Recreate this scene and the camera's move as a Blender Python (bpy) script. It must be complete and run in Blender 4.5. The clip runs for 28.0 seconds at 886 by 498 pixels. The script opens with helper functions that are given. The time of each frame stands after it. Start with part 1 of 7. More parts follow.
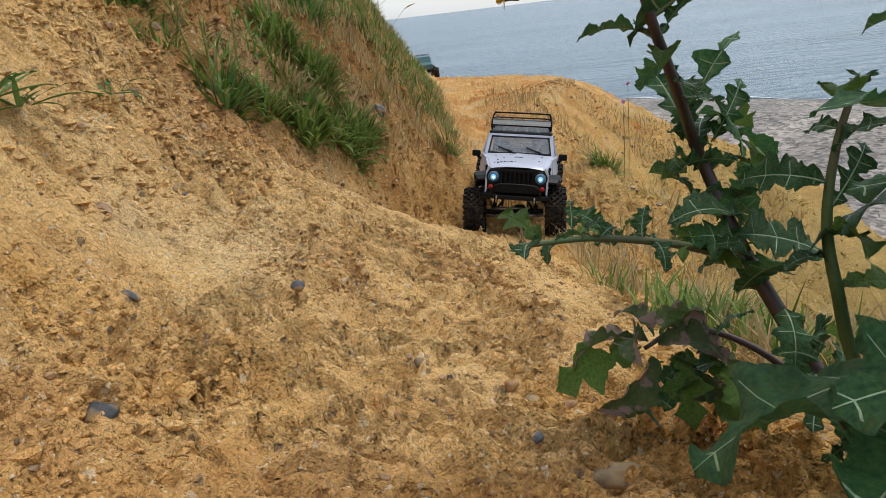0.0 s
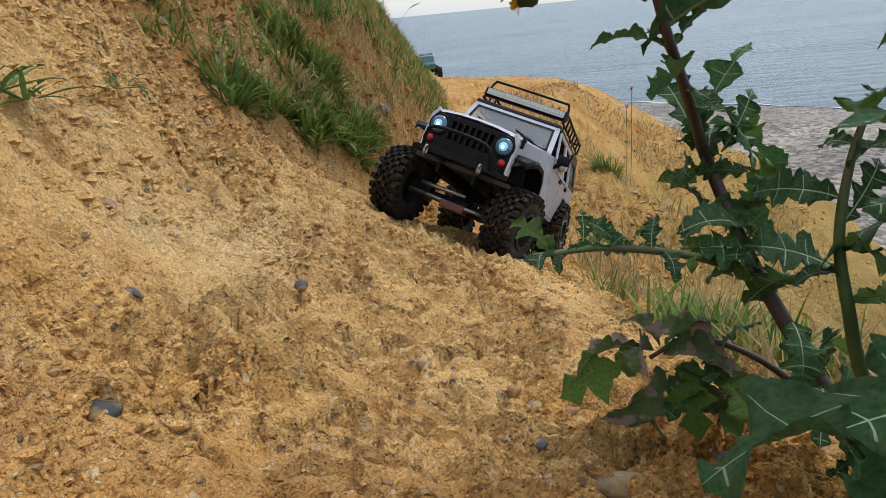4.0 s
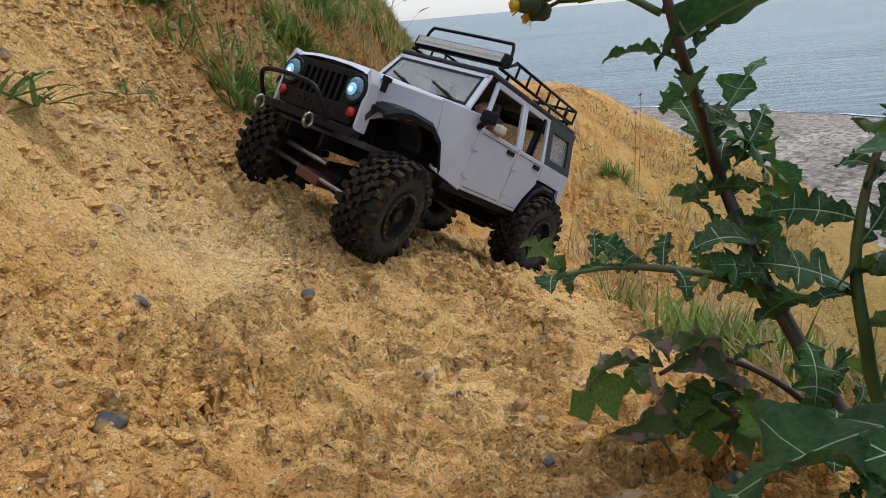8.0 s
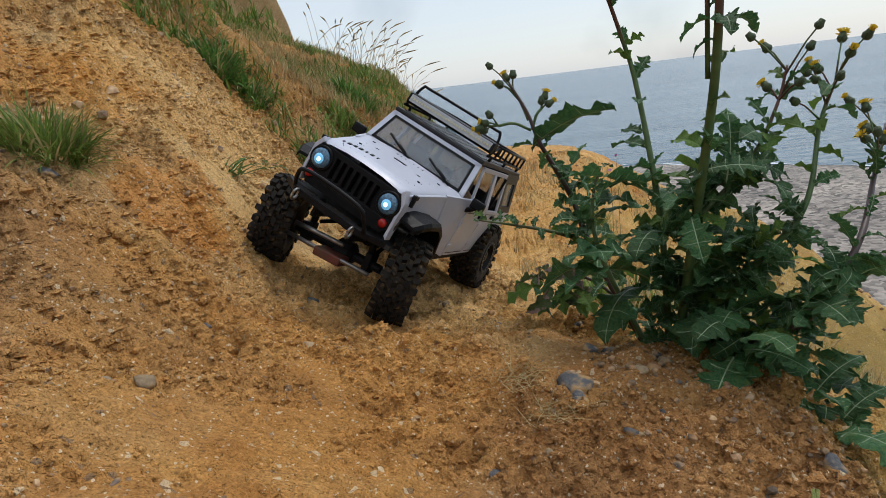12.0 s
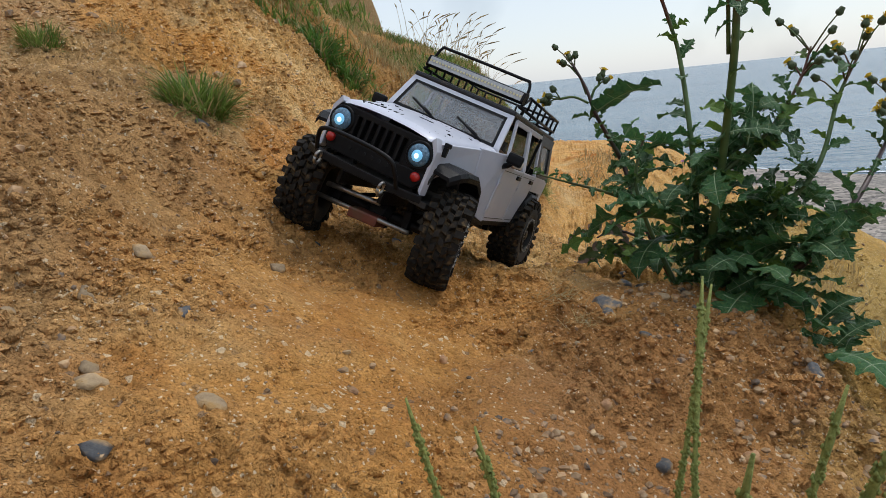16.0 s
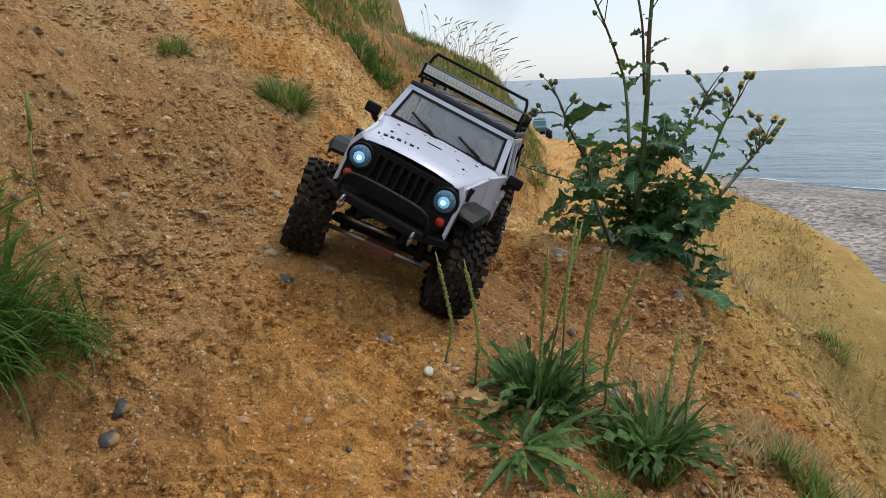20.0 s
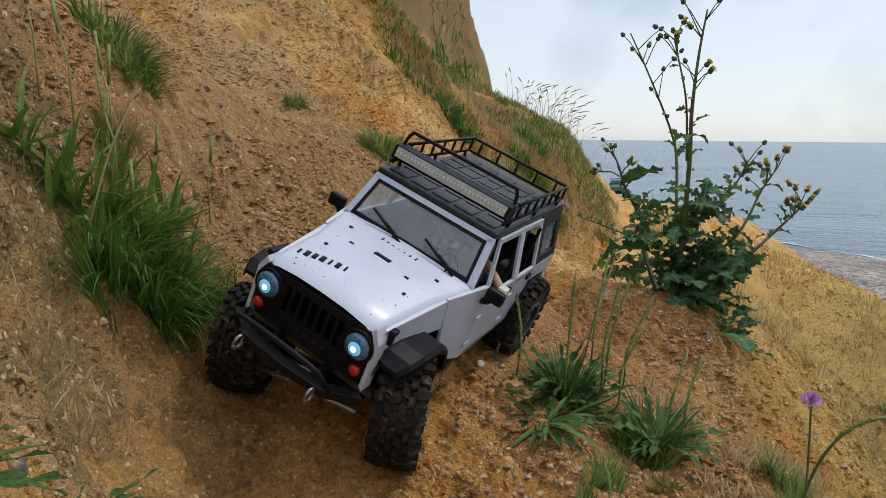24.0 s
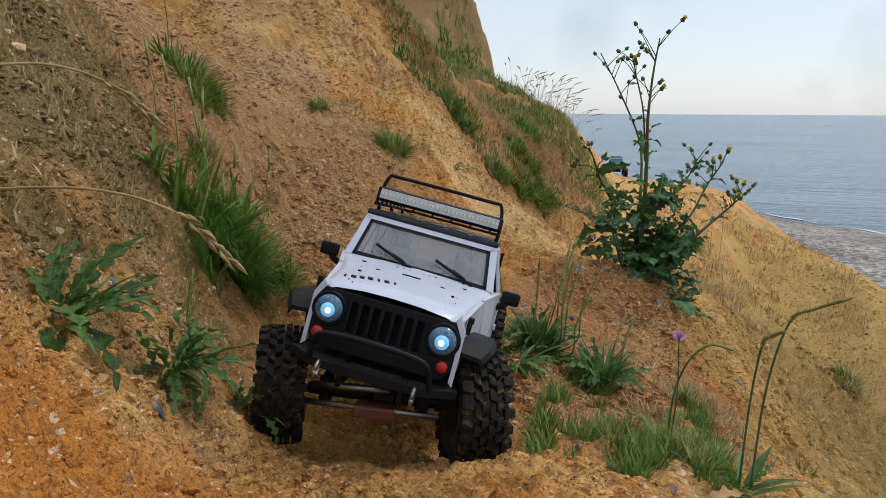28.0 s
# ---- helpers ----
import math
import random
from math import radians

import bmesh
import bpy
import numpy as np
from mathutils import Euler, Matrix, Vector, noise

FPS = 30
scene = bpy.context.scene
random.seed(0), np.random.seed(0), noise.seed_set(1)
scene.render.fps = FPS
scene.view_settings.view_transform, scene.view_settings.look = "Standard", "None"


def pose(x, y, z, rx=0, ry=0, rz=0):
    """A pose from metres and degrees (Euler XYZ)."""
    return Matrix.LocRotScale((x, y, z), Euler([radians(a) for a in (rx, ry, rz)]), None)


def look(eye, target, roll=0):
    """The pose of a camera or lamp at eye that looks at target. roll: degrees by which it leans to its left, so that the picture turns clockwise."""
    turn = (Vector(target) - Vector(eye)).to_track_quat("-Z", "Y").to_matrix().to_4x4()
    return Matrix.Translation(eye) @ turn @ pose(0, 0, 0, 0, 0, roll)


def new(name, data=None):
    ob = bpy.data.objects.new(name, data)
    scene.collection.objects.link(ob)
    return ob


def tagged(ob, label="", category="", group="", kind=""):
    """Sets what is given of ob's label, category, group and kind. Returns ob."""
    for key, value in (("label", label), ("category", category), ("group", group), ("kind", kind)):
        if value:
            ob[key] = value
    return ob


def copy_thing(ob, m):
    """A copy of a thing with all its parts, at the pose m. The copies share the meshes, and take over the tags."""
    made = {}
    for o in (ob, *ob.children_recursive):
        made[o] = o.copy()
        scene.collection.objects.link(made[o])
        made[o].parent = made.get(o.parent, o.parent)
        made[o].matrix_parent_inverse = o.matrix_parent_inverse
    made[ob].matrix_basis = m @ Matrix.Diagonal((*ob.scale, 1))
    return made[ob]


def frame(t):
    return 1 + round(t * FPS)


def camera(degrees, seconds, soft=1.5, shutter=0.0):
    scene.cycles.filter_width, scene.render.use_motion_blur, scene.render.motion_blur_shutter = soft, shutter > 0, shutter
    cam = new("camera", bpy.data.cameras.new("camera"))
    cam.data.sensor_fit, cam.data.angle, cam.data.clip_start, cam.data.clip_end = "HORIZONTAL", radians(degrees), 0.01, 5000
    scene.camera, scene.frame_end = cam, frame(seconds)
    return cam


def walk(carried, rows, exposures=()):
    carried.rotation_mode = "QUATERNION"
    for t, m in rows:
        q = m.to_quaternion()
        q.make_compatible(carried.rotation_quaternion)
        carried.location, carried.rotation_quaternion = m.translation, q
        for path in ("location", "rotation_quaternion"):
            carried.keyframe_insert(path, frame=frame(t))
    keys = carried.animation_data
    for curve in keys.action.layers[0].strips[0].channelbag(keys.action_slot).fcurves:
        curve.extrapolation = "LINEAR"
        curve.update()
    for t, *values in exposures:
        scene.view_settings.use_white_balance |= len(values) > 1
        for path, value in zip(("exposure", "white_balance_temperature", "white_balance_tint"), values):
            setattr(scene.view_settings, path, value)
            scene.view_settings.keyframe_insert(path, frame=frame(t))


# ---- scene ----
cam = camera(70.6, 28.0, soft=0.8)
PATH = [
    (0, (0.0, 0.002, 0.262), (-0.086, 1.872, -0.441), -6.9),
    (0.5, (-0.002, 0.003, 0.262), (-0.087, 1.874, -0.441), -6.8),
    (1, (-0.002, 0.003, 0.263), (-0.089, 1.873, -0.441), -6.8),
    (1.5, (-0.003, 0.004, 0.264), (-0.089, 1.873, -0.441), -6.5),
    (2, (-0.003, 0.004, 0.264), (-0.089, 1.874, -0.44), -6.3),
    (2.5, (-0.003, 0.004, 0.264), (-0.089, 1.874, -0.438), -6.1),
    (3, (-0.003, 0.004, 0.264), (-0.091, 1.874, -0.439), -6.0),
    (3.5, (-0.005, 0.004, 0.265), (-0.089, 1.874, -0.44), -5.8),
    (5.5, (-0.005, 0.005, 0.265), (-0.092, 1.876, -0.437), -5.2),
    (6, (-0.006, 0.006, 0.265), (-0.091, 1.876, -0.438), -5.2),
    (6.5, (-0.006, 0.005, 0.266), (-0.092, 1.875, -0.438), -5.1),
    (7, (-0.005, 0.004, 0.265), (-0.093, 1.875, -0.437), -5.1),
    (7.5, (-0.005, 0.004, 0.266), (-0.099, 1.875, -0.435), -5.2),
    (8, (-0.006, 0.009, 0.27), (-0.107, 1.882, -0.424), -5.2),
    (8.5, (-0.007, -0.006, 0.277), (-0.125, 1.881, -0.376), -5.2),
    (9, (-0.009, -0.064, 0.306), (-0.125, 1.853, -0.251), -5.4),
    (9.5, (-0.021, -0.11, 0.32), (-0.14, 1.818, -0.199), -6.0),
    (10, (-0.028, -0.171, 0.319), (-0.147, 1.767, -0.16), -7.0),
    (10.5, (-0.017, -0.251, 0.322), (-0.134, 1.689, -0.152), -7.2),
    (11, (0.0, -0.344, 0.326), (-0.119, 1.594, -0.153), -7.3),
    (11.5, (0.013, -0.41, 0.333), (-0.117, 1.527, -0.147), -7.4),
    (12, (0.028, -0.483, 0.331), (-0.119, 1.448, -0.169), -7.0),
    (12.5, (0.053, -0.537, 0.321), (-0.154, 1.387, -0.182), -6.9),
    (13, (0.065, -0.561, 0.322), (-0.199, 1.356, -0.183), -6.7),
    (13.5, (0.059, -0.576, 0.31), (-0.229, 1.338, -0.193), -6.1),
    (15.5, (0.048, -0.634, 0.306), (-0.322, 1.269, -0.186), -5.8),
    (16, (0.052, -0.647, 0.302), (-0.331, 1.254, -0.186), -5.8),
    (16.5, (0.051, -0.664, 0.304), (-0.342, 1.237, -0.177), -5.8),
    (17, (0.052, -0.683, 0.305), (-0.358, 1.216, -0.172), -5.9),
    (17.5, (0.054, -0.701, 0.303), (-0.354, 1.199, -0.17), -5.7),
    (18, (0.07, -0.769, 0.298), (-0.343, 1.13, -0.174), -5.6),
    (18.5, (0.078, -0.856, 0.327), (-0.33, 1.044, -0.145), -5.2),
    (19, (0.103, -0.921, 0.344), (-0.29, 0.976, -0.154), -4.4),
    (19.5, (0.111, -0.977, 0.339), (-0.287, 0.914, -0.176), -3.6),
    (20, (0.119, -1.023, 0.342), (-0.283, 0.868, -0.17), -2.4),
    (20.5, (0.138, -1.04, 0.363), (-0.28, 0.849, -0.143), -1.8),
    (21, (0.145, -1.071, 0.366), (-0.3, 0.82, -0.109), -1.4),
    (21.5, (0.15, -1.105, 0.365), (-0.3, 0.794, -0.071), -1.0),
    (23.5, (0.169, -1.176, 0.35), (-0.386, 0.712, -0.007), 0.3),
    (24, (0.181, -1.212, 0.35), (-0.45, 0.654, 0.0), 0.5),
    (24.5, (0.203, -1.258, 0.346), (-0.477, 0.592, 0.01), 0.5),
    (25, (0.216, -1.289, 0.353), (-0.473, 0.564, 0.05), 0.8),
    (25.5, (0.228, -1.32, 0.361), (-0.461, 0.535, 0.072), 0.8),
    (26, (0.241, -1.374, 0.378), (-0.431, 0.486, 0.082), 0.7),
    (26.5, (0.247, -1.405, 0.388), (-0.405, 0.459, 0.072), 0.5),
    (27, (0.25, -1.426, 0.39), (-0.396, 0.433, 0.032), 0.1),
    (27.5, (0.26, -1.445, 0.4), (-0.384, 0.404, -0.008), 0.1),
    (28, (0.273, -1.468, 0.419), (-0.366, 0.378, -0.008), 0.3),
]
walk(cam, [(t, look(eye, target, roll)) for t, eye, target, roll in PATH], [(0, 0.03), (8, 0.0), (10, 0.0), (12, -0.12), (13.5, -0.12), (18, 0.02), (28, -0.07)])

# ---------------------------------------------------------------- light
world = bpy.data.worlds.new("overcast_sky")
scene.world = world
world.use_nodes = True
wn, wl = world.node_tree.nodes, world.node_tree.links
wn.clear()
SUN_ELEVATION, SUN_TURN = 57.0, 50.0
sky = wn.new("ShaderNodeTexSky")
sky.sky_type, sky.sun_disc = "NISHITA", False
sky.sun_elevation, sky.sun_rotation = radians(SUN_ELEVATION), radians(SUN_TURN)
sky_bg = wn.new("ShaderNodeBackground")
sky_bg.inputs["Strength"].default_value = 0.05
wl.new(sky.outputs["Color"], sky_bg.inputs["Color"])
cloud = wn.new("ShaderNodeTexNoise")
cloud.inputs["Scale"].default_value, cloud.inputs["Detail"].default_value = 2.6, 5.0
cloud_ramp = wn.new("ShaderNodeValToRGB")
cloud_ramp.color_ramp.elements[0].position, cloud_ramp.color_ramp.elements[0].color = 0.40, (0.40, 0.46, 0.54, 1)
cloud_ramp.color_ramp.elements[1].position, cloud_ramp.color_ramp.elements[1].color = 0.60, (0.83, 0.89, 0.96, 1)
sky_at = wn.new("ShaderNodeTexCoord")
sky_sep, sky_low, sky_add = wn.new("ShaderNodeSeparateXYZ"), wn.new("ShaderNodeMapRange"), wn.new("ShaderNodeMath")
wl.new(sky_at.outputs["Generated"], sky_sep.inputs[0])
wl.new(sky_at.outputs["Generated"], cloud.inputs["Vector"])
sky_low.inputs["From Min"].default_value, sky_low.inputs["From Max"].default_value = 0.36, 0.18
sky_low.inputs["To Max"].default_value = 0.13
wl.new(sky_sep.outputs["Z"], sky_low.inputs["Value"])
wl.new(cloud.outputs["Fac"], sky_add.inputs[0])
wl.new(sky_low.outputs["Result"], sky_add.inputs[1])
wl.new(sky_add.outputs[0], cloud_ramp.inputs["Fac"])
cloud_bg = wn.new("ShaderNodeBackground")
cloud_bg.inputs["Strength"].default_value = 0.80
wl.new(cloud_ramp.outputs["Color"], cloud_bg.inputs["Color"])
# an overcast sky is brightest overhead
sky_high = wn.new("ShaderNodeMapRange")
sky_high.interpolation_type = "SMOOTHSTEP"
sky_high.inputs["From Min"].default_value, sky_high.inputs["From Max"].default_value = 0.15, 0.85
sky_high.inputs["To Min"].default_value, sky_high.inputs["To Max"].default_value = 0.69, 1.40
wl.new(sky_sep.outputs["Z"], sky_high.inputs["Value"])
wl.new(sky_high.outputs["Result"], cloud_bg.inputs["Strength"])
sky_sum = wn.new("ShaderNodeAddShader")
wl.new(sky_bg.outputs[0], sky_sum.inputs[0])
wl.new(cloud_bg.outputs[0], sky_sum.inputs[1])
wout = wn.new("ShaderNodeOutputWorld")
wl.new(sky_sum.outputs[0], wout.inputs["Surface"])

sun = new("sun", bpy.data.lights.new("sun", "SUN"))
sun.data.energy, sun.data.angle, sun.data.color = 1.5, radians(10), (1.0, 0.96, 0.9)
sun.matrix_world = look((0, 0, 0), (-math.sin(radians(SUN_TURN)) * math.cos(radians(SUN_ELEVATION)), -math.cos(radians(SUN_TURN)) * math.cos(radians(SUN_ELEVATION)), -math.sin(radians(SUN_ELEVATION))))


# ---------------------------------------------------------------- materials
def material(name, colors, scale=20.0, rough=0.8, metal=0.0, bump=0.0, bump_scale=None, detail=6.0, coat=0.0, vary=0.0, mix2=None):
    """Noise between two or three colours, with relief; vary: by the object's own random number; mix2: (colour, scale, from, to), a second layer of patches."""
    m = bpy.data.materials.new(name)
    m.use_nodes = True
    n, l = m.node_tree.nodes, m.node_tree.links
    b = n["Principled BSDF"]
    b.inputs["Roughness"].default_value, b.inputs["Metallic"].default_value = rough, metal
    b.inputs["Coat Weight"].default_value = coat
    at = n.new("ShaderNodeTexCoord").outputs["Object"]
    t = n.new("ShaderNodeTexNoise")
    t.inputs["Scale"].default_value, t.inputs["Detail"].default_value, t.inputs["Roughness"].default_value = scale, detail, 0.65
    l.new(at, t.inputs["Vector"])
    r = n.new("ShaderNodeValToRGB")
    e = r.color_ramp.elements
    e[0].position, e[1].position = 0.3, 0.7
    e[0].color, e[1].color = (*colors[0], 1), (*colors[-1], 1)
    if len(colors) == 3:
        e.new(0.5).color = (*colors[1], 1)
    l.new(t.outputs["Fac"], r.inputs["Fac"])
    color = r.outputs["Color"]
    if mix2:
        t2 = n.new("ShaderNodeTexNoise")
        t2.inputs["Scale"].default_value, t2.inputs["Detail"].default_value = mix2[1], 8.0
        l.new(at, t2.inputs["Vector"])
        mr = n.new("ShaderNodeMapRange")
        mr.inputs["From Min"].default_value, mr.inputs["From Max"].default_value = mix2[2], mix2[3]
        l.new(t2.outputs["Fac"], mr.inputs["Value"])
        mx = n.new("ShaderNodeMix")
        mx.data_type = "RGBA"
        l.new(mr.outputs["Result"], mx.inputs[0])
        l.new(color, mx.inputs[6])
        mx.inputs[7].default_value = (*mix2[0], 1)
        color = mx.outputs[2]
    if vary:
        hs = n.new("ShaderNodeHueSaturation")
        info = n.new("ShaderNodeObjectInfo")
        mr = n.new("ShaderNodeMapRange")
        mr.inputs["To Min"].default_value, mr.inputs["To Max"].default_value = 1 - vary, 1 + vary
        l.new(info.outputs["Random"], mr.inputs["Value"])
        l.new(mr.outputs["Result"], hs.inputs["Value"])
        l.new(color, hs.inputs["Color"])
        color = hs.outputs["Color"]
    l.new(color, b.inputs["Base Color"])
    if bump:
        bt = n.new("ShaderNodeTexNoise")
        bt.inputs["Scale"].default_value, bt.inputs["Detail"].default_value, bt.inputs["Roughness"].default_value = bump_scale or scale * 3, 8.0, 0.7
        l.new(at, bt.inputs["Vector"])
        bn = n.new("ShaderNodeBump")
        bn.inputs["Strength"].default_value, bn.inputs["Distance"].default_value = 1.0, bump
        l.new(bt.outputs["Fac"], bn.inputs["Height"])
        l.new(bn.outputs["Normal"], b.inputs["Normal"])
    return m


def island_vary(m, amount):
    """Lets every loose piece of a joined mesh have its own lightness."""
    n, l = m.node_tree.nodes, m.node_tree.links
    b = n["Principled BSDF"]
    link = b.inputs["Base Color"].links[0]
    src = link.from_socket
    hs, geo, mr = n.new("ShaderNodeHueSaturation"), n.new("ShaderNodeNewGeometry"), n.new("ShaderNodeMapRange")
    mr.inputs["To Min"].default_value, mr.inputs["To Max"].default_value = 1 - amount, 1 + amount
    l.new(geo.outputs["Random Per Island"], mr.inputs["Value"])
    l.new(mr.outputs["Result"], hs.inputs["Value"])
    l.new(src, hs.inputs["Color"])
    l.new(hs.outputs["Color"], b.inputs["Base Color"])
    return m


def thin(m, share):
    """Lets light through a leaf."""
    n, l = m.node_tree.nodes, m.node_tree.links
    b, out = n["Principled BSDF"], n["Material Output"]
    tr, mx = n.new("ShaderNodeBsdfTranslucent"), n.new("ShaderNodeMixShader")
    l.new(b.inputs["Base Color"].links[0].from_socket, tr.inputs["Color"])
    mx.inputs[0].default_value = share
    l.new(b.outputs[0], mx.inputs[1])
    l.new(tr.outputs[0], mx.inputs[2])
    l.new(mx.outputs[0], out.inputs["Surface"])


def glowing(name, color, strength):
    m = bpy.data.materials.new(name)
    m.use_nodes = True
    b = m.node_tree.nodes["Principled BSDF"]
    b.inputs["Base Color"].default_value = (*color, 1)
    b.inputs["Emission Color"].default_value, b.inputs["Emission Strength"].default_value = (*color, 1), strength
    return m


def glass(name, color, rough=0.05):
    m = bpy.data.materials.new(name)
    m.use_nodes = True
    b = m.node_tree.nodes["Principled BSDF"]
    b.inputs["Base Color"].default_value, b.inputs["Roughness"].default_value = (*color, 1), rough
    b.inputs["Transmission Weight"].default_value, b.inputs["IOR"].default_value = 1.0, 1.45
    return m


def layered(m, rows, at):
    """Adds patches: (scale, from, to, strength, colour)."""
    n, l = m.node_tree.nodes, m.node_tree.links
    b = n["Principled BSDF"]
    src = b.inputs["Base Color"].links[0].from_socket
    for scale, lo, hi, most, color in rows:
        t, mr, mx = n.new("ShaderNodeTexNoise"), n.new("ShaderNodeMapRange"), n.new("ShaderNodeMix")
        t.inputs["Scale"].default_value, t.inputs["Detail"].default_value = scale, 6.0
        l.new(at, t.inputs["Vector"])
        mr.inputs["From Min"].default_value, mr.inputs["From Max"].default_value, mr.inputs["To Max"].default_value = lo, hi, most
        l.new(t.outputs["Fac"], mr.inputs["Value"])
        mx.data_type = "RGBA"
        l.new(mr.outputs["Result"], mx.inputs[0])
        l.new(src, mx.inputs[6])
        mx.inputs[7].default_value = (*color, 1)
        src = mx.outputs[2]
    l.new(src, b.inputs["Base Color"])
    return src


def region(m, center, radius, noise_scale, edge, most, color, blend="MIX"):
    """Blends a soil colour in round a place, with a ragged outline."""
    n, l = m.node_tree.nodes, m.node_tree.links
    b = n["Principled BSDF"]
    src = b.inputs["Base Color"].links[0].from_socket
    at = n["Texture Coordinate"].outputs["Object"]
    mp, ln, t, add, mr, mx = n.new("ShaderNodeMapping"), n.new("ShaderNodeVectorMath"), n.new("ShaderNodeTexNoise"), n.new("ShaderNodeMath"), n.new("ShaderNodeMapRange"), n.new("ShaderNodeMix")
    mp.vector_type = "TEXTURE"
    mp.inputs["Location"].default_value, mp.inputs["Scale"].default_value = center, radius
    l.new(at, mp.inputs["Vector"])
    ln.operation = "LENGTH"
    l.new(mp.outputs[0], ln.inputs[0])
    t.inputs["Scale"].default_value, t.inputs["Detail"].default_value = noise_scale, 8.0
    l.new(at, t.inputs["Vector"])
    add.operation = "MULTIPLY_ADD"
    l.new(t.outputs["Fac"], add.inputs[0])
    add.inputs[1].default_value = edge
    l.new(ln.outputs["Value"], add.inputs[2])
    mr.inputs["From Min"].default_value, mr.inputs["From Max"].default_value = 1.15 + edge * 0.5, 0.75 + edge * 0.5
    mr.inputs["To Max"].default_value = most
    l.new(add.outputs[0], mr.inputs["Value"])
    mx.data_type, mx.blend_type = "RGBA", blend
    l.new(mr.outputs["Result"], mx.inputs[0])
    l.new(src, mx.inputs[6])
    mx.inputs[7].default_value = (*color, 1)
    l.new(mx.outputs[2], b.inputs["Base Color"])


def sand_material(name="sand"):
    m = material(name, [(0.48, 0.236, 0.068), (0.65, 0.358, 0.112), (0.74, 0.465, 0.180)], scale=8.0, rough=0.95, detail=9.0, mix2=((0.52, 0.20, 0.04), 2.6, 0.56, 0.68))
    n, l = m.node_tree.nodes, m.node_tree.links
    b = n["Principled BSDF"]
    at = n["Texture Coordinate"].outputs["Object"]
    layered(m, ((4.5, 0.54, 0.68, 0.65, (0.58, 0.42, 0.22)), (1.6, 0.54, 0.68, 0.35, (0.44, 0.25, 0.085)), (10.0, 0.52, 0.66, 0.55, (0.47, 0.215, 0.055)), (190.0, 0.60, 0.72, 0.30, (0.33, 0.165, 0.050)), (300.0, 0.66, 0.73, 0.6, (0.80, 0.64, 0.40))), at)
    # damper, browner soil on the upper path; on its bank, shade painted in too
    region(m, (-0.05, -1.30, 0.0), (1.2, 1.55, 9.0), 4.0, 0.8, 0.55, (0.83, 0.77, 0.70), "MULTIPLY")
    region(m, (-0.42, -1.10, 0.0), (0.34, 0.42, 9.0), 8.0, 0.8, 0.8, (0.66, 0.69, 0.70), "MULTIPLY")
    region(m, (-0.80, -0.45, 0.0), (0.58, 1.05, 9.0), 6.0, 0.9, 0.70, (0.42, 0.275, 0.135))
    region(m, (0.17, -0.22, 0.0), (0.20, 0.48, 9.0), 9.0, 1.2, 0.7, (0.37, 0.20, 0.085))
    region(m, (-0.10, -0.28, 0.0), (0.75, 0.62, 9.0), 6.0, 0.9, 0.9, (0.84, 0.75, 0.66), "MULTIPLY")
    # pale drier sand where the path dips, browner soil under the grass of the far bank and on the high cliff
    region(m, (-0.16, 0.82, 0.0), (0.42, 0.55, 9.0), 7.0, 1.6, 0.45, (0.84, 0.56, 0.25))
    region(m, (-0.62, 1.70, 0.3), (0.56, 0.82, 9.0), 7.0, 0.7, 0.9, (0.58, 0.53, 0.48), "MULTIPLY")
    region(m, (-1.9, 4.4, 1.0), (1.1, 1.4, 9.0), 3.0, 1.6, 0.5, (0.46, 0.32, 0.15))
    # iron-stained sand, the yellow seaward mound, the olive mossy bank
    region(m, (-0.36, 0.30, 0.05), (0.05, 0.09, 9.0), 11.0, 2.6, 0.55, (0.58, 0.22, 0.036))
    region(m, (-0.62, 0.42, 0.3), (0.14, 0.12, 9.0), 11.0, 2.0, 0.6, (0.60, 0.27, 0.055))
    region(m, (1.55, 0.9, 0.0), (1.25, 2.9, 9.0), 6.0, 0.9, 0.8, (0.48, 0.315, 0.090))
    region(m, (1.50, 1.0, 0.0), (0.95, 2.2, 9.0), 11.0, 2.0, 0.4, (0.26, 0.185, 0.065))
    region(m, (-1.9, 4.6, 1.0), (0.9, 1.2, 9.0), 4.6, 3.6, 0.75, (0.24, 0.165, 0.08))
    region(m, (-0.54, -1.10, 0.3), (0.40, 0.40, 9.0), 15.0, 1.7, 0.85, (0.20, 0.145, 0.060))
    # single grains: each its own lightness, a few of them pale or dark
    src = b.inputs["Base Color"].links[0].from_socket
    cells = {}
    for scale, low, high in ((210.0, 0.90, 1.10), (560.0, 0.84, 1.16)):
        v, sep, hs, mr = n.new("ShaderNodeTexVoronoi"), n.new("ShaderNodeSeparateColor"), n.new("ShaderNodeHueSaturation"), n.new("ShaderNodeMapRange")
        v.inputs["Scale"].default_value = scale
        l.new(at, v.inputs["Vector"])
        l.new(v.outputs["Color"], sep.inputs[0])
        mr.inputs["To Min"].default_value, mr.inputs["To Max"].default_value = low, high
        l.new(sep.outputs[0], mr.inputs["Value"])
        l.new(mr.outputs["Result"], hs.inputs["Value"])
        l.new(src, hs.inputs["Color"])
        src = hs.outputs["Color"]
        cells[scale] = (v, sep)
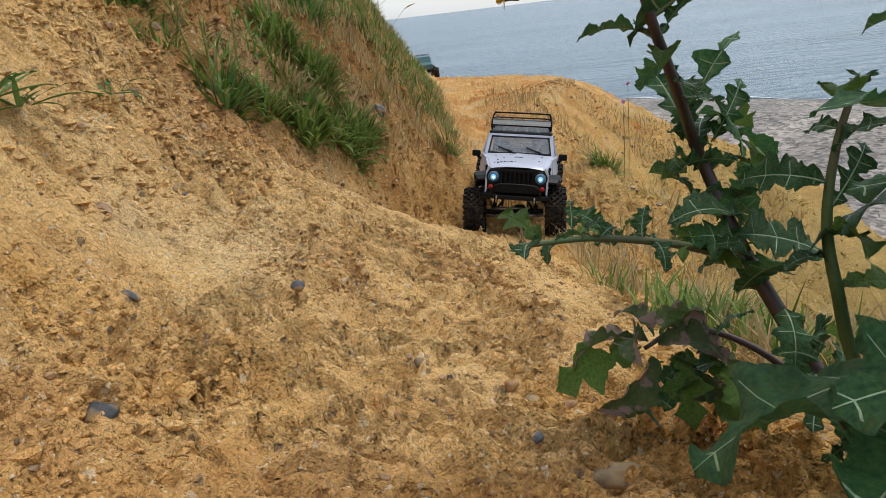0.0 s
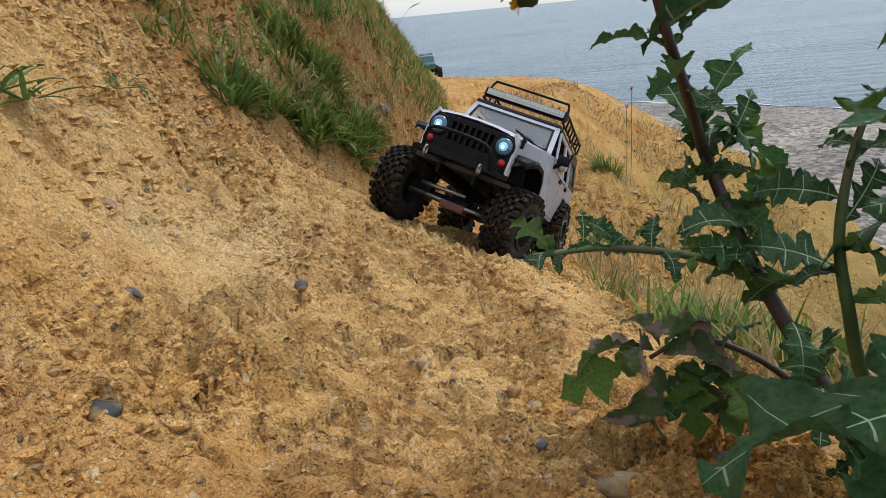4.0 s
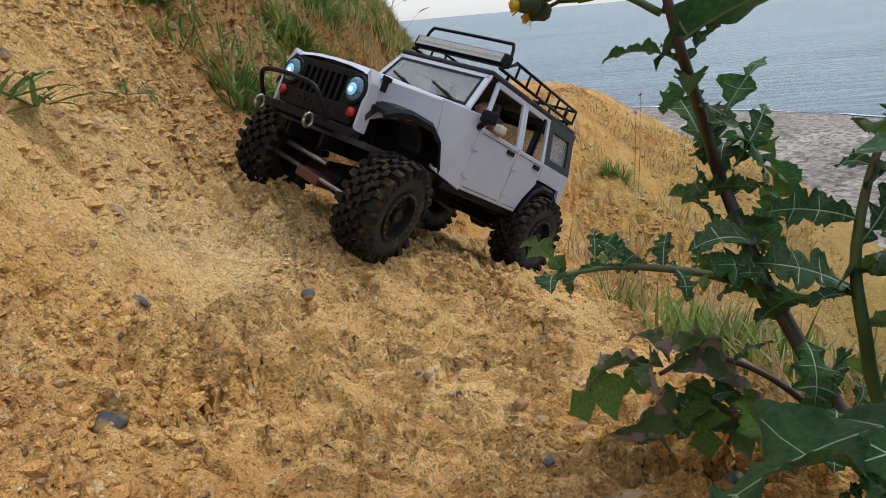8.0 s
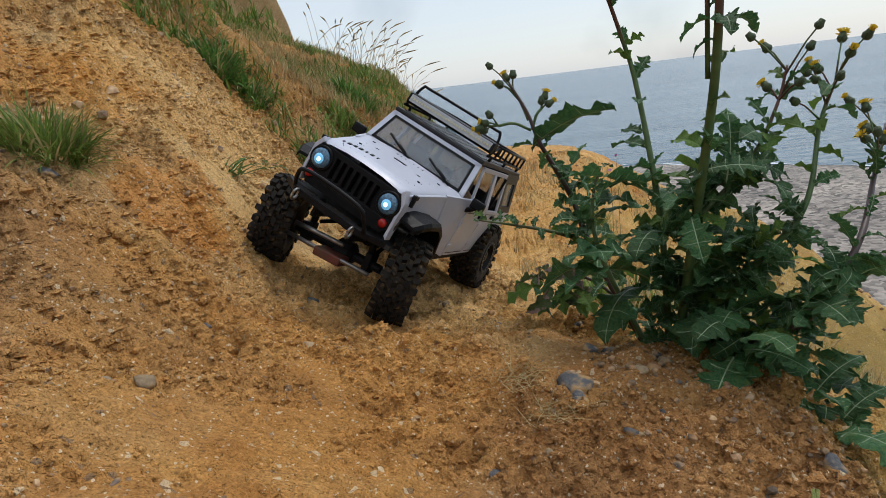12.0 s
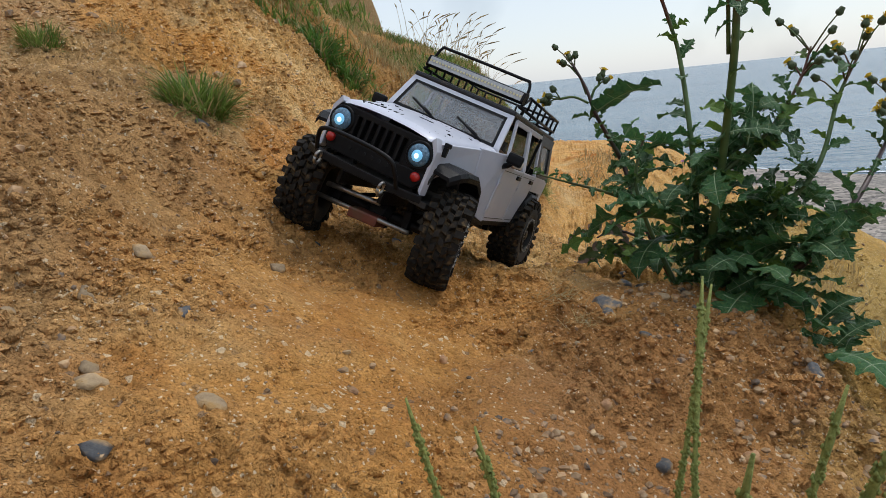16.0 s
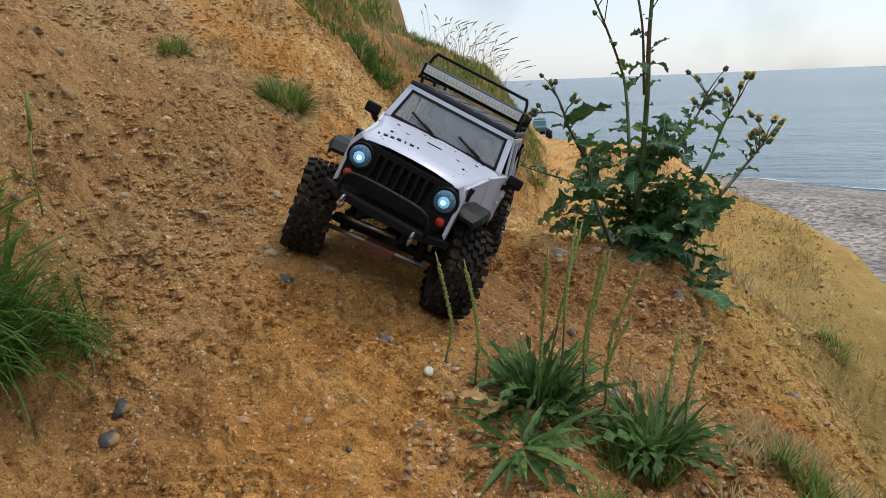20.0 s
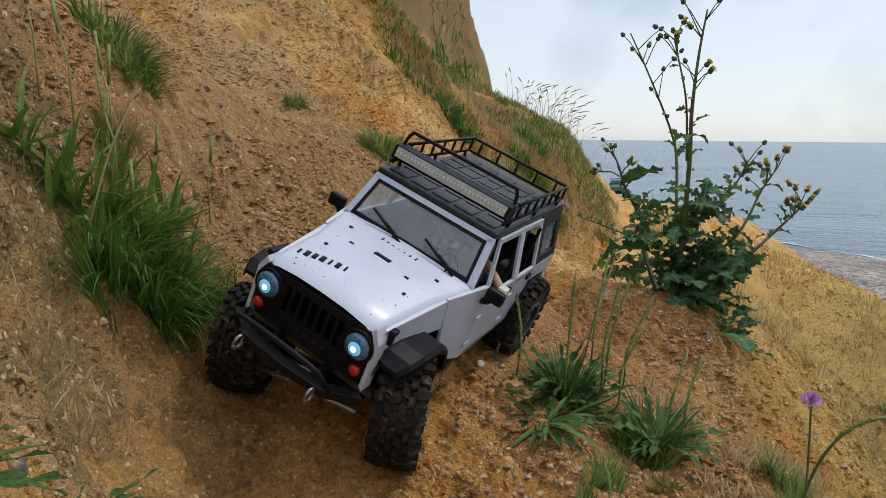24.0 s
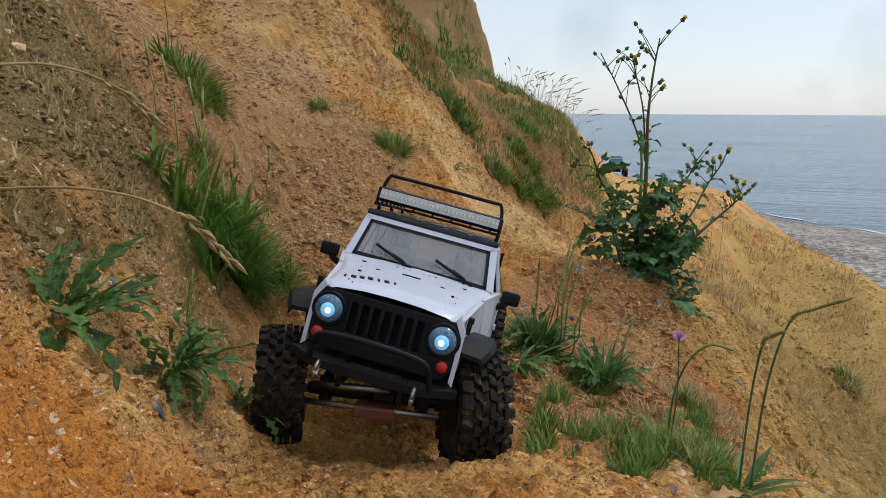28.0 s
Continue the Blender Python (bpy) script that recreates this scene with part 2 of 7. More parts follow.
    for scale, channel, lo, hi, most, color in ((560.0, 1, 0.975, 0.985, 0.6, (0.80, 0.69, 0.50)), (560.0, 2, 0.975, 0.985, 0.6, (0.16, 0.09, 0.04)), (210.0, 1, 0.985, 0.99, 0.6, (0.74, 0.60, 0.40)), (210.0, 2, 0.985, 0.99, 0.6, (0.17, 0.13, 0.10))):
        mr, mx = n.new("ShaderNodeMapRange"), n.new("ShaderNodeMix")
        mr.inputs["From Min"].default_value, mr.inputs["From Max"].default_value, mr.inputs["To Max"].default_value = lo, hi, most
        l.new(cells[scale][1].outputs[channel], mr.inputs["Value"])
        mx.data_type = "RGBA"
        l.new(mr.outputs["Result"], mx.inputs[0])
        l.new(src, mx.inputs[6])
        mx.inputs[7].default_value = (*color, 1)
        src = mx.outputs[2]
    l.new(src, b.inputs["Base Color"])
    b.inputs["Specular IOR Level"].default_value = 0.2
    normal = None
    for scale, dist in ((210.0, 0.0022), (560.0, 0.0009)):
        bn = n.new("ShaderNodeBump")
        bn.invert = True
        bn.inputs["Strength"].default_value, bn.inputs["Distance"].default_value = 1.0, dist
        l.new(cells[scale][0].outputs["Distance"], bn.inputs["Height"])
        if normal:
            l.new(normal, bn.inputs["Normal"])
        normal = bn.outputs["Normal"]
    for scale, dist in ((50.0, 0.012), (160.0, 0.004)):
        bt, bn = n.new("ShaderNodeTexNoise"), n.new("ShaderNodeBump")
        bt.inputs["Scale"].default_value, bt.inputs["Detail"].default_value, bt.inputs["Roughness"].default_value = scale, 5.0, 0.65
        l.new(at, bt.inputs["Vector"])
        bn.inputs["Strength"].default_value, bn.inputs["Distance"].default_value = 1.0, dist
        l.new(bt.outputs["Fac"], bn.inputs["Height"])
        if normal:
            l.new(normal, bn.inputs["Normal"])
        normal = bn.outputs["Normal"]
    l.new(normal, b.inputs["Normal"])
    return m


def shingle_material():
    m = material("shingle", [(0.12, 0.102, 0.088), (0.20, 0.172, 0.145), (0.29, 0.245, 0.20)], scale=0.35, rough=0.8, detail=6)
    n, l = m.node_tree.nodes, m.node_tree.links
    b = n["Principled BSDF"]
    at = n["Texture Coordinate"].outputs["Object"]
    src = b.inputs["Base Color"].links[0].from_socket
    v = n.new("ShaderNodeTexVoronoi")
    v.inputs["Scale"].default_value = 7.0
    l.new(at, v.inputs["Vector"])
    sep = n.new("ShaderNodeSeparateColor")
    l.new(v.outputs["Color"], sep.inputs[0])
    hs, mr = n.new("ShaderNodeHueSaturation"), n.new("ShaderNodeMapRange")
    mr.inputs["To Min"].default_value, mr.inputs["To Max"].default_value = 0.35, 1.75
    l.new(sep.outputs[0], mr.inputs["Value"])
    l.new(mr.outputs["Result"], hs.inputs["Value"])
    l.new(src, hs.inputs["Color"])
    l.new(hs.outputs["Color"], b.inputs["Base Color"])
    bn = n.new("ShaderNodeBump")
    bn.invert = True
    bn.inputs["Strength"].default_value, bn.inputs["Distance"].default_value = 0.7, 0.03
    l.new(v.outputs["Distance"], bn.inputs["Height"])
    l.new(bn.outputs["Normal"], b.inputs["Normal"])
    return m


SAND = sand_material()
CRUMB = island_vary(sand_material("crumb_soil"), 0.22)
SHINGLE = shingle_material()
FLINT_GREY = material("grey_flint", [(0.035, 0.037, 0.042), (0.085, 0.085, 0.088), (0.20, 0.19, 0.175)], scale=60, rough=0.55, bump=0.002, vary=0.3, mix2=((0.40, 0.235, 0.085), 70, 0.46, 0.62))
FLINT_PALE = material("pale_stone", [(0.22, 0.14, 0.075), (0.36, 0.26, 0.15), (0.44, 0.35, 0.23)], scale=60, rough=0.8, bump=0.002, vary=0.3, mix2=((0.40, 0.235, 0.085), 70, 0.46, 0.62))
FLINT_BROWN = material("brown_stone", [(0.22, 0.10, 0.045), (0.42, 0.23, 0.11), (0.50, 0.34, 0.20)], scale=50, rough=0.7, bump=0.002, vary=0.3, mix2=((0.40, 0.235, 0.085), 70, 0.46, 0.62))
GRIT = island_vary(material("grit", [(0.075, 0.062, 0.052), (0.32, 0.185, 0.085), (0.46, 0.33, 0.185)], scale=70, rough=0.7, detail=2.0), 0.40)
LEAF = material("thistle_leaf", [(0.022, 0.072, 0.030), (0.050, 0.138, 0.047), (0.095, 0.20, 0.060)], scale=35, rough=0.45, bump=0.0012, bump_scale=220, vary=0.3, mix2=((0.13, 0.17, 0.045), 14, 0.56, 0.74))
LEAF_FRESH = material("young_leaf", [(0.06, 0.13, 0.025), (0.11, 0.21, 0.04), (0.20, 0.26, 0.06)], scale=35, rough=0.5, bump=0.001, bump_scale=220, vary=0.25)
PLANTAIN = material("plantain_leaf", [(0.036, 0.085, 0.019), (0.082, 0.162, 0.038), (0.15, 0.235, 0.072)], scale=30, rough=0.5, bump=0.0006, bump_scale=300, vary=0.3)
RIB = material("leaf_rib", [(0.16, 0.24, 0.12), (0.30, 0.38, 0.22)], scale=60, rough=0.5)
LEAF_RED = material("withered_leaf", [(0.040, 0.075, 0.026), (0.085, 0.130, 0.045), (0.15, 0.17, 0.070)], scale=7, rough=0.65, bump=0.0012, bump_scale=90, vary=0.3, mix2=((0.30, 0.215, 0.19), 5, 0.52, 0.60))
STEM = material("green_stem", [(0.05, 0.09, 0.03), (0.10, 0.16, 0.055)], scale=40, rough=0.5, mix2=((0.11, 0.05, 0.035), 9, 0.48, 0.62))
STEM_DARK = material("purple_stem", [(0.035, 0.022, 0.018), (0.075, 0.040, 0.035)], scale=40, rough=0.5, mix2=((0.07, 0.09, 0.035), 12, 0.56, 0.68))
BUD = material("green_bud", [(0.03, 0.05, 0.02), (0.08, 0.12, 0.04)], scale=120, rough=0.6, bump=0.001)
PETAL = material("yellow_petal", [(0.55, 0.36, 0.02), (0.75, 0.55, 0.04)], scale=90, rough=0.6)
PINK = material("pink_petal", [(0.45, 0.18, 0.36), (0.66, 0.36, 0.56)], scale=150, rough=0.7)
GRASS = island_vary(material("grass", [(0.068, 0.112, 0.019), (0.145, 0.22, 0.040), (0.23, 0.30, 0.082)], scale=9, rough=0.5), 0.35)
GRASS_BLUE = island_vary(material("lush_grass", [(0.035, 0.095, 0.018), (0.085, 0.19, 0.035), (0.16, 0.27, 0.065)], scale=9, rough=0.45), 0.3)
GRASS_DRY = island_vary(material("dry_grass", [(0.24, 0.155, 0.06), (0.42, 0.31, 0.14), (0.50, 0.40, 0.21)], scale=14, rough=0.8), 0.3)
SPIKE = material("plantain_spike", [(0.13, 0.165, 0.032), (0.33, 0.35, 0.090)], scale=260, rough=0.7, bump=0.001, bump_scale=900)
PAINT = material("white_paint", [(0.45, 0.47, 0.55), (0.52, 0.53, 0.60)], scale=25, rough=0.35, coat=0.1, mix2=((0.10, 0.08, 0.06), 240, 0.72, 0.76))
BLACK = material("black_plastic", [(0.005, 0.005, 0.006), (0.011, 0.011, 0.012)], scale=60, rough=0.42, bump=0.0003, bump_scale=700)
# near-black that paints the shade inside the grille openings
HOLLOW_SHADE = material("painted_hollow_shade", [(0.002, 0.002, 0.002), (0.005, 0.005, 0.005)], scale=60, rough=0.9)
CLOTH = material("black_soft_top", [(0.008, 0.008, 0.010), (0.018, 0.018, 0.020)], scale=80, rough=0.38, bump=0.0004, bump_scale=600, mix2=((0.16, 0.11, 0.07), 60, 0.66, 0.80))
RUBBER = material("muddy_rubber", [(0.010, 0.009, 0.008), (0.026, 0.023, 0.020)], scale=70, rough=0.8, bump=0.0008, bump_scale=500, mix2=((0.17, 0.110, 0.050), 120, 0.55, 0.78))
MUD = material("caked_mud", [(0.014, 0.010, 0.007), (0.060, 0.039, 0.019), (0.15, 0.096, 0.042)], scale=90, rough=0.9, bump=0.0016, bump_scale=420)
SIDEWALL = material("black_sidewall", [(0.010, 0.010, 0.011), (0.022, 0.021, 0.021)], scale=70, rough=0.7, bump=0.0003, bump_scale=500, mix2=((0.10, 0.066, 0.032), 60, 0.55, 0.72))
RIM = material("black_rim", [(0.012, 0.012, 0.013), (0.035, 0.033, 0.03)], scale=60, rough=0.4, metal=0.5)
STEEL = material("dull_steel", [(0.20, 0.19, 0.18), (0.42, 0.41, 0.39)], scale=70, rough=0.4, metal=1.0)
RUST = material("red_metal", [(0.085, 0.022, 0.013), (0.16, 0.042, 0.024)], scale=60, rough=0.55, mix2=((0.10, 0.06, 0.03), 40, 0.5, 0.7))
RED = material("red_lens", [(0.35, 0.012, 0.010), (0.45, 0.02, 0.015)], scale=200, rough=0.25)
for m_, level in ((BLACK, 0.14), (RUBBER, 0.12), (CLOTH, 0.35), (LEAF, 0.3), (LEAF_FRESH, 0.3), (GRASS, 0.25), (GRASS_BLUE, 0.25), (STEM, 0.3), (PLANTAIN, 0.3)):
    m_.node_tree.nodes["Principled BSDF"].inputs["Specular IOR Level"].default_value = level
for m_ in (LEAF, LEAF_FRESH, GRASS, GRASS_BLUE, GRASS_DRY, PLANTAIN, PETAL, LEAF_RED):
    thin(m_, 0.28)
LED = glowing("headlight_led", (0.55, 0.86, 1.0), 2.2)
REFLECTOR = glowing("lit_reflector", (0.20, 0.55, 0.85), 0.45)
LENS = material("headlight_lens", [(0.020, 0.055, 0.10), (0.11, 0.24, 0.36)], scale=300, rough=0.15, coat=0.5)
LED_BAR = material("led_strip", [(0.50, 0.44, 0.20), (0.75, 0.70, 0.45)], scale=300, rough=0.3)
BAR_FACE = material("light_bar_lens", [(0.30, 0.31, 0.32), (0.45, 0.46, 0.47)], scale=200, rough=0.2, coat=0.4)
WINDSCREEN = glass("windscreen_glass", (0.52, 0.54, 0.56), 0.05)
# the opaque grey share stands in for sky reflected in the panes
WINDSCREEN.node_tree.nodes["Principled BSDF"].inputs["Transmission Weight"].default_value = 0.78
INSIDE = material("dark_interior", [(0.02, 0.02, 0.022), (0.06, 0.058, 0.055)], scale=40, rough=0.8)
SEAT = material("dark_seat", [(0.05, 0.045, 0.04), (0.09, 0.08, 0.07)], scale=50, rough=0.8)
SKIN = material("tan_plastic", [(0.42, 0.25, 0.16), (0.50, 0.31, 0.20)], scale=80, rough=0.6)
SLEEVE = material("cream_cloth", [(0.50, 0.44, 0.34), (0.66, 0.60, 0.50)], scale=90, rough=0.8)
TEAL = material("teal_paint", [(0.03, 0.10, 0.11), (0.06, 0.17, 0.19)], scale=40, rough=0.4)


# ---------------------------------------------------------------- mesh helpers
def put(name, verts, faces, mats, parent=None, label="", smooth=True, indices=None):
    me = bpy.data.meshes.new(name)
    me.from_pydata(verts if isinstance(verts, list) else verts.tolist(), [], faces if isinstance(faces, list) else faces.tolist())
    for m in mats if isinstance(mats, (list, tuple)) else [mats]:
        me.materials.append(m)
    if indices is not None:
        me.polygons.foreach_set("material_index", indices)
    if smooth:
        me.polygons.foreach_set("use_smooth", [True] * len(me.polygons))
    me.update()
    ob = new(name, me)
    if parent:
        ob.parent = parent
    if label:
        tagged(ob, label)
    return ob


def part(name, bm, mat, parent, label="", smooth=False):
    """Links a bmesh as one mesh object under a thing or a part."""
    me = bpy.data.meshes.new(name)
    bmesh.ops.recalc_face_normals(bm, faces=bm.faces)
    bm.to_mesh(me)
    bm.free()
    for m in mat if isinstance(mat, (list, tuple)) else [mat]:
        me.materials.append(m)
    if smooth:
        me.polygons.foreach_set("use_smooth", [True] * len(me.polygons))
    ob = new(name, me)
    if parent:
        ob.parent = parent
    if label:
        tagged(ob, label)
    return ob


def box(bm, x0, x1, y0, y1, z0, z1, bevel=0.0, m=None):
    made = bmesh.ops.create_cube(bm, size=1.0)["verts"]
    for v in made:
        v.co = Vector(((x0 + x1) / 2 + v.co.x * (x1 - x0), (y0 + y1) / 2 + v.co.y * (y1 - y0), (z0 + z1) / 2 + v.co.z * (z1 - z0)))
    if bevel:
        edges = {e for v in made for e in v.link_edges}
        made = bmesh.ops.bevel(bm, geom=list(edges), offset=bevel, segments=2, affect="EDGES", profile=0.6)["verts"]
    if m is not None:
        bmesh.ops.transform(bm, matrix=m, verts=list(made))
    return bm


def prism(bm, outline, axis, lo, hi, bevel=0.0):
    """A flat outline (pairs in the two other axes) extruded along an axis."""
    def at(p, h):
        return {"x": (h, p[0], p[1]), "y": (p[0], h, p[1]), "z": (p[0], p[1], h)}[axis]
    a = [bm.verts.new(at(p, lo)) for p in outline]
    b = [bm.verts.new(at(p, hi)) for p in outline]
    faces = [bm.faces.new(a), bm.faces.new(b[::-1])]
    for i in range(len(a)):
        j = (i + 1) % len(a)
        faces.append(bm.faces.new((a[i], b[i], b[j], a[j])))
    if bevel:
        bmesh.ops.bevel(bm, geom=list({e for f in faces for e in f.edges}), offset=bevel, segments=2, affect="EDGES", profile=0.6)
    return bm


def hexa(bm, corners, bevel=0.0):
    """A block from eight corners: four below, four above, both anticlockwise."""
    v = [bm.verts.new(c) for c in corners]
    faces = [bm.faces.new([v[i] for i in q]) for q in ((3, 2, 1, 0), (4, 5, 6, 7), (0, 1, 5, 4), (1, 2, 6, 5), (2, 3, 7, 6), (3, 0, 4, 7))]
    if bevel:
        bmesh.ops.bevel(bm, geom=list({e for f in faces for e in f.edges}), offset=bevel, segments=2, affect="EDGES", profile=0.6)
    return bm


def tube_data(points, radii, sides=7, closed_ends=True):
    """Vertices and faces of a round bar along points."""
    pts = [Vector(p) for p in points]
    if not isinstance(radii, (list, tuple)):
        radii = [radii] * len(pts)
    verts, faces, up = [], [], None
    for i, p in enumerate(pts):
        d = (pts[min(i + 1, len(pts) - 1)] - pts[max(i - 1, 0)]).normalized()
        side = d.orthogonal().normalized() if up is None else (up - up.dot(d) * d).normalized()
        up = side
        other = d.cross(side)
        for k in range(sides):
            a = 2 * math.pi * k / sides
            verts.append(tuple(p + radii[i] * (math.cos(a) * side + math.sin(a) * other)))
    for i in range(len(pts) - 1):
        for k in range(sides):
            faces.append((i * sides + k, i * sides + (k + 1) % sides, (i + 1) * sides + (k + 1) % sides, (i + 1) * sides + k))
    if closed_ends:
        faces += [tuple(range(sides))[::-1], tuple(range((len(pts) - 1) * sides, len(pts) * sides))]
    return verts, faces


def tubes(name, runs, mat, parent, label="", sides=7):
    """One part from several bars: (points, radius) each."""
    verts, faces = [], []
    for points, radius in runs:
        v, f = tube_data(points, radius, sides)
        faces += [tuple(i + len(verts) for i in q) for q in f]
        verts += v
    return put(name, verts, faces, mat, parent, label)


def lathe(bm, profile, axis="y", steps=24, at=(0, 0, 0)):
    """Turns (along, radius) pairs round an axis."""
    rings = []
    for h, r in profile:
        ring = []
        for k in range(steps):
            a = 2 * math.pi * k / steps
            c, s = r * math.cos(a), r * math.sin(a)
            co = {"x": (h, c, s), "y": (c, h, s), "z": (c, s, h)}[axis]
            ring.append(bm.verts.new((co[0] + at[0], co[1] + at[1], co[2] + at[2])))
        rings.append(ring)
    for a, b in zip(rings, rings[1:]):
        for k in range(steps):
            bm.faces.new((a[k], a[(k + 1) % steps], b[(k + 1) % steps], b[k]))
    bm.faces.new(rings[0][::-1])
    bm.faces.new(rings[-1])
    return bm


# ---------------------------------------------------------------- the shape of the ground
STATION = np.array([-2.2, -1.3, -1.05, -0.8, -0.5, -0.2, 0.1, 0.4, 0.7, 1.0, 1.3, 1.7, 2.5, 4.5, 8.5])
BASE_Z = np.array([0.078, 0.204, 0.092, 0.006, 0.036, 0.054, 0.064, 0.005, -0.022, -0.103, -0.209, -0.361, -0.249, -0.204, -0.539])
BASE_TILT = np.array([0.041, 0.121, 0.295, 0.12, -0.311, -0.441, -0.131, -0.176, -0.428, -0.491, -0.241, 0.205, 0.345, -0.094, -0.132])
BANK_FOOT = np.array([-0.2, 0.062, -0.035, -0.223, -0.363, -0.398, -0.24, -0.245, -0.344, -0.339, -0.176, 0.095, 0.058, -0.126, -0.538])
BANK_RISE = np.array([0.506, 1.191, 1.609, 2.254, 1.409, 1.159, 1.014, 1.267, 1.336, 1.277, 1.827, 1.77, 1.92, 1.1, 0.6])
SCARP_FOOT = np.array([-0.493, -0.51, -0.527, -0.562, -0.519, -0.452, -0.421, -0.434, -0.517, -0.519, -0.398, -0.31, -0.342, -0.539, -0.868])
SCARP_RISE = np.array([-0.827, -0.928, -0.985, -0.961, -0.973, -0.878, -0.873, -0.814, -0.885, -0.893, -0.885, -1.131, -1.154, -0.666, -0.282])
EDGE_X = np.array([0.234, 0.218, 0.26, 0.347, 0.619, 0.437, 0.316, 0.473, 0.549, 0.527, 0.699, 0.527, 0.255, 0.971, 0.913])
EDGE_FALL = np.array([1.099, 1.344, 1.414, 1.424, 1.195, 0.964, 0.983, 1.07, 0.848, 0.73, 0.625, 1.588, 1.239, 0.666, 0.548])
APRON_X = np.array([0.804, 0.806, 0.807, 0.809, 0.812, 0.811, 0.814, 0.819, 0.817, 0.815, 0.815, 0.864, 0.837, 0.786, 0.753])
APRON_RISE = np.array([0.108, 0.114, 0.118, 0.122, 0.13, 0.184, 0.204, 0.155, 0.168, 0.193, 0.232, 0.218, 0.52, -0.14, 0.047])
SPURS = ((1.65, 3.2, 0.55, 0.65, 0.205), (0.75, 6.6, 0.45, 0.8, 0.03), (-0.33, 0.34, 0.09, 0.12, 0.034), (-0.20, -0.80, 0.06, 0.07, 0.030), (-0.23, -0.40, 0.10, 0.07, 0.014))
CLIFF = (2.9, 1.08, 2.60, 3.7, 4.6)
FAR_CRAWLER = (-0.30, 7.3)
# the middle of the trodden strip along the path
TRACK_Y = np.array([-1.4, -0.8, -0.7, -0.54, -0.45, -0.2, 0.0, 0.2, 0.6, 0.8, 1.0, 1.6, 3.0])
TRACK_X = np.array([0.10, -0.03, -0.08, -0.137, -0.146, -0.135, -0.17, -0.18, -0.165, -0.12, -0.04, 0.13, 0.20])



def lattice(ix, iy, seed):
    h = np.sin(ix * 127.1 + iy * 311.7 + seed * 74.7) * 43758.5453
    return h - np.floor(h)


def value_noise(x, y, seed=0):
    ix, iy = np.floor(x), np.floor(y)
    fx, fy = x - ix, y - iy
    fx, fy = fx * fx * (3 - 2 * fx), fy * fy * (3 - 2 * fy)
    a, b = lattice(ix, iy, seed), lattice(ix + 1, iy, seed)
    c, d = lattice(ix, iy + 1, seed), lattice(ix + 1, iy + 1, seed)
    return (a + (b - a) * fx) * (1 - fy) + (c + (d - c) * fx) * fy - 0.5


def fbm(x, y, octaves=4, seed=0):
    total, amp, f = 0.0, 1.0, 1.0
    for k in range(octaves):
        ca, sa = math.cos(0.7 * k + seed), math.sin(0.7 * k + seed)
        total = total + amp * value_noise((ca * x - sa * y) * f, (sa * x + ca * y) * f, seed + k)
        amp, f = amp * 0.5, f * 2.03
    return total


def soft(v, s=0.035):
    return s * np.logaddexp(0, v / s)


def ramp(v, lo, hi):
    u = np.clip((v - lo) / (hi - lo), 0, 1)
    return u * u * (3 - 2 * u)


def along(values, y):
    y = np.clip(y, STATION[0], STATION[-1])
    i = np.clip(np.searchsorted(STATION, y) - 1, 0, len(STATION) - 2)
    u = (y - STATION[i]) / (STATION[i + 1] - STATION[i])
    u = u * u * (3 - 2 * u) * 0.5 + u * 0.5
    return values[i] * (1 - u) + values[i + 1] * u


def terrace(x, y):
    z = along(BASE_Z, y) + along(BASE_TILT, y) * x
    z = z + along(BANK_RISE, y) * soft(along(BANK_FOOT, y) - x) + along(SCARP_RISE, y) * soft(along(SCARP_FOOT, y) - x)
    z = z - along(EDGE_FALL, y) * soft(x - along(EDGE_X, y)) + along(APRON_RISE, y) * soft(x - along(APRON_X, y))
    # spur beyond the path, the high cliff, the end of the terrace
    z = z - 0.012 * np.exp(-((x + 0.05) / 0.09) ** 2) * ramp(y, -0.35, -0.15) * (1 - ramp(y, 0.8, 1.1))
    for cx, cy, wx, wy, h in SPURS:
        z = z + h * np.exp(-((x - cx) / wx) ** 2 - ((y - cy) / wy) ** 2)
    z = z + CLIFF[0] * ramp(-x - 0.30 * (y - 4.3) + 0.50 * fbm(x * 2.6, y * 2.6, 5, 26), CLIFF[1], CLIFF[2]) * ramp(y, CLIFF[3], CLIFF[4])
    z = z - 1.1 * soft(y - 9.0, 0.3)
    return z


def smooth_ground(x, y):
    """The terrace, running on evenly inland and down to the beach beyond its fitted width."""
    x, y = np.asarray(x, float), np.asarray(y, float)
    near = np.clip(x, -1.7, 1.8)
    z = terrace(near, y)
    wide = terrace(x, y)
    inland, seaward = soft(near - x, 0.02), soft(x - near, 0.02)
    plain = z + 0.62 * (inland - soft(0.0, 0.02)) - 0.93 * (seaward - soft(0.0, 0.02))
    share = ramp(y, 3.0, 3.8) * (x < 0)
    return np.maximum(plain * (1 - share) + wide * share, -5.3 + 0 * x)


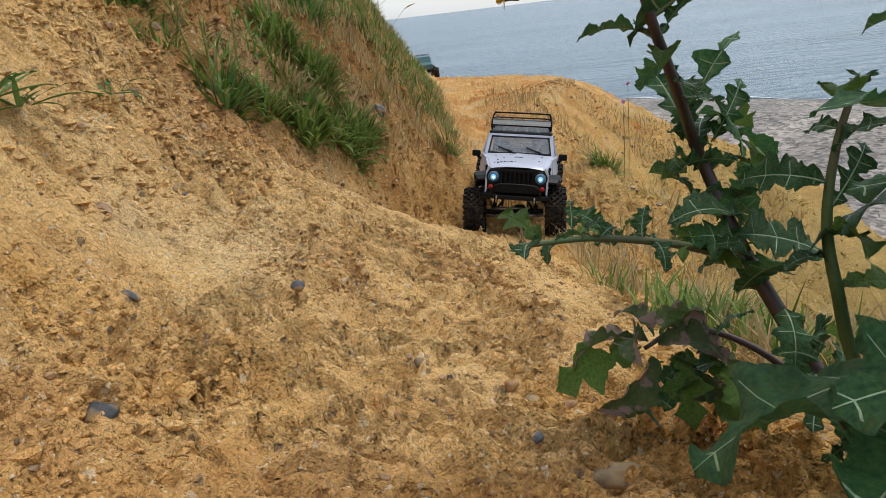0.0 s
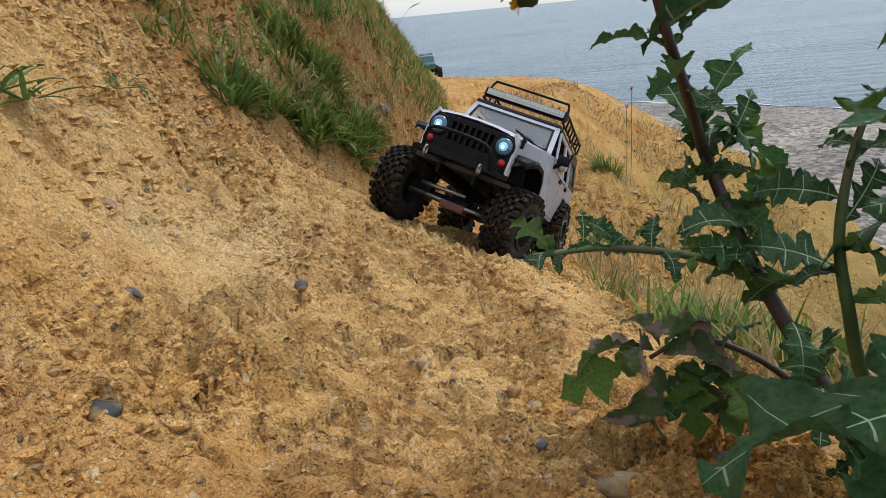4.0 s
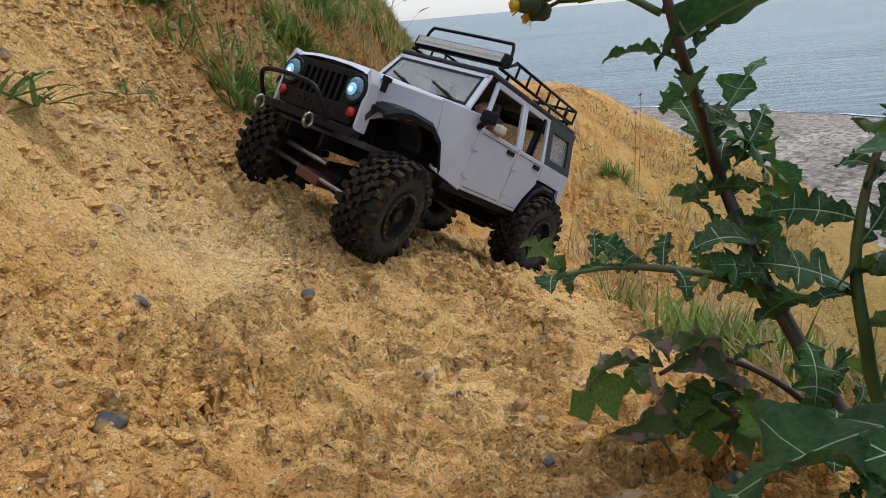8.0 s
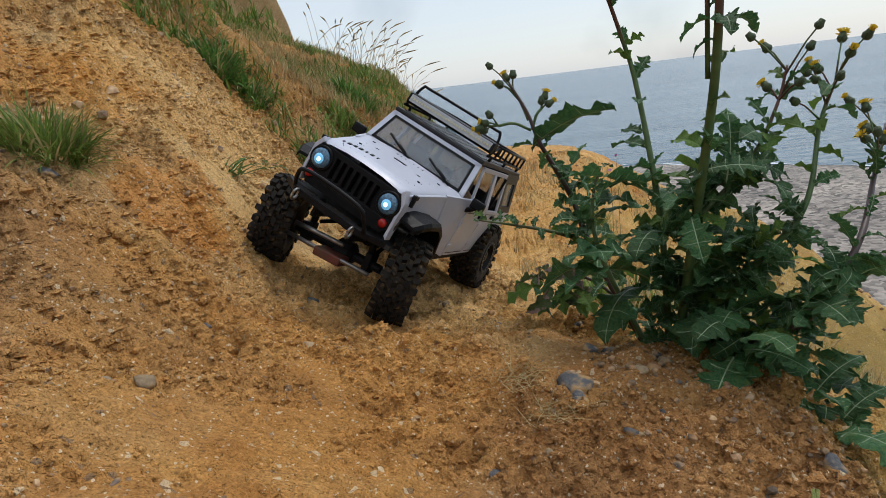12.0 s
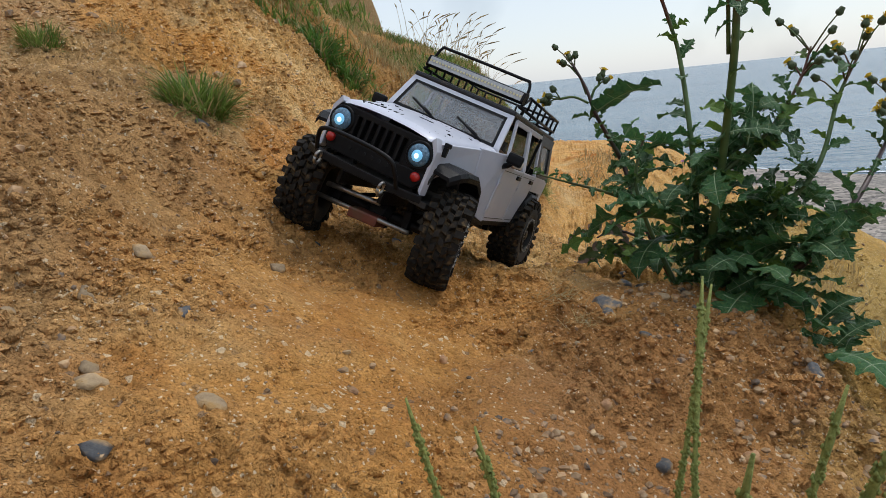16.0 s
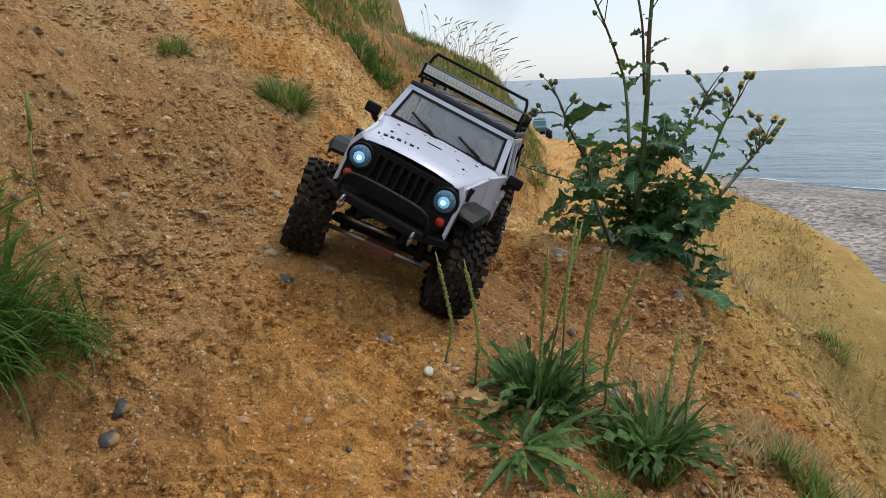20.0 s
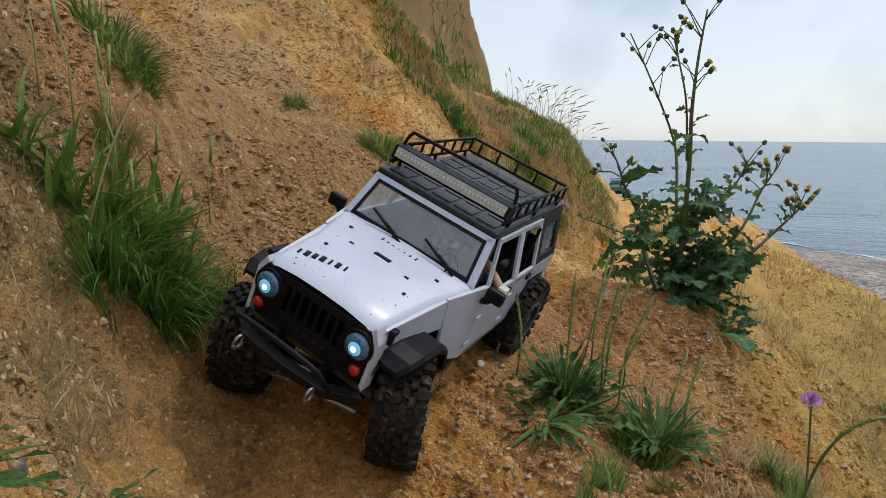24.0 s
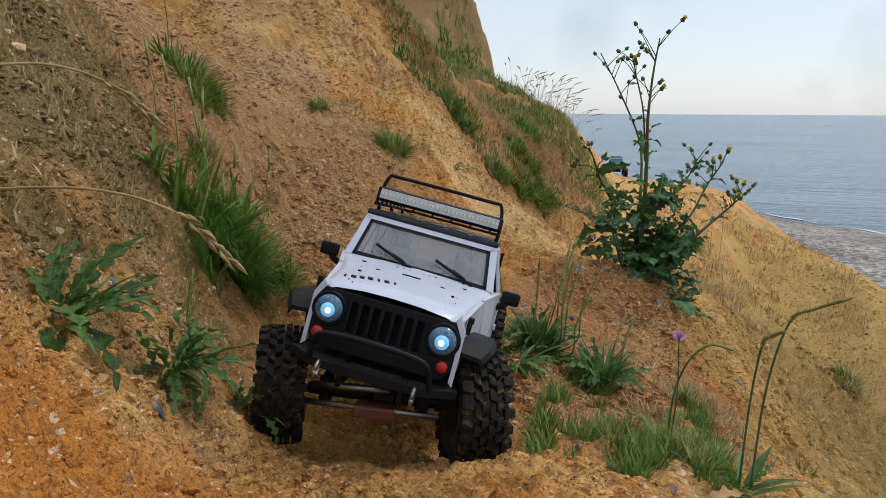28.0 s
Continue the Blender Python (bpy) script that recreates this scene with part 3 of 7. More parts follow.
def ground(x, y):
    x, y = np.asarray(x, float), np.asarray(y, float)
    z = smooth_ground(x, y)
    steep = np.clip(np.abs(smooth_ground(x + 0.03, y) - smooth_ground(x - 0.03, y)) / 0.06, 0, 2)
    # the strip that wheels and feet have pressed is smoother than the rest
    trodden = 1 - ramp(np.abs(x - np.interp(y, TRACK_Y, TRACK_X)), 0.10, 0.19)
    bank = ramp(steep, 0.45, 0.95) * (1 - 0.85 * trodden)
    far = ramp(np.hypot(x, y - 0.2), 1.6, 4.0)
    z = z + (0.009 + 0.030 * bank + 0.018 * far) * fbm(x * (7 - 4 * far), y * (7 - 4 * far), 3, 3) + 0.013 * (1 - far) * fbm(x * 17, y * 21, 3, 23)
    # eroded rills on the bank
    scarp = ramp(steep, 0.9, 1.5) * (1 - trodden)
    rill = np.abs(fbm(x * 5 + 3.0 * z, y * 15, 3, 11))
    z = z - 0.065 * scarp * rill + 0.016 * bank * fbm(x * 30, y * 30, 2, 14)
    # the rough face of the high cliff
    face = ramp(y, 3.7, 4.6) * ramp(-x - 0.30 * (y - 4.3), 1.0, 1.5)
    z = z + face * (0.7 * fbm(x * 5.5, y * 5.5, 4, 27) - 0.8 * np.abs(fbm(x * 3.0, y * 3.0, 3, 28)))
    # crumbly crusts between smooth damp hollows
    crust = ramp(fbm(x * 6, y * 6, 3, 8), -0.25, 0.18)
    lump = 0.26 + 0.74 * np.maximum(crust * crust, 0.8 * bank)
    z = z + (0.72 + 0.36 * ramp(y, 0.05, 0.40)) * lump * (0.026 * fbm(x * 30, y * 30, 2, 5) + 0.030 * (np.abs(fbm(x * 52, y * 52, 2, 6)) - 0.24) + 0.010 * (np.abs(fbm(x * 105, y * 105, 1, 9)) - 0.24))
    # prints of earlier runs of the wheels
    off = np.abs(x - np.interp(y, TRACK_Y, TRACK_X)) - 0.0985
    worn = (1 - ramp(np.abs(off), 0.016, 0.026)) * ramp(fbm(x * 4, y * 4, 3, 21), -0.10, 0.15) * (1 - ramp(y, 1.0, 1.5))
    z = z + worn * (0.0022 * np.sin(y * 370 + 2.5 * np.sin(off * 160)) - 0.003)
    # thin broken ledges of the drying crust
    flake = fbm(x * 13 + 0.4 * fbm(x * 40, y * 40, 2, 17), y * 24, 3, 16) * 4.0
    saw = flake - np.floor(flake)
    z = z + (0.0080 + 0.0120 * ramp(y, 0.0, 0.4)) * ramp(fbm(x * 5, y * 5, 2, 18), -0.14, 0.14) * (np.minimum(saw / 0.80, (1 - saw) / 0.20) - 0.5) * (1 - far)
    return z


def heights(x, y, spots):
    """Heights of many spots given from a middle point."""
    p = np.array(spots)
    return ground(x + p[:, 0], y + p[:, 1])


def gz(x, y):
    return float(ground(np.array([x]), np.array([y]))[0])


def spread(lo, hi, dlo, dhi, step, grow):
    core = list(np.arange(dlo, dhi + step / 2, step))
    s, x, left = step, dlo, []
    while x > lo:
        s *= grow
        x -= s
        left.append(x)
    s, x, right = step, core[-1], []
    while x < hi:
        s *= grow
        x += s
        right.append(x)
    return np.array(left[::-1] + core + right)


def build_ground():
    xs, ys = spread(-7.0, 9.0, -0.62, 0.34, 0.0033, 1.020), spread(-4.0, 14.0, -1.34, 0.86, 0.0033, 1.020)
    gx, gy = np.meshgrid(xs, ys)
    gzv = ground(gx.ravel(), gy.ravel())
    verts = np.column_stack([gx.ravel(), gy.ravel(), gzv])
    nx, ny = len(xs), len(ys)
    i = (np.arange(ny - 1)[:, None] * nx + np.arange(nx - 1)[None, :]).ravel()
    faces = np.column_stack([i, i + 1, i + nx + 1, i + nx])
    me = bpy.data.meshes.new("ground")
    me.vertices.add(len(verts))
    me.vertices.foreach_set("co", verts.ravel())
    me.loops.add(faces.size)
    me.loops.foreach_set("vertex_index", faces.ravel())
    me.polygons.add(len(faces))
    me.polygons.foreach_set("loop_start", np.arange(0, faces.size, 4))
    me.polygons.foreach_set("use_smooth", np.ones(len(faces), bool))
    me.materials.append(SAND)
    me.update(calc_edges=True)
    return tagged(new("ground", me), "ochre sandy cliff path with crumbly eroded bank", "ground", kind="structure")


build_ground()


# ---------------------------------------------------------------- beach and sea
def build_shore():
    a, b = Vector((5.4, 38.0)), Vector((13.0, 30.6))
    along_shore = (b - a).normalized()
    inland = Vector((-along_shore.y, along_shore.x))
    if inland.x > 0:
        inland = -inland
    n = 90
    verts, faces = [], []
    rows = [0.0, 1.5, 3.0, 5.0, 8.0, 12.0, 17.0, 24.0, 34.0, 60.0, 110.0]
    for i in range(n + 1):
        s = -160 + 320 * i / n
        for d in rows:
            wob = 0.9 * math.sin(s * 0.11) + 0.5 * math.sin(s * 0.31 + 1)
            p = a + along_shore * s + inland * (d - 2.0 + (wob if d < 4 else 0))
            berm = 0.35 * math.exp(-((d - 8) / 3.0) ** 2) + 0.05 * math.sin(s * 0.9 + d)
            verts.append((p.x, p.y, -5.35 + min(d, 6) * 0.06 + berm))
    m = len(rows)
    for i in range(n):
        for j in range(m - 1):
            faces.append((i * m + j, i * m + j + 1, (i + 1) * m + j + 1, (i + 1) * m + j))
    tagged(put("beach", verts, faces, SHINGLE), "grey shingle beach below the sandy cliff", "beach", kind="structure")
    w = bpy.data.materials.new("sea_water")
    w.use_nodes = True
    nn, ll = w.node_tree.nodes, w.node_tree.links
    pb = nn["Principled BSDF"]
    pb.inputs["Roughness"].default_value = 0.22
    pb.inputs["IOR"].default_value = 1.33
    at = nn.new("ShaderNodeTexCoord").outputs["Object"]
    mp = nn.new("ShaderNodeMapping")
    mp.inputs["Rotation"].default_value = (0, 0, math.atan2(along_shore.y, along_shore.x))
    mp.inputs["Scale"].default_value = (0.25, 1.0, 1.0)
    ll.new(at, mp.inputs["Vector"])
    r = nn.new("ShaderNodeValToRGB")
    r.color_ramp.elements[0].position, r.color_ramp.elements[0].color = 0.35, (0.050, 0.098, 0.135, 1)
    r.color_ramp.elements[1].position, r.color_ramp.elements[1].color = 0.68, (0.125, 0.185, 0.225, 1)
    t = nn.new("ShaderNodeTexNoise")
    t.inputs["Scale"].default_value, t.inputs["Detail"].default_value = 0.11, 6.0
    ll.new(mp.outputs[0], t.inputs["Vector"])
    ll.new(t.outputs["Fac"], r.inputs["Fac"])
    ll.new(r.outputs["Color"], pb.inputs["Base Color"])
    t2 = nn.new("ShaderNodeTexNoise")
    t2.inputs["Scale"].default_value, t2.inputs["Detail"].default_value = 1.1, 5.0
    ll.new(mp.outputs[0], t2.inputs["Vector"])
    bp = nn.new("ShaderNodeBump")
    bp.inputs["Strength"].default_value, bp.inputs["Distance"].default_value = 0.8, 0.55
    ll.new(t2.outputs["Fac"], bp.inputs["Height"])
    ll.new(bp.outputs["Normal"], pb.inputs["Normal"])
    verts = [(-4600, -300, -5.33), (4600, -300, -5.33), (4600, 4600, -5.33), (-4600, 4600, -5.33)]
    tagged(put("water", verts, [(0, 1, 2, 3)], w, smooth=False), "calm blue-grey sea reaching a hazy horizon", "sea", kind="structure")
    # one thin line of foam where the water meets the shingle
    foam = material("foam", [(0.34, 0.38, 0.40), (0.62, 0.66, 0.68)], scale=2.0, rough=0.7)
    verts, faces = [], []
    for i in range(241):
        s = -60 + 120 * i / 240
        wob = 0.9 * math.sin(s * 0.11) + 0.5 * math.sin(s * 0.31 + 1)
        p = a + along_shore * s + inland * (wob - 1.75 + 0.12 * math.sin(s * 2.1))
        q = p - inland * (0.22 + 0.18 * math.sin(s * 1.3) + 0.1 * math.sin(s * 4.7))
        verts += [(p.x, p.y, -5.30), (q.x, q.y, -5.318)]
    faces = [(2 * i, 2 * i + 1, 2 * i + 3, 2 * i + 2) for i in range(240)]
    tagged(put("surf_line", verts, faces, foam), "thin white line of surf along the shingle", "surf", kind="structure")


build_shore()


# ---------------------------------------------------------------- stones
def stone_data(rng, size, flat=0.6, sub=1):
    bm = bmesh.new()
    bmesh.ops.create_icosphere(bm, subdivisions=sub, radius=1.0)
    off = Vector((rng.uniform(-9, 9), rng.uniform(-9, 9), rng.uniform(-9, 9)))
    sx, sy = rng.uniform(0.8, 1.25), rng.uniform(0.65, 1.0)
    verts = []
    for v in bm.verts:
        k = 1 + 0.55 * noise.noise(v.co * 1.0 + off) + 0.22 * noise.noise(v.co * 2.6 + off)
        verts.append((v.co.x * k * size * sx, v.co.y * k * size * sy, v.co.z * k * size * flat))
    faces = [tuple(v.index for v in f.verts) for f in bm.faces]
    bm.free()
    return verts, faces


def lay(x, y, size, flat, mat, label, name="stone", sink=0.35, turn=0.0, group="stones on the sandy path", sub=2):
    rng = random.Random(int(x * 9176 + y * 5311 + size * 99991))
    size *= 0.78 if mat is GREY[0] else 0.72
    flat *= 0.85
    v, f = stone_data(rng, size, flat, sub)
    ob = put(name, v, f, mat)
    dx, dy = (gz(x + 0.02, y) - gz(x - 0.02, y)) / 0.04, (gz(x, y + 0.02) - gz(x, y - 0.02)) / 0.04
    up = Vector((-dx, -dy, 1)).normalized()
    q = up.to_track_quat("Z", "Y").to_matrix().to_4x4()
    ob.matrix_world = Matrix.Translation((x, y, gz(x, y) + size * flat * (0.8 - 2 * sink))) @ q @ pose(0, 0, 0, 0, 0, turn)
    return tagged(ob, label, "stone", group)


GREY, PALE, BROWN = (FLINT_GREY, "smooth dark grey flint half buried in sand"), (FLINT_PALE, "small pale buff stone lying on the sand"), (FLINT_BROWN, "reddish brown stone lying on the sand")
STONES_NEAR = (
    (-0.049, 0.443, 0.010, 0.7, PALE), (0.02, 0.41, 0.009, 0.7, BROWN), (0.035, 0.40, 0.008, 0.7, PALE), (0.06, 0.385, 0.009, 0.7, BROWN),
    (-0.159, 0.523, 0.009, 0.6, GREY), (-0.26, 0.433, 0.010, 0.45, GREY), (-0.212, 0.293, 0.012, 0.4, GREY), (-0.368, 0.80, 0.014, 0.5, GREY),
    (-0.188, 1.60, 0.024, 0.6, GREY), (-0.30, 1.05, 0.016, 0.6, PALE), (-0.36, 0.90, 0.010, 0.6, PALE), (-0.30, 0.66, 0.010, 0.5, GREY),
    (-0.27, 0.74, 0.011, 0.5, GREY), (-0.33, 0.68, 0.009, 0.5, GREY), (0.074, 0.298, 0.022, 0.45, PALE), (0.135, 0.31, 0.010, 0.7, GREY),
    (0.03, 0.33, 0.006, 0.7, GREY), (-0.06, 0.36, 0.008, 0.6, BROWN), (0.012, 0.50, 0.006, 0.6, GREY), (-0.02, 0.56, 0.006, 0.6, PALE),
)
STONES_MIDDLE = (
    (-0.167, 0.114, 0.011, 0.7, PALE), (-0.25, -0.048, 0.012, 0.6, PALE), (-0.262, 0.094, 0.007, 0.6, GREY), (-0.272, -0.06, 0.008, 0.6, PALE),
    (0.099, 0.077, 0.024, 0.45, GREY), (0.098, 0.052, 0.015, 0.5, GREY), (0.162, 0.085, 0.009, 0.85, PALE), (0.180, 0.105, 0.014, 0.6, BROWN),
    (0.197, 0.125, 0.012, 0.8, PALE), (0.184, 0.13, 0.009, 0.85, PALE), (0.24, 0.085, 0.017, 0.8, BROWN), (0.125, 0.155, 0.012, 0.6, GREY),
    (0.15, 0.16, 0.014, 0.6, GREY), (-0.307, -0.179, 0.015, 0.5, PALE), (-0.176, -0.316, 0.015, 0.45, PALE), (-0.204, -0.384, 0.009, 0.5, GREY),
    (-0.303, -0.254, 0.011, 0.5, PALE), (-0.439, 0.177, 0.012, 0.45, GREY), (-0.409, -0.166, 0.014, 0.7, BROWN), (-0.24, -0.233, 0.009, 0.5, GREY),
    (-0.063, -0.127, 0.008, 0.8, BROWN), (-0.244, -0.333, 0.014, 0.6, PALE), (-0.255, -0.320, 0.010, 0.6, PALE), (-0.33, -0.298, 0.011, 0.5, PALE),
    (0.015, -0.062, 0.008, 0.6, GREY), (0.06, -0.03, 0.007, 0.8, PALE), (0.13, -0.01, 0.008, 0.7, GREY), (0.17, 0.03, 0.007, 0.7, GREY),
    (0.08, -0.14, 0.009, 0.8, BROWN), (-0.11, -0.24, 0.007, 0.7, BROWN), (0.29, -0.02, 0.014, 0.6, GREY), (0.30, 0.05, 0.013, 0.7, BROWN),
)
STONES_LAST = (
    (-0.24, -0.479, 0.014, 0.55, BROWN), (-0.076, -0.42, 0.013, 0.7, GREY), (-0.019, -0.519, 0.010, 0.6, GREY), (-0.251, -0.631, 0.011, 0.5, GREY),
    (-0.262, -0.60, 0.010, 0.5, GREY), (-0.471, -0.357, 0.013, 0.7, BROWN), (-0.401, -0.411, 0.013, 0.8, BROWN), (-0.393, -0.39, 0.011, 0.8, PALE),
    (-0.11, -0.56, 0.008, 0.7, PALE), (-0.16, -0.58, 0.011, 0.7, BROWN), (-0.048, -1.113, 0.014, 0.35, GREY), (-0.03, -1.085, 0.013, 0.35, GREY),
    (-0.06, -1.14, 0.012, 0.4, GREY), (-0.188, -1.017, 0.010, 0.35, GREY), (-0.163, -1.073, 0.010, 0.6, GREY), (-0.135, -0.99, 0.010, 0.6, GREY),
    (-0.12, -1.02, 0.010, 0.6, GREY), (-0.52, -0.70, 0.016, 0.6, GREY), (-0.35, -0.461, 0.011, 0.6, PALE), (0.10, -0.28, 0.014, 0.6, BROWN),
    (0.14, -0.25, 0.010, 0.6, PALE), (0.17, -0.33, 0.016, 0.6, GREY), (0.19, -0.30, 0.012, 0.6, BROWN), (0.12, -0.19, 0.010, 0.7, GREY),
    (0.20, -0.14, 0.011, 0.7, BROWN), (0.05, -0.60, 0.010, 0.7, BROWN), (0.0, -0.66, 0.007, 0.7, PALE), (-0.05, -0.68, 0.007, 0.7, PALE),
)
for group_name, rows in (("stones on the lower path", STONES_NEAR), ("stones by the thistle", STONES_MIDDLE), ("stones on the upper path", STONES_LAST)):
    for x, y, size, flat, (mat, label) in rows:
        lay(x, y, size, flat, mat, label, group=group_name, turn=math.degrees(x * 40 + y * 23))


def crumb_kinds(rng, flat, count=12):
    """Small angular lumps: noisy octahedra."""
    kinds = []
    faces = np.array([(0, 2, 4), (2, 1, 4), (1, 3, 4), (3, 0, 4), (2, 0, 5), (1, 2, 5), (3, 1, 5), (0, 3, 5)])
    for _ in range(count):
        v = np.array([(1, 0, 0), (-1, 0, 0), (0, 1, 0), (0, -1, 0), (0, 0, 1), (0, 0, -1)], float)
        v = v * np.array([[rng.uniform(0.65, 1.25)] for _ in range(6)]) + np.array([[rng.uniform(-0.35, 0.35) for _ in range(3)] for _ in range(6)])
        v[:, 2] *= flat
        kinds.append((v, faces))
    return kinds


def scatter(name, label, category, count, area, sizes, mat, seed, keep=None, flat=0.7, power=3.0, fine=True):
    """Many little stones or crumbs, joined."""
    rng = random.Random(seed)
    kinds = crumb_kinds(rng, flat) if fine else [(np.array(v), np.array(f)) for v, f in (stone_data(rng, 1.0, flat, 1) for _ in range(12))]
    nr = np.random.RandomState(seed)
    px, py = nr.uniform(area[0], area[1], count * 3), nr.uniform(area[2], area[3], count * 3)
    ok = (keep(px, py) if keep else np.ones_like(px, bool))
    px, py = px[ok][:count], py[ok][:count]
    n = len(px)
    s = sizes[0] + (sizes[1] - sizes[0]) * nr.random_sample(n) ** power
    pz = ground(px, py) - 0.12 * s
    turn, which = nr.uniform(0, 6.28, n), nr.randint(0, 12, n)
    verts, faces, base = [], [], 0
    for k, (v, f) in enumerate(kinds):
        pick = np.nonzero(which == k)[0]
        c, sn, ss = np.cos(turn[pick])[:, None], np.sin(turn[pick])[:, None], s[pick][:, None]
        p = np.stack([px[pick][:, None] + ss * (c * v[:, 0] - sn * v[:, 1]), py[pick][:, None] + ss * (sn * v[:, 0] + c * v[:, 1]), pz[pick][:, None] + ss * v[:, 2]], axis=2)
        verts.append(p.reshape(-1, 3))
        faces.append((f[None] + (base + len(v) * np.arange(len(pick)))[:, None, None]).reshape(-1, 3))
        base += len(v) * len(pick)
    return tagged(put(name, np.vstack(verts), np.vstack(faces), mat, smooth=False), label, category, kind="stuff")


def crumbly(x, y):
    """Where the crust has broken into loose crumbs: along ragged bands and heaps."""
    return fbm(x * 7, y * 7, 3, 8) + 0.55 * fbm(x * 26, y * 26, 2, 38)


scatter("soil_crumbs", "loose crumbs of ochre sandy soil over the path", "soil", 52000, (-0.50, 0.33, -1.35, 0.95), (0.0010, 0.0042), CRUMB, 4, lambda x, y: crumbly(x, y) > -0.04, power=2.2)
scatter("soil_clods", "coarse broken clods of ochre sandy soil over the path", "soil", 7500, (-0.50, 0.33, -1.35, 0.95), (0.0030, 0.0078), CRUMB, 24, lambda x, y: crumbly(x, y) > 0.08, power=2.6, fine=False)
scatter("bank_clods", "clods of sandy soil clinging to the eroded bank", "soil", 52000, (-1.25, -0.02, -1.4, 2.3), (0.0016, 0.0085), CRUMB, 14, lambda x, y: (fbm(x * 5, y * 5, 3, 33) + 0.5 * fbm(x * 21, y * 21, 2, 39) > -0.10) & ((x < -0.28) | (y > 1.1)), power=2.2)
scatter("slope_crumbs", "crumbs of yellow sand over the seaward slope", "soil", 26000, (0.15, 1.6, -1.0, 3.6), (0.0018, 0.011), CRUMB, 15, lambda x, y: fbm(x * 3, y * 3, 3, 35) > -0.14, power=2.6)
scatter("slope_clods", "coarse crumbs of yellow sand on the near seaward slope", "soil", 15000, (0.26, 1.1, -0.75, 1.3), (0.002, 0.0105), CRUMB, 27, lambda x, y: fbm(x * 6, y * 6, 3, 37) > -0.12, power=2.2)
scatter("fine_gravel", "fine buff and grey gravel strewn on the sand", "gravel", 5200, (-0.8, 0.62, -1.35, 1.5), (0.0008, 0.0046), GRIT, 6, lambda x, y: fbm(x * 4, y * 4, 3, 31) > -0.15, fine=False)
scatter("path_gravel", "brown and grey gravel thick along the seaward side of the path", "gravel", 3800, (-0.02, 0.34, -0.78, 0.20), (0.0013, 0.0052), GRIT, 26, lambda x, y: fbm(x * 6, y * 6, 3, 36) + 1.2 * (x - 0.06) > 0.0, fine=False)
scatter("slope_gravel", "pale gravel strewn over the seaward sand slope", "gravel", 2800, (0.3, 2.2, -0.9, 3.6), (0.002, 0.014), GRIT, 7, fine=False)
scatter("bank_gravel", "gravel and clods stuck in the eroded bank", "gravel", 1800, (-1.6, -0.3, -1.2, 3.2), (0.002, 0.012), GRIT, 8, fine=False)


# ---------------------------------------------------------------- plants
def blade_arrays(rng, base, height, lean, azimuth, width, segs=5, droop=1.0, twist=0.0):
    """A grass blade: a narrow folded strip that bends over."""
    d = np.array([math.cos(azimuth), math.sin(azimuth), 0.0])
    side = np.array([-d[1], d[0], 0.0])
    verts, p, tilt = [], np.array(base, float), lean
    for k in range(segs + 1):
        u = k / segs
        w = width * (0.7 + 0.6 * u if u < 0.5 else 2.0 * (1 - u)) + 1e-5
        fold = np.array([0, 0, -0.25 * w])
        verts += [p - side * w / 2, p + fold, p + side * w / 2]
        tilt = lean + droop * u * u
        p = p + (d * math.sin(tilt) + np.array([0, 0, math.cos(tilt)])) * height / segs
    faces = []
    for k in range(segs):
        a = 3 * k
        faces += [(a, a + 1, a + 4, a + 3), (a + 1, a + 2, a + 5, a + 4)]
    return np.array(verts), np.array(faces)


def blades(name, spots, mat, seed, parent=None):
    """spots: (x, y, z, height, lean, azimuth, width, droop), joined into one mesh at the origin of its parent."""
    rng = random.Random(seed)
    verts, faces, base = [], [], 0
    segs = 5 if len(spots) < 6000 else 3
    for x, y, z, h, lean, az, w, droop in spots:
        v, f = blade_arrays(rng, (x, y, z), h, lean, az, w, segs=segs, droop=droop)
        verts.append(v)
        faces.append(f + base)
        base += len(v)
    return put(name, np.vstack(verts), np.vstack(faces), mat, parent)


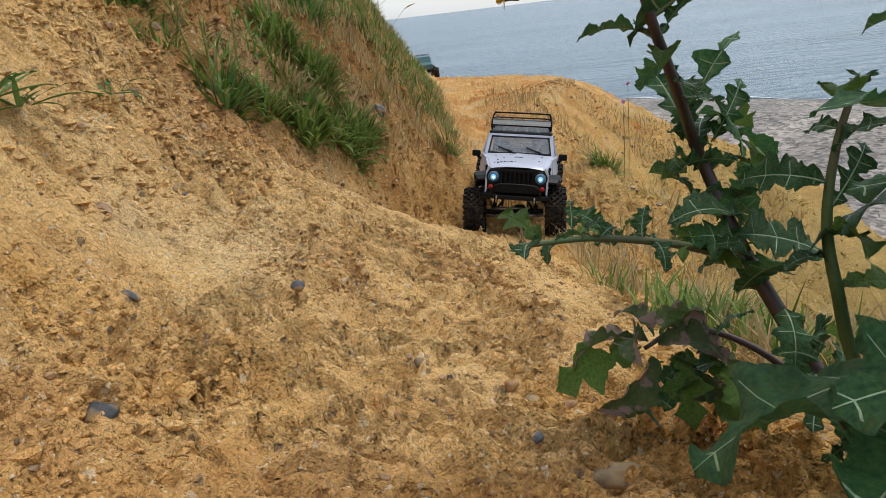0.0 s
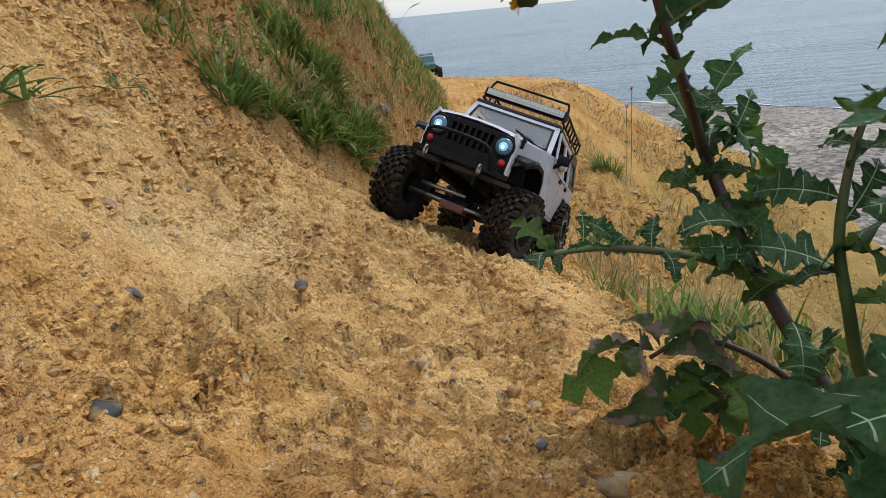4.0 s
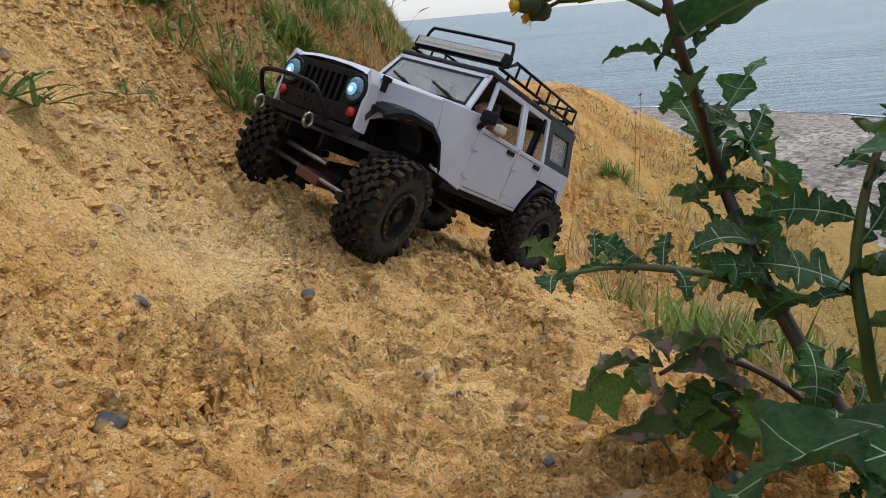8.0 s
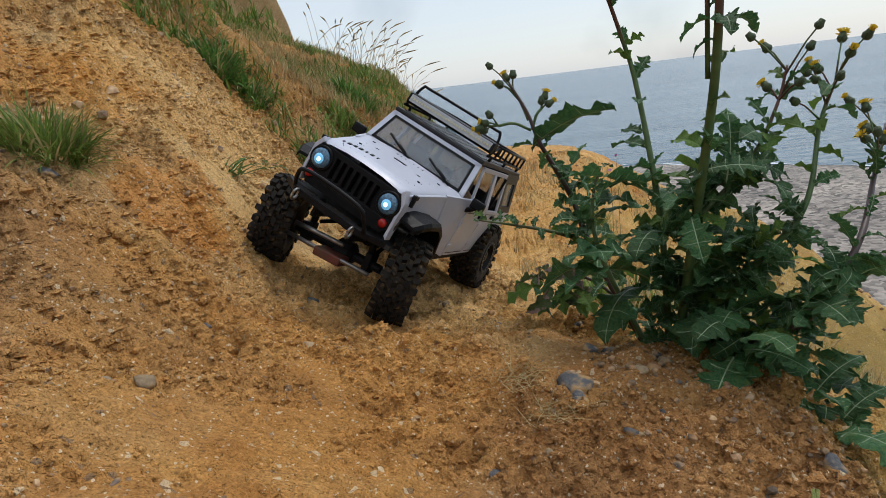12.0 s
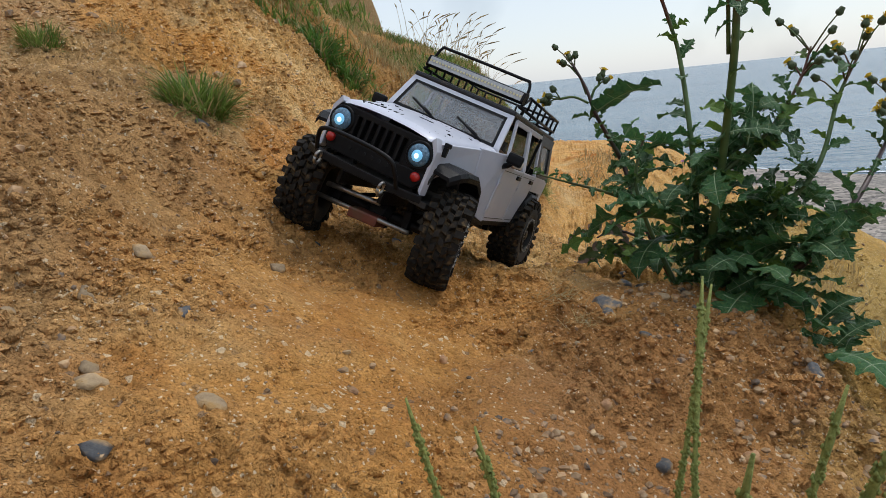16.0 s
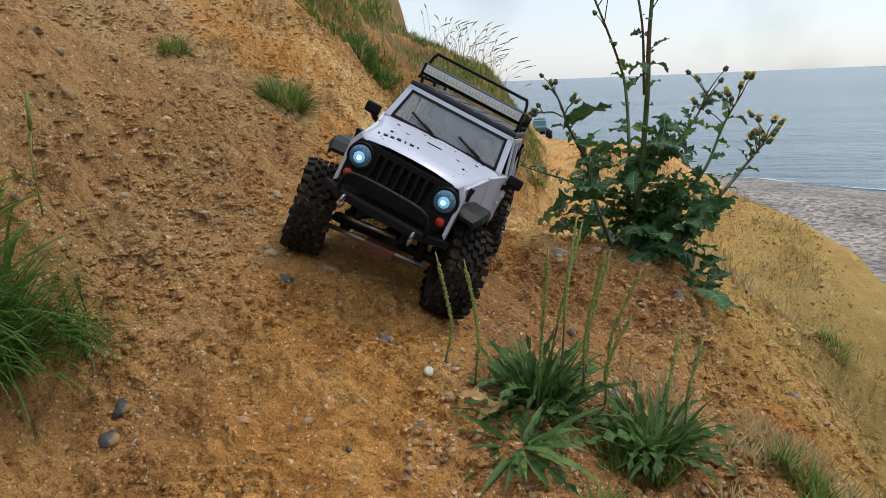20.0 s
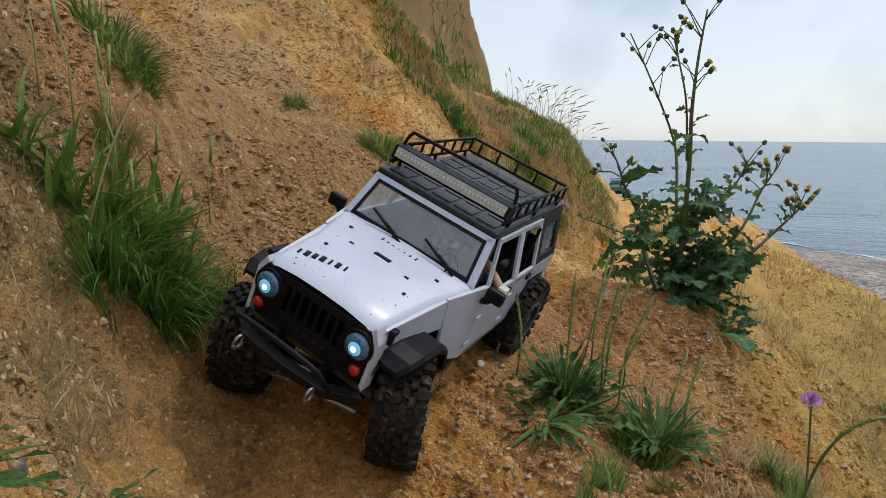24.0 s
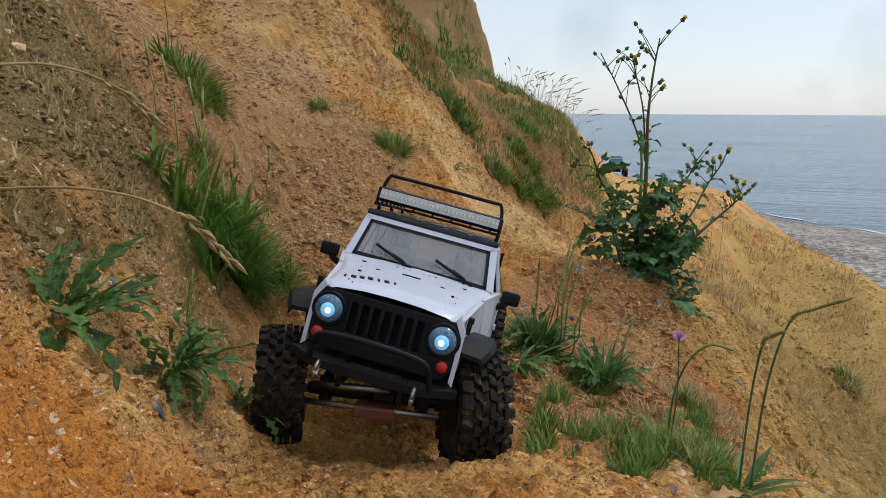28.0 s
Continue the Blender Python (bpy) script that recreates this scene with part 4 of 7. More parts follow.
def tuft(x, y, radius, height, count, label, mat, width=0.004, spread_=0.9, droop=0.9, seed=0, lean=(0, 0), dry=0.12, name="grass_tuft", group="grass tufts on the bank"):
    rng = random.Random(seed * 977 + int(x * 1000) * 31 + int(y * 1000))
    z0 = gz(x, y)
    thing = new(name)
    thing.matrix_world = pose(x, y, z0)
    tagged(thing, label, "grass", group)
    green, brown = [], []
    width *= 0.80 if mat is GRASS_BLUE else 0.5
    height *= 0.9
    sx, sy = float(smooth_ground(x + 0.02, y) - smooth_ground(x - 0.02, y)) / 0.04, float(smooth_ground(x, y + 0.02) - smooth_ground(x, y - 0.02)) / 0.04
    g = math.hypot(sx, sy) + 1e-6
    squeeze = 1 / math.sqrt(1 + g * g) - 1
    rows = []
    for _ in range(int(count * (2.2 if mat is GRASS_BLUE else 3.0))):
        a, r = rng.uniform(0, 6.283), radius * 0.42 * math.sqrt(rng.random())
        bx, by = r * math.cos(a), r * math.sin(a)
        dot = (bx * sx + by * sy) / g * squeeze
        bx, by = bx + dot * sx / g, by + dot * sy / g
        az = a + rng.uniform(-1.3, 1.3)
        tilt = spread_ * (0.15 + 1.15 * rng.random()) * (0.4 + r / (radius * 0.42) * 0.6)
        rows.append((bx, by, height * rng.uniform(0.45, 1.1), tilt, az, width * rng.uniform(0.6, 1.2), droop * rng.uniform(0.4, 2.0)))
    for (bx, by, *rest), z in zip(rows, heights(x, y, [r[:2] for r in rows])):
        (brown if rng.random() < dry else green).append((bx, by, z - z0 - 0.004, *rest))
    blades("foliage", green, mat, seed, thing)
    if brown:
        ob = blades("dry_foliage", brown, GRASS_DRY, seed + 1, thing)
        tagged(ob, "withered straw-coloured blades")
    return thing


def bank_grass(name, label, count, area, height, mat, seed, keep, width=0.004, lean=(0.1, 0.9), droop=0.8, category="grass"):
    nr = np.random.RandomState(seed)
    px, py = nr.uniform(area[0], area[1], count * 6), nr.uniform(area[2], area[3], count * 6)
    ok = keep(px, py)
    px, py = px[ok][:count], py[ok][:count]
    pz = ground(px, py) - 0.004
    rng = random.Random(seed)
    spots = [(x, y, z, height * rng.uniform(0.4, 1.15), rng.uniform(*lean), rng.uniform(0, 6.283), width * rng.uniform(0.6, 1.3), droop * rng.uniform(0.3, 1.4)) for x, y, z in zip(px, py, pz)]
    return tagged(blades(name, spots, mat, seed), label, category, kind="stuff")


def meadow(x, y):
    line = np.where(y < 2.0, -0.42 + 0.42 * (y - 1.05), -0.02 - 0.06 * (y - 2.0))
    return (x < line + 0.08 * fbm(x * 6, y * 6, 2, 41)) & (fbm(x * 5, y * 5, 3, 43) > -0.02) & (y > 0.98)


bank_grass("meadow_grass", "green grass growing over the far bank", 26000, (-1.3, -0.02, 1.0, 3.9), 0.052, GRASS, 51, meadow, width=0.0050, lean=(0.2, 1.3), droop=1.2)
bank_grass("straw_grass", "dry straw-coloured grass over the far bank", 26000, (-1.3, 0.0, 1.0, 3.9), 0.055, GRASS_DRY, 52, lambda x, y: (fbm(x * 5, y * 5, 3, 45) > -0.05) & (x < np.where(y < 2.0, -0.36 + 0.40 * (y - 1.05), 0.02 - 0.06 * (y - 2.0))) & (y > 1.0), width=0.0030)
bank_grass("cliff_grass", "rough green grass in patches on the high cliff", 5000, (-3.0, -0.7, 3.2, 6.0), 0.13, GRASS, 58, lambda x, y: fbm(x * 1.6, y * 1.6, 3, 46) > 0.0, width=0.012)
bank_grass("low_dry_growth", "low withered moss and grass on the near bank", 9000, (-0.8, -0.05, -1.40, -0.70), 0.020, GRASS_DRY, 53, lambda x, y: (x < -0.17 - 0.3 * np.abs(y + 1.05)) & (fbm(x * 9, y * 9, 3, 47) > 0.0), width=0.0025)
bank_grass("slope_grass", "sparse dry grass on the seaward slope", 1500, (0.22, 0.75, 0.35, 1.35), 0.075, GRASS_DRY, 54, lambda x, y: fbm(x * 6, y * 6, 3, 48) > 0.02, width=0.003)
bank_grass("mound_grass", "thin dry grass over the sandy mounds", 3200, (0.12, 1.5, 1.3, 3.6), 0.07, GRASS_DRY, 59, lambda x, y: fbm(x * 5, y * 5, 3, 62) > 0.10, width=0.0035)
bank_grass("slope_green", "sparse green grass on the seaward slope", 420, (0.2, 0.5, 0.45, 1.0), 0.08, GRASS, 55, lambda x, y: fbm(x * 7, y * 7, 3, 49) > 0.05, width=0.004)
bank_grass("path_side_growth", "reddish dry low shrubby growth beside the path", 3200, (0.18, 0.44, -0.75, -0.22), 0.032, GRASS_DRY, 56, lambda x, y: fbm(x * 14, y * 14, 3, 50) > 0.05, width=0.0018)
bank_grass("path_side_green", "low feathery green growth beside the path", 4200, (0.08, 0.38, -0.86, -0.36), 0.036, GRASS, 57, lambda x, y: (fbm(x * 16, y * 16, 3, 60) > 0.08) & (x > 0.13 + 0.12 * np.abs(y + 0.65)), width=0.0022)


def tall_grass(seed=61):
    """Seed-headed stalks on the skyline of the bank."""
    rng = random.Random(seed)
    verts, faces = [], []
    for _ in range(85):
        y = rng.uniform(2.3, 3.3)
        x = rng.uniform(-0.66, -0.28)
        z, h = gz(x, y), rng.uniform(0.07, 0.20)
        lx, ly = rng.uniform(-0.05, 0.13), rng.uniform(-0.06, 0.06)
        v, f = tube_data([(x, y, z), (x + lx * 0.4, y + ly * 0.4, z + h * 0.6), (x + lx, y + ly, z + h)], [0.0012, 0.0010, 0.0007], 3)
        faces += [tuple(i + len(verts) for i in q) for q in f]
        verts += v
        v, f = tube_data([(x + lx, y + ly, z + h), (x + lx * 1.25, y + ly * 1.2, z + h * 1.08), (x + lx * 1.6, y + ly * 1.5, z + h * 1.14)], [0.0010, 0.0042, 0.001], 4)
        faces += [tuple(i + len(verts) for i in q) for q in f]
        verts += v
    tagged(put("seed_grass", verts, faces, GRASS_DRY), "tall dry seed-headed grass on the skyline of the bank", "grass", kind="stuff")


tall_grass()

TUFTS = (
    # x, y, radius, height, blades, width, kind
    (-0.30, 1.27, 0.13, 0.085, 110, 0.009, "leafy"), (-0.26, 1.37, 0.14, 0.09, 120, 0.009, "leafy"), (-0.235, 1.47, 0.14, 0.09, 110, 0.009, "leafy"), (-0.31, 1.47, 0.13, 0.09, 100, 0.009, "leafy"),
    (-0.405, 1.12, 0.12, 0.085, 110, 0.008, "leafy"), (-0.35, 1.20, 0.10, 0.07, 80, 0.008, "leafy"), (-0.37, 1.44, 0.12, 0.08, 90, 0.008, "leafy"), (-0.33, 1.33, 0.10, 0.07, 80, 0.007, "dry"), (-0.40, 1.73, 0.11, 0.10, 110, 0.007, "lush"),
    
    (-0.04, 1.88, 0.08, 0.11, 90, 0.005, "thin"), (0.46, 1.98, 0.10, 0.10, 130, 0.005, "thin"), (-0.587, 1.07, 0.10, 0.09, 130, 0.007, "lush"), (-0.52, 1.10, 0.09, 0.08, 110, 0.007, "lush"),
    (-0.469, 0.225, 0.10, 0.080, 230, 0.0050, "thin"), (-0.715, 0.235, 0.06, 0.05, 120, 0.0032, "thin"), (-0.66, 0.33, 0.05, 0.03, 60, 0.003, "dry"),
    (-0.634, -0.42, 0.13, 0.085, 130, 0.0055, "leafy"), (-0.58, -0.45, 0.10, 0.07, 90, 0.0055, "leafy"), (-0.54, -0.47, 0.07, 0.06, 90, 0.005, "thin"), (-0.48, -0.56, 0.06, 0.06, 80, 0.004, "dry"),
    (-0.60, 1.14, 0.10, 0.09, 120, 0.006, "lush"), (-0.35, 1.69, 0.10, 0.09, 110, 0.006, "lush"), (-0.46, -0.60, 0.06, 0.05, 80, 0.004, "thin"),
    (0.29, 0.71, 0.08, 0.09, 90, 0.004, "thin"), (0.33, 0.80, 0.10, 0.10, 100, 0.004, "dry"), (0.37, 0.95, 0.10, 0.09, 90, 0.004, "dry"), (0.26, 0.62, 0.06, 0.08, 60, 0.004, "thin"),
    (1.05, 1.30, 0.12, 0.09, 90, 0.006, "thin"), (0.80, 0.9, 0.10, 0.08, 70, 0.005, "thin"), (0.62, -0.05, 0.08, 0.05, 60, 0.004, "thin"),
)
for i, (x, y, r, h, c, w, kind) in enumerate(TUFTS):
    label = {"lush": "broad-bladed green grass tuft rooted in the bank", "thin": "fine green grass tuft growing from bare sand", "leafy": "sprawling light green grass tuft on the grassy bank", "dry": "withered straw-coloured grass tuft on sand"}[kind]
    tuft(x, y, r, h, c, label, {"lush": GRASS_BLUE, "thin": GRASS, "leafy": GRASS, "dry": GRASS_DRY}[kind], width=w * (1.6 if kind == "leafy" else 1.0), seed=i, dry={"lush": 0.12, "thin": 0.15, "leafy": 0.10, "dry": 0.0}[kind], spread_=1.3)


def big_tuft():
    """The large clump beside the upper path: fine dark grass hanging over the bank below broad strap leaves."""
    rng = random.Random(71)
    x, y = -0.372, -0.665
    z0 = gz(x, y)
    thing = tagged(new("grass_clump"), "large overhanging clump of dark green grass beside the path", "grass")
    thing.matrix_world = pose(x, y, z0)
    fine, broad, pale = [], [], []
    for _ in range(26):
        cx, cy, az0, lean0 = rng.gauss(0.022, 0.016), rng.gauss(0.0, 0.045), rng.gauss(-0.6, 0.75), rng.uniform(0.25, 1.0)
        for _ in range(52):
            fine.append((cx + rng.gauss(0, 0.006), cy + rng.gauss(0, 0.006), rng.uniform(0.06, 0.135), lean0 + rng.gauss(0, 0.20), az0 + rng.gauss(0, 0.30), rng.uniform(0.0012, 0.0021), rng.uniform(0.7, 2.2)))
    for _ in range(34):
        cx, cy, az0 = rng.gauss(-0.012, 0.016), rng.gauss(-0.012, 0.048), rng.uniform(0, 6.283)
        for k in range(13):
            row = (cx + rng.gauss(0, 0.006), cy + rng.gauss(0, 0.006), rng.uniform(0.05, 0.11), rng.uniform(0.25, 1.25), az0 + k * 2.4, rng.uniform(0.0050, 0.0090), rng.uniform(0.2, 1.5))
            (pale if rng.random() < 0.16 else broad).append(row)
    for name, rows, mat, label in (("fine_foliage", fine, GRASS_BLUE, ""), ("broad_foliage", broad, GRASS, ""), ("pale_foliage", pale, LEAF_FRESH, "yellowing strap leaves")):
        spots = [(r[0], r[1], z - z0 - 0.004, *r[2:]) for r, z in zip(rows, heights(x, y, [r[:2] for r in rows]))]
        ob = blades(name, spots, mat, 1, thing)
        if label:
            tagged(ob, label)
    for k in range(9):
        bx, by = rng.gauss(-0.04, 0.03), rng.gauss(0.01, 0.05)
        low = gz(x + bx, y + by) - z0 - 0.003
        tip = (bx + rng.uniform(-0.02, 0.03), by, low + rng.uniform(0.11, 0.17))
        mid = (tip[0] * 0.6 + bx * 0.4, by, low + (tip[2] - low) * 0.72)
        tubes("seed_stalk", [([(bx, by, low), (bx, by, low + (tip[2] - low) * 0.5), mid], 0.0010), ([mid, tip], 0.0021)], SPIKE, thing, sides=5)


big_tuft()


# leaves with lobes and a pale rib
def lobed_leaf(seed, length=1.0, width=0.34, lobes=5, bend=0.7, curl=0.25, teeth=0.4):
    rng = random.Random(seed)
    n = lobes * 8 + 4
    us = [(k / n, 0) for k in range(n + 1)]
    for k in range(lobes):
        c = (k + 0.62) / lobes
        us += [(c, 1), (min(0.995, c + 0.008), 0)]
    us.sort()
    cols = (1.0, 0.72, 0.40)
    verts, faces, idx, veins = [], [], [], []
    x, z, last = 0.0, 0.0, 0.0
    phase = [rng.uniform(0, 6.283) for _ in range(4)]
    for u, vein in us:
        env = math.sin(math.pi * min(1, u ** 0.75)) ** 0.8 * (0.45 + 0.75 * u) if u < 1 else 0
        ph = (u * lobes + 0.10 * math.sin(u * 9 + seed * 1.7)) % 1.0
        lobe = 1 - teeth * (1.0 - (ph / 0.66 if ph < 0.66 else (1 - ph) / 0.34)) ** 1.3 + 0.09 * math.sin(u * 71 + seed) + 0.06 * math.sin(u * 131 + 2 * seed)
        wl_ = max(0.006, width * 0.62 * env * lobe)
        wr_ = max(0.006, width * 0.62 * env * (lobe + 0.13 * math.sin(u * 23 + phase[0])))
        a = 0.35 - bend * u * 1.6
        x, z = x + math.cos(a) * (u - last), z + math.sin(a) * (u - last)
        last = u
        rib = 0.011 * (1 - 0.75 * u)
        row = []
        for side, w in ((-1, wl_), (1, wr_)):
            line = []
            for c in cols:
                yy = rib + (w - rib) * c
                wave = 0.11 * math.sin(u * 17 + phase[1 + (side > 0)] + c * 1.5) * c * c + 0.035 * math.sin(u * 47 + phase[3]) * c
                line.append((x + 0.16 * yy * (1 if c < 0.9 else 0.8), side * yy, z + curl * 0.8 * yy * c + wave * width * 0.8))
            row.append(line)
        verts += row[0] + [(x, -rib, z), (x, 0, z - rib * 0.8), (x, rib, z)] + row[1][::-1]
        veins.append(vein)
    for k in range(len(us) - 1):
        o = 9 * k
        for j in range(8):
            faces.append((o + j, o + 9 + j, o + 10 + j, o + 1 + j))
            idx.append(1 if j in (3, 4) or (veins[k] and j in (1, 2, 5, 6)) else 0)
    verts = [(vx * length, vy * length, vz * length) for vx, vy, vz in verts]
    return verts, faces, idx


LEAF_MESHES = []
for k, (w, lobes, bend, curl, teeth, mats) in enumerate(((0.56, 4, 0.75, 0.3, 0.46, LEAF), (0.62, 5, 0.55, 0.15, 0.50, LEAF), (0.52, 4, 1.05, 0.35, 0.44, LEAF), (0.46, 4, 0.45, 0.4, 0.38, LEAF), (0.60, 4, 0.95, -0.2, 0.50, LEAF), (0.46, 3, 1.25, 0.95, 0.42, LEAF_RED), (0.38, 4, 0.5, 0.4, 0.80, LEAF), (0.50, 3, 0.8, 0.2, 0.66, LEAF_FRESH), (0.60, 2, 0.9, 0.45, 0.60, LEAF_FRESH))):
    v, f, idx = lobed_leaf(100 + k, 1.0, w, lobes, bend, curl, teeth)
    me = bpy.data.meshes.new("leaf")
    me.from_pydata(v, [], f)
    me.materials.append(mats)
    me.materials.append(RIB if k not in (5, 7, 8) else mats)
    me.polygons.foreach_set("material_index", idx)
    me.polygons.foreach_set("use_smooth", [True] * len(f))
    me.update()
    LEAF_MESHES.append(me)


HORN_MESHES = []
for k, (w, lobes, bend, teeth) in enumerate(((0.20, 5, 0.5, 0.92), (0.24, 6, 0.9, 0.95), (0.16, 4, 0.3, 0.85), (0.22, 5, 1.2, 0.92))):
    v, f, idx = lobed_leaf(300 + k, 1.0, w, lobes, bend, 0.2, teeth)
    me = bpy.data.meshes.new("leaf")
    me.from_pydata(v, [], f)
    me.materials.append(PLANTAIN)
    me.polygons.foreach_set("use_smooth", [True] * len(f))
    me.update()
    HORN_MESHES.append(me)


def leaf(parent, at, direction, size, kind, roll=0.0, label=""):
    """One leaf from the plant's shared leaf shapes; direction: azimuth and rise in degrees, in the plant's space."""
    ob = new("leaf", LEAF_MESHES[kind])
    ob.parent = parent
    az, rise = direction
    ob.matrix_basis = Matrix.Translation(at) @ pose(0, 0, 0, 0, 0, az) @ pose(0, 0, 0, 0, -rise, 0) @ pose(0, 0, 0, roll, 0, 0) @ Matrix.Diagonal((size, size, size, 1))
    if label:
        tagged(ob, label)
    return ob


def smooth_run(points, n=14):
    """A rounded line through a few points."""
    pts = [Vector(p) for p in points]
    pts = [pts[0] * 2 - pts[1]] + pts + [pts[-1] * 2 - pts[-2]]
    out = []
    for i in range(1, len(pts) - 2):
        for k in range(n):
            u = k / n
            a, b, c, d = pts[i - 1:i + 3]
            out.append(0.5 * ((2 * b) + (c - a) * u + (2 * a - 5 * b + 4 * c - d) * u * u + (3 * b - a - 3 * c + d) * u ** 3))
    return out + [pts[-2]]


def flower_head(parent, at, size, petals, up=(0, 0, 1)):
    bm = bmesh.new()
    lathe(bm, [(-0.70, 0.15), (-0.5, 0.50), (-0.15, 0.62), (0.25, 0.46), (0.62, 0.40)], "z", 9)
    ob = part("bud", bm, BUD, parent, smooth=True)
    q = Vector(up).normalized().to_track_quat("Z", "Y").to_matrix().to_4x4()
    ob.matrix_basis = Matrix.Translation(at) @ q @ Matrix.Diagonal((size, size, size, 1))
    if petals:
        verts, faces = [], []
        rng = random.Random(int(at[0] * 1e5))
        for k in range(26):
            a, o = k * 2.4, rng.uniform(0.35, 1.0) * petals
            c, s = math.cos(a), math.sin(a)
            h = 0.68 + 0.6 * (1.1 - o)
            i = len(verts)
            verts += [(0.2 * c - 0.09 * s, 0.2 * s + 0.09 * c, 0.55), (0.2 * c + 0.09 * s, 0.2 * s - 0.09 * c, 0.55), (o * c + 0.10 * s, o * s - 0.10 * c, h), (o * c - 0.10 * s, o * s + 0.10 * c, h)]
            faces.append((i, i + 1, i + 2, i + 3))
        put("petals", verts, faces, PETAL, ob, "yellow ray petals")
    return ob


def sow_thistle():
    bx, by = 0.225, 0.205
    bz = gz(bx, by) - 0.01
    rng = random.Random(81)
    plant = tagged(new("sow_thistle"), "tall dark green sow-thistle with lobed leaves and yellow flowers", "plant")
    plant.matrix_world = pose(bx, by, bz)
    o = Vector((bx, by, bz))

    def rel(*p):
        return tuple(Vector(p) - o)

    stems = {
        "lean": ([rel(bx - 0.02, by + 0.03, bz), rel(0.165, 0.33, 0.095), rel(0.152, 0.392, 0.155), rel(0.128, 0.372, 0.205), rel(0.108, 0.354, 0.245), rel(0.095, 0.355, 0.285), rel(0.077, 0.362, 0.322)], (0.0050, 0.0018)),
        "tall": ([rel(bx + 0.005, by - 0.01, bz), rel(0.240, 0.165, 0.14), rel(0.240, 0.100, 0.30), rel(0.236, 0.070, 0.40), rel(0.240, 0.060, 0.50), rel(0.249, 0.064, 0.582)], (0.0062, 0.0015)),
        "slim": ([rel(bx, by, bz), rel(0.228, 0.235, 0.15), rel(0.222, 0.295, 0.30), rel(0.205, 0.300, 0.37), rel(0.155, 0.235, 0.48), rel(0.113, 0.165, 0.562)], (0.0045, 0.0012)),
        "side": ([rel(bx + 0.02, by, bz), rel(0.29, 0.16, 0.10), rel(0.345, 0.15, 0.17), rel(0.385, 0.20, 0.25), rel(0.418, 0.222, 0.305)], (0.0045, 0.0014)),
        "low": ([rel(bx + 0.03, by - 0.01, bz), rel(0.31, 0.09, 0.07), rel(0.365, 0.095, 0.14), rel(0.43, 0.18, 0.19), rel(0.482, 0.250, 0.232)], (0.0050, 0.0016)),
        "branch": ([rel(0.162, 0.345, 0.105), rel(0.115, 0.32, 0.130), rel(0.061, 0.279, 0.155), rel(0.018, 0.215, 0.180)], (0.0030, 0.0010)),
        "mid": ([rel(0.240, 0.15, 0.17), rel(0.30, 0.17, 0.22), rel(0.34, 0.20, 0.27), rel(0.355, 0.21, 0.31)], (0.0030, 0.0012)),
        "fore": ([rel(0.200, 0.205, bz + 0.01), rel(0.170, 0.245, 0.085), rel(0.156, 0.250, 0.132), rel(0.154, 0.259, 0.160), rel(0.160, 0.268, 0.190), rel(0.170, 0.276, 0.214)], (0.0036, 0.0014)),
        "twig": ([rel(0.235, 0.10, 0.31), rel(0.225, 0.075, 0.42), rel(0.205, 0.060, 0.50), rel(0.195, 0.062, 0.535)], (0.0024, 0.0010)),
    }
    runs = {}
    for key, (points, (r0, r1)) in stems.items():
        run = smooth_run(points, 8)
        runs[key] = run
        v, f = tube_data(run, [r0 + (r1 - r0) * i / (len(run) - 1) for i in range(len(run))], 8)
        put("stem", v, f, STEM_DARK if key in ("lean", "low") else STEM, plant, "dark purple-brown stem" if key in ("lean", "low") else "green stem flushed with purple")
    # flowering tops
    heads = {"lean": 2, "tall": 11, "slim": 8, "side": 9, "low": 12, "mid": 6, "twig": 8}
    for key, count in heads.items():
        for k in range(count):
            u = rng.random()
            start = runs[key][-2 - int(u * (14 if key in ("tall", "slim") else 8))]
            a = rng.uniform(0, 6.283)
            reach = (0.014 + 0.022 * rng.random()) * (1.5 if key in ("tall", "slim") else 1.0)
            end = start + Vector((reach * math.cos(a), reach * math.sin(a), reach * rng.uniform(0.7, 1.5)))
            v, f = tube_data([start, start.lerp(end, 0.6) + Vector((0, 0, 0.003)), end], [0.0012, 0.0009, 0.0008], 5)
            put("flower_stalk", v, f, STEM, plant)
            open_ = rng.random() < {"lean": 0.55, "low": 0.7, "side": 0.5, "tall": 0.35, "slim": 0.35, "mid": 0.4, "twig": 0.25}[key]
            flower_head(plant, end, 0.0078 if not open_ else 0.0086, 1.0 if open_ and rng.random() < 0.6 else (0.6 if open_ else 0), tuple(end - start))
    # three clusters of heads on short side stalks of the leaning stem
    for fork, ends in (((0.096, 0.355, 0.275), ((0.073, 0.375, 0.332), (0.063, 0.372, 0.324), (0.082, 0.37, 0.335))), ((0.098, 0.355, 0.262), ((0.039, 0.357, 0.278), (0.031, 0.355, 0.272), (0.046, 0.36, 0.288), (0.037, 0.362, 0.268))), ((0.100, 0.356, 0.262), ((0.121, 0.369, 0.303), (0.126, 0.366, 0.293), (0.116, 0.366, 0.298)))):
        root = Vector(rel(*fork))
        middle = sum((Vector(rel(*p)) for p in ends), Vector()) / len(ends)
        fork_at = root.lerp(middle, 0.7)
        v, f = tube_data(smooth_run([root, root.lerp(middle, 0.35) + Vector((0, 0, 0.006)), fork_at], 4), [0.0020] * 9, 6)
        put("flower_stalk", v, f, STEM, plant)
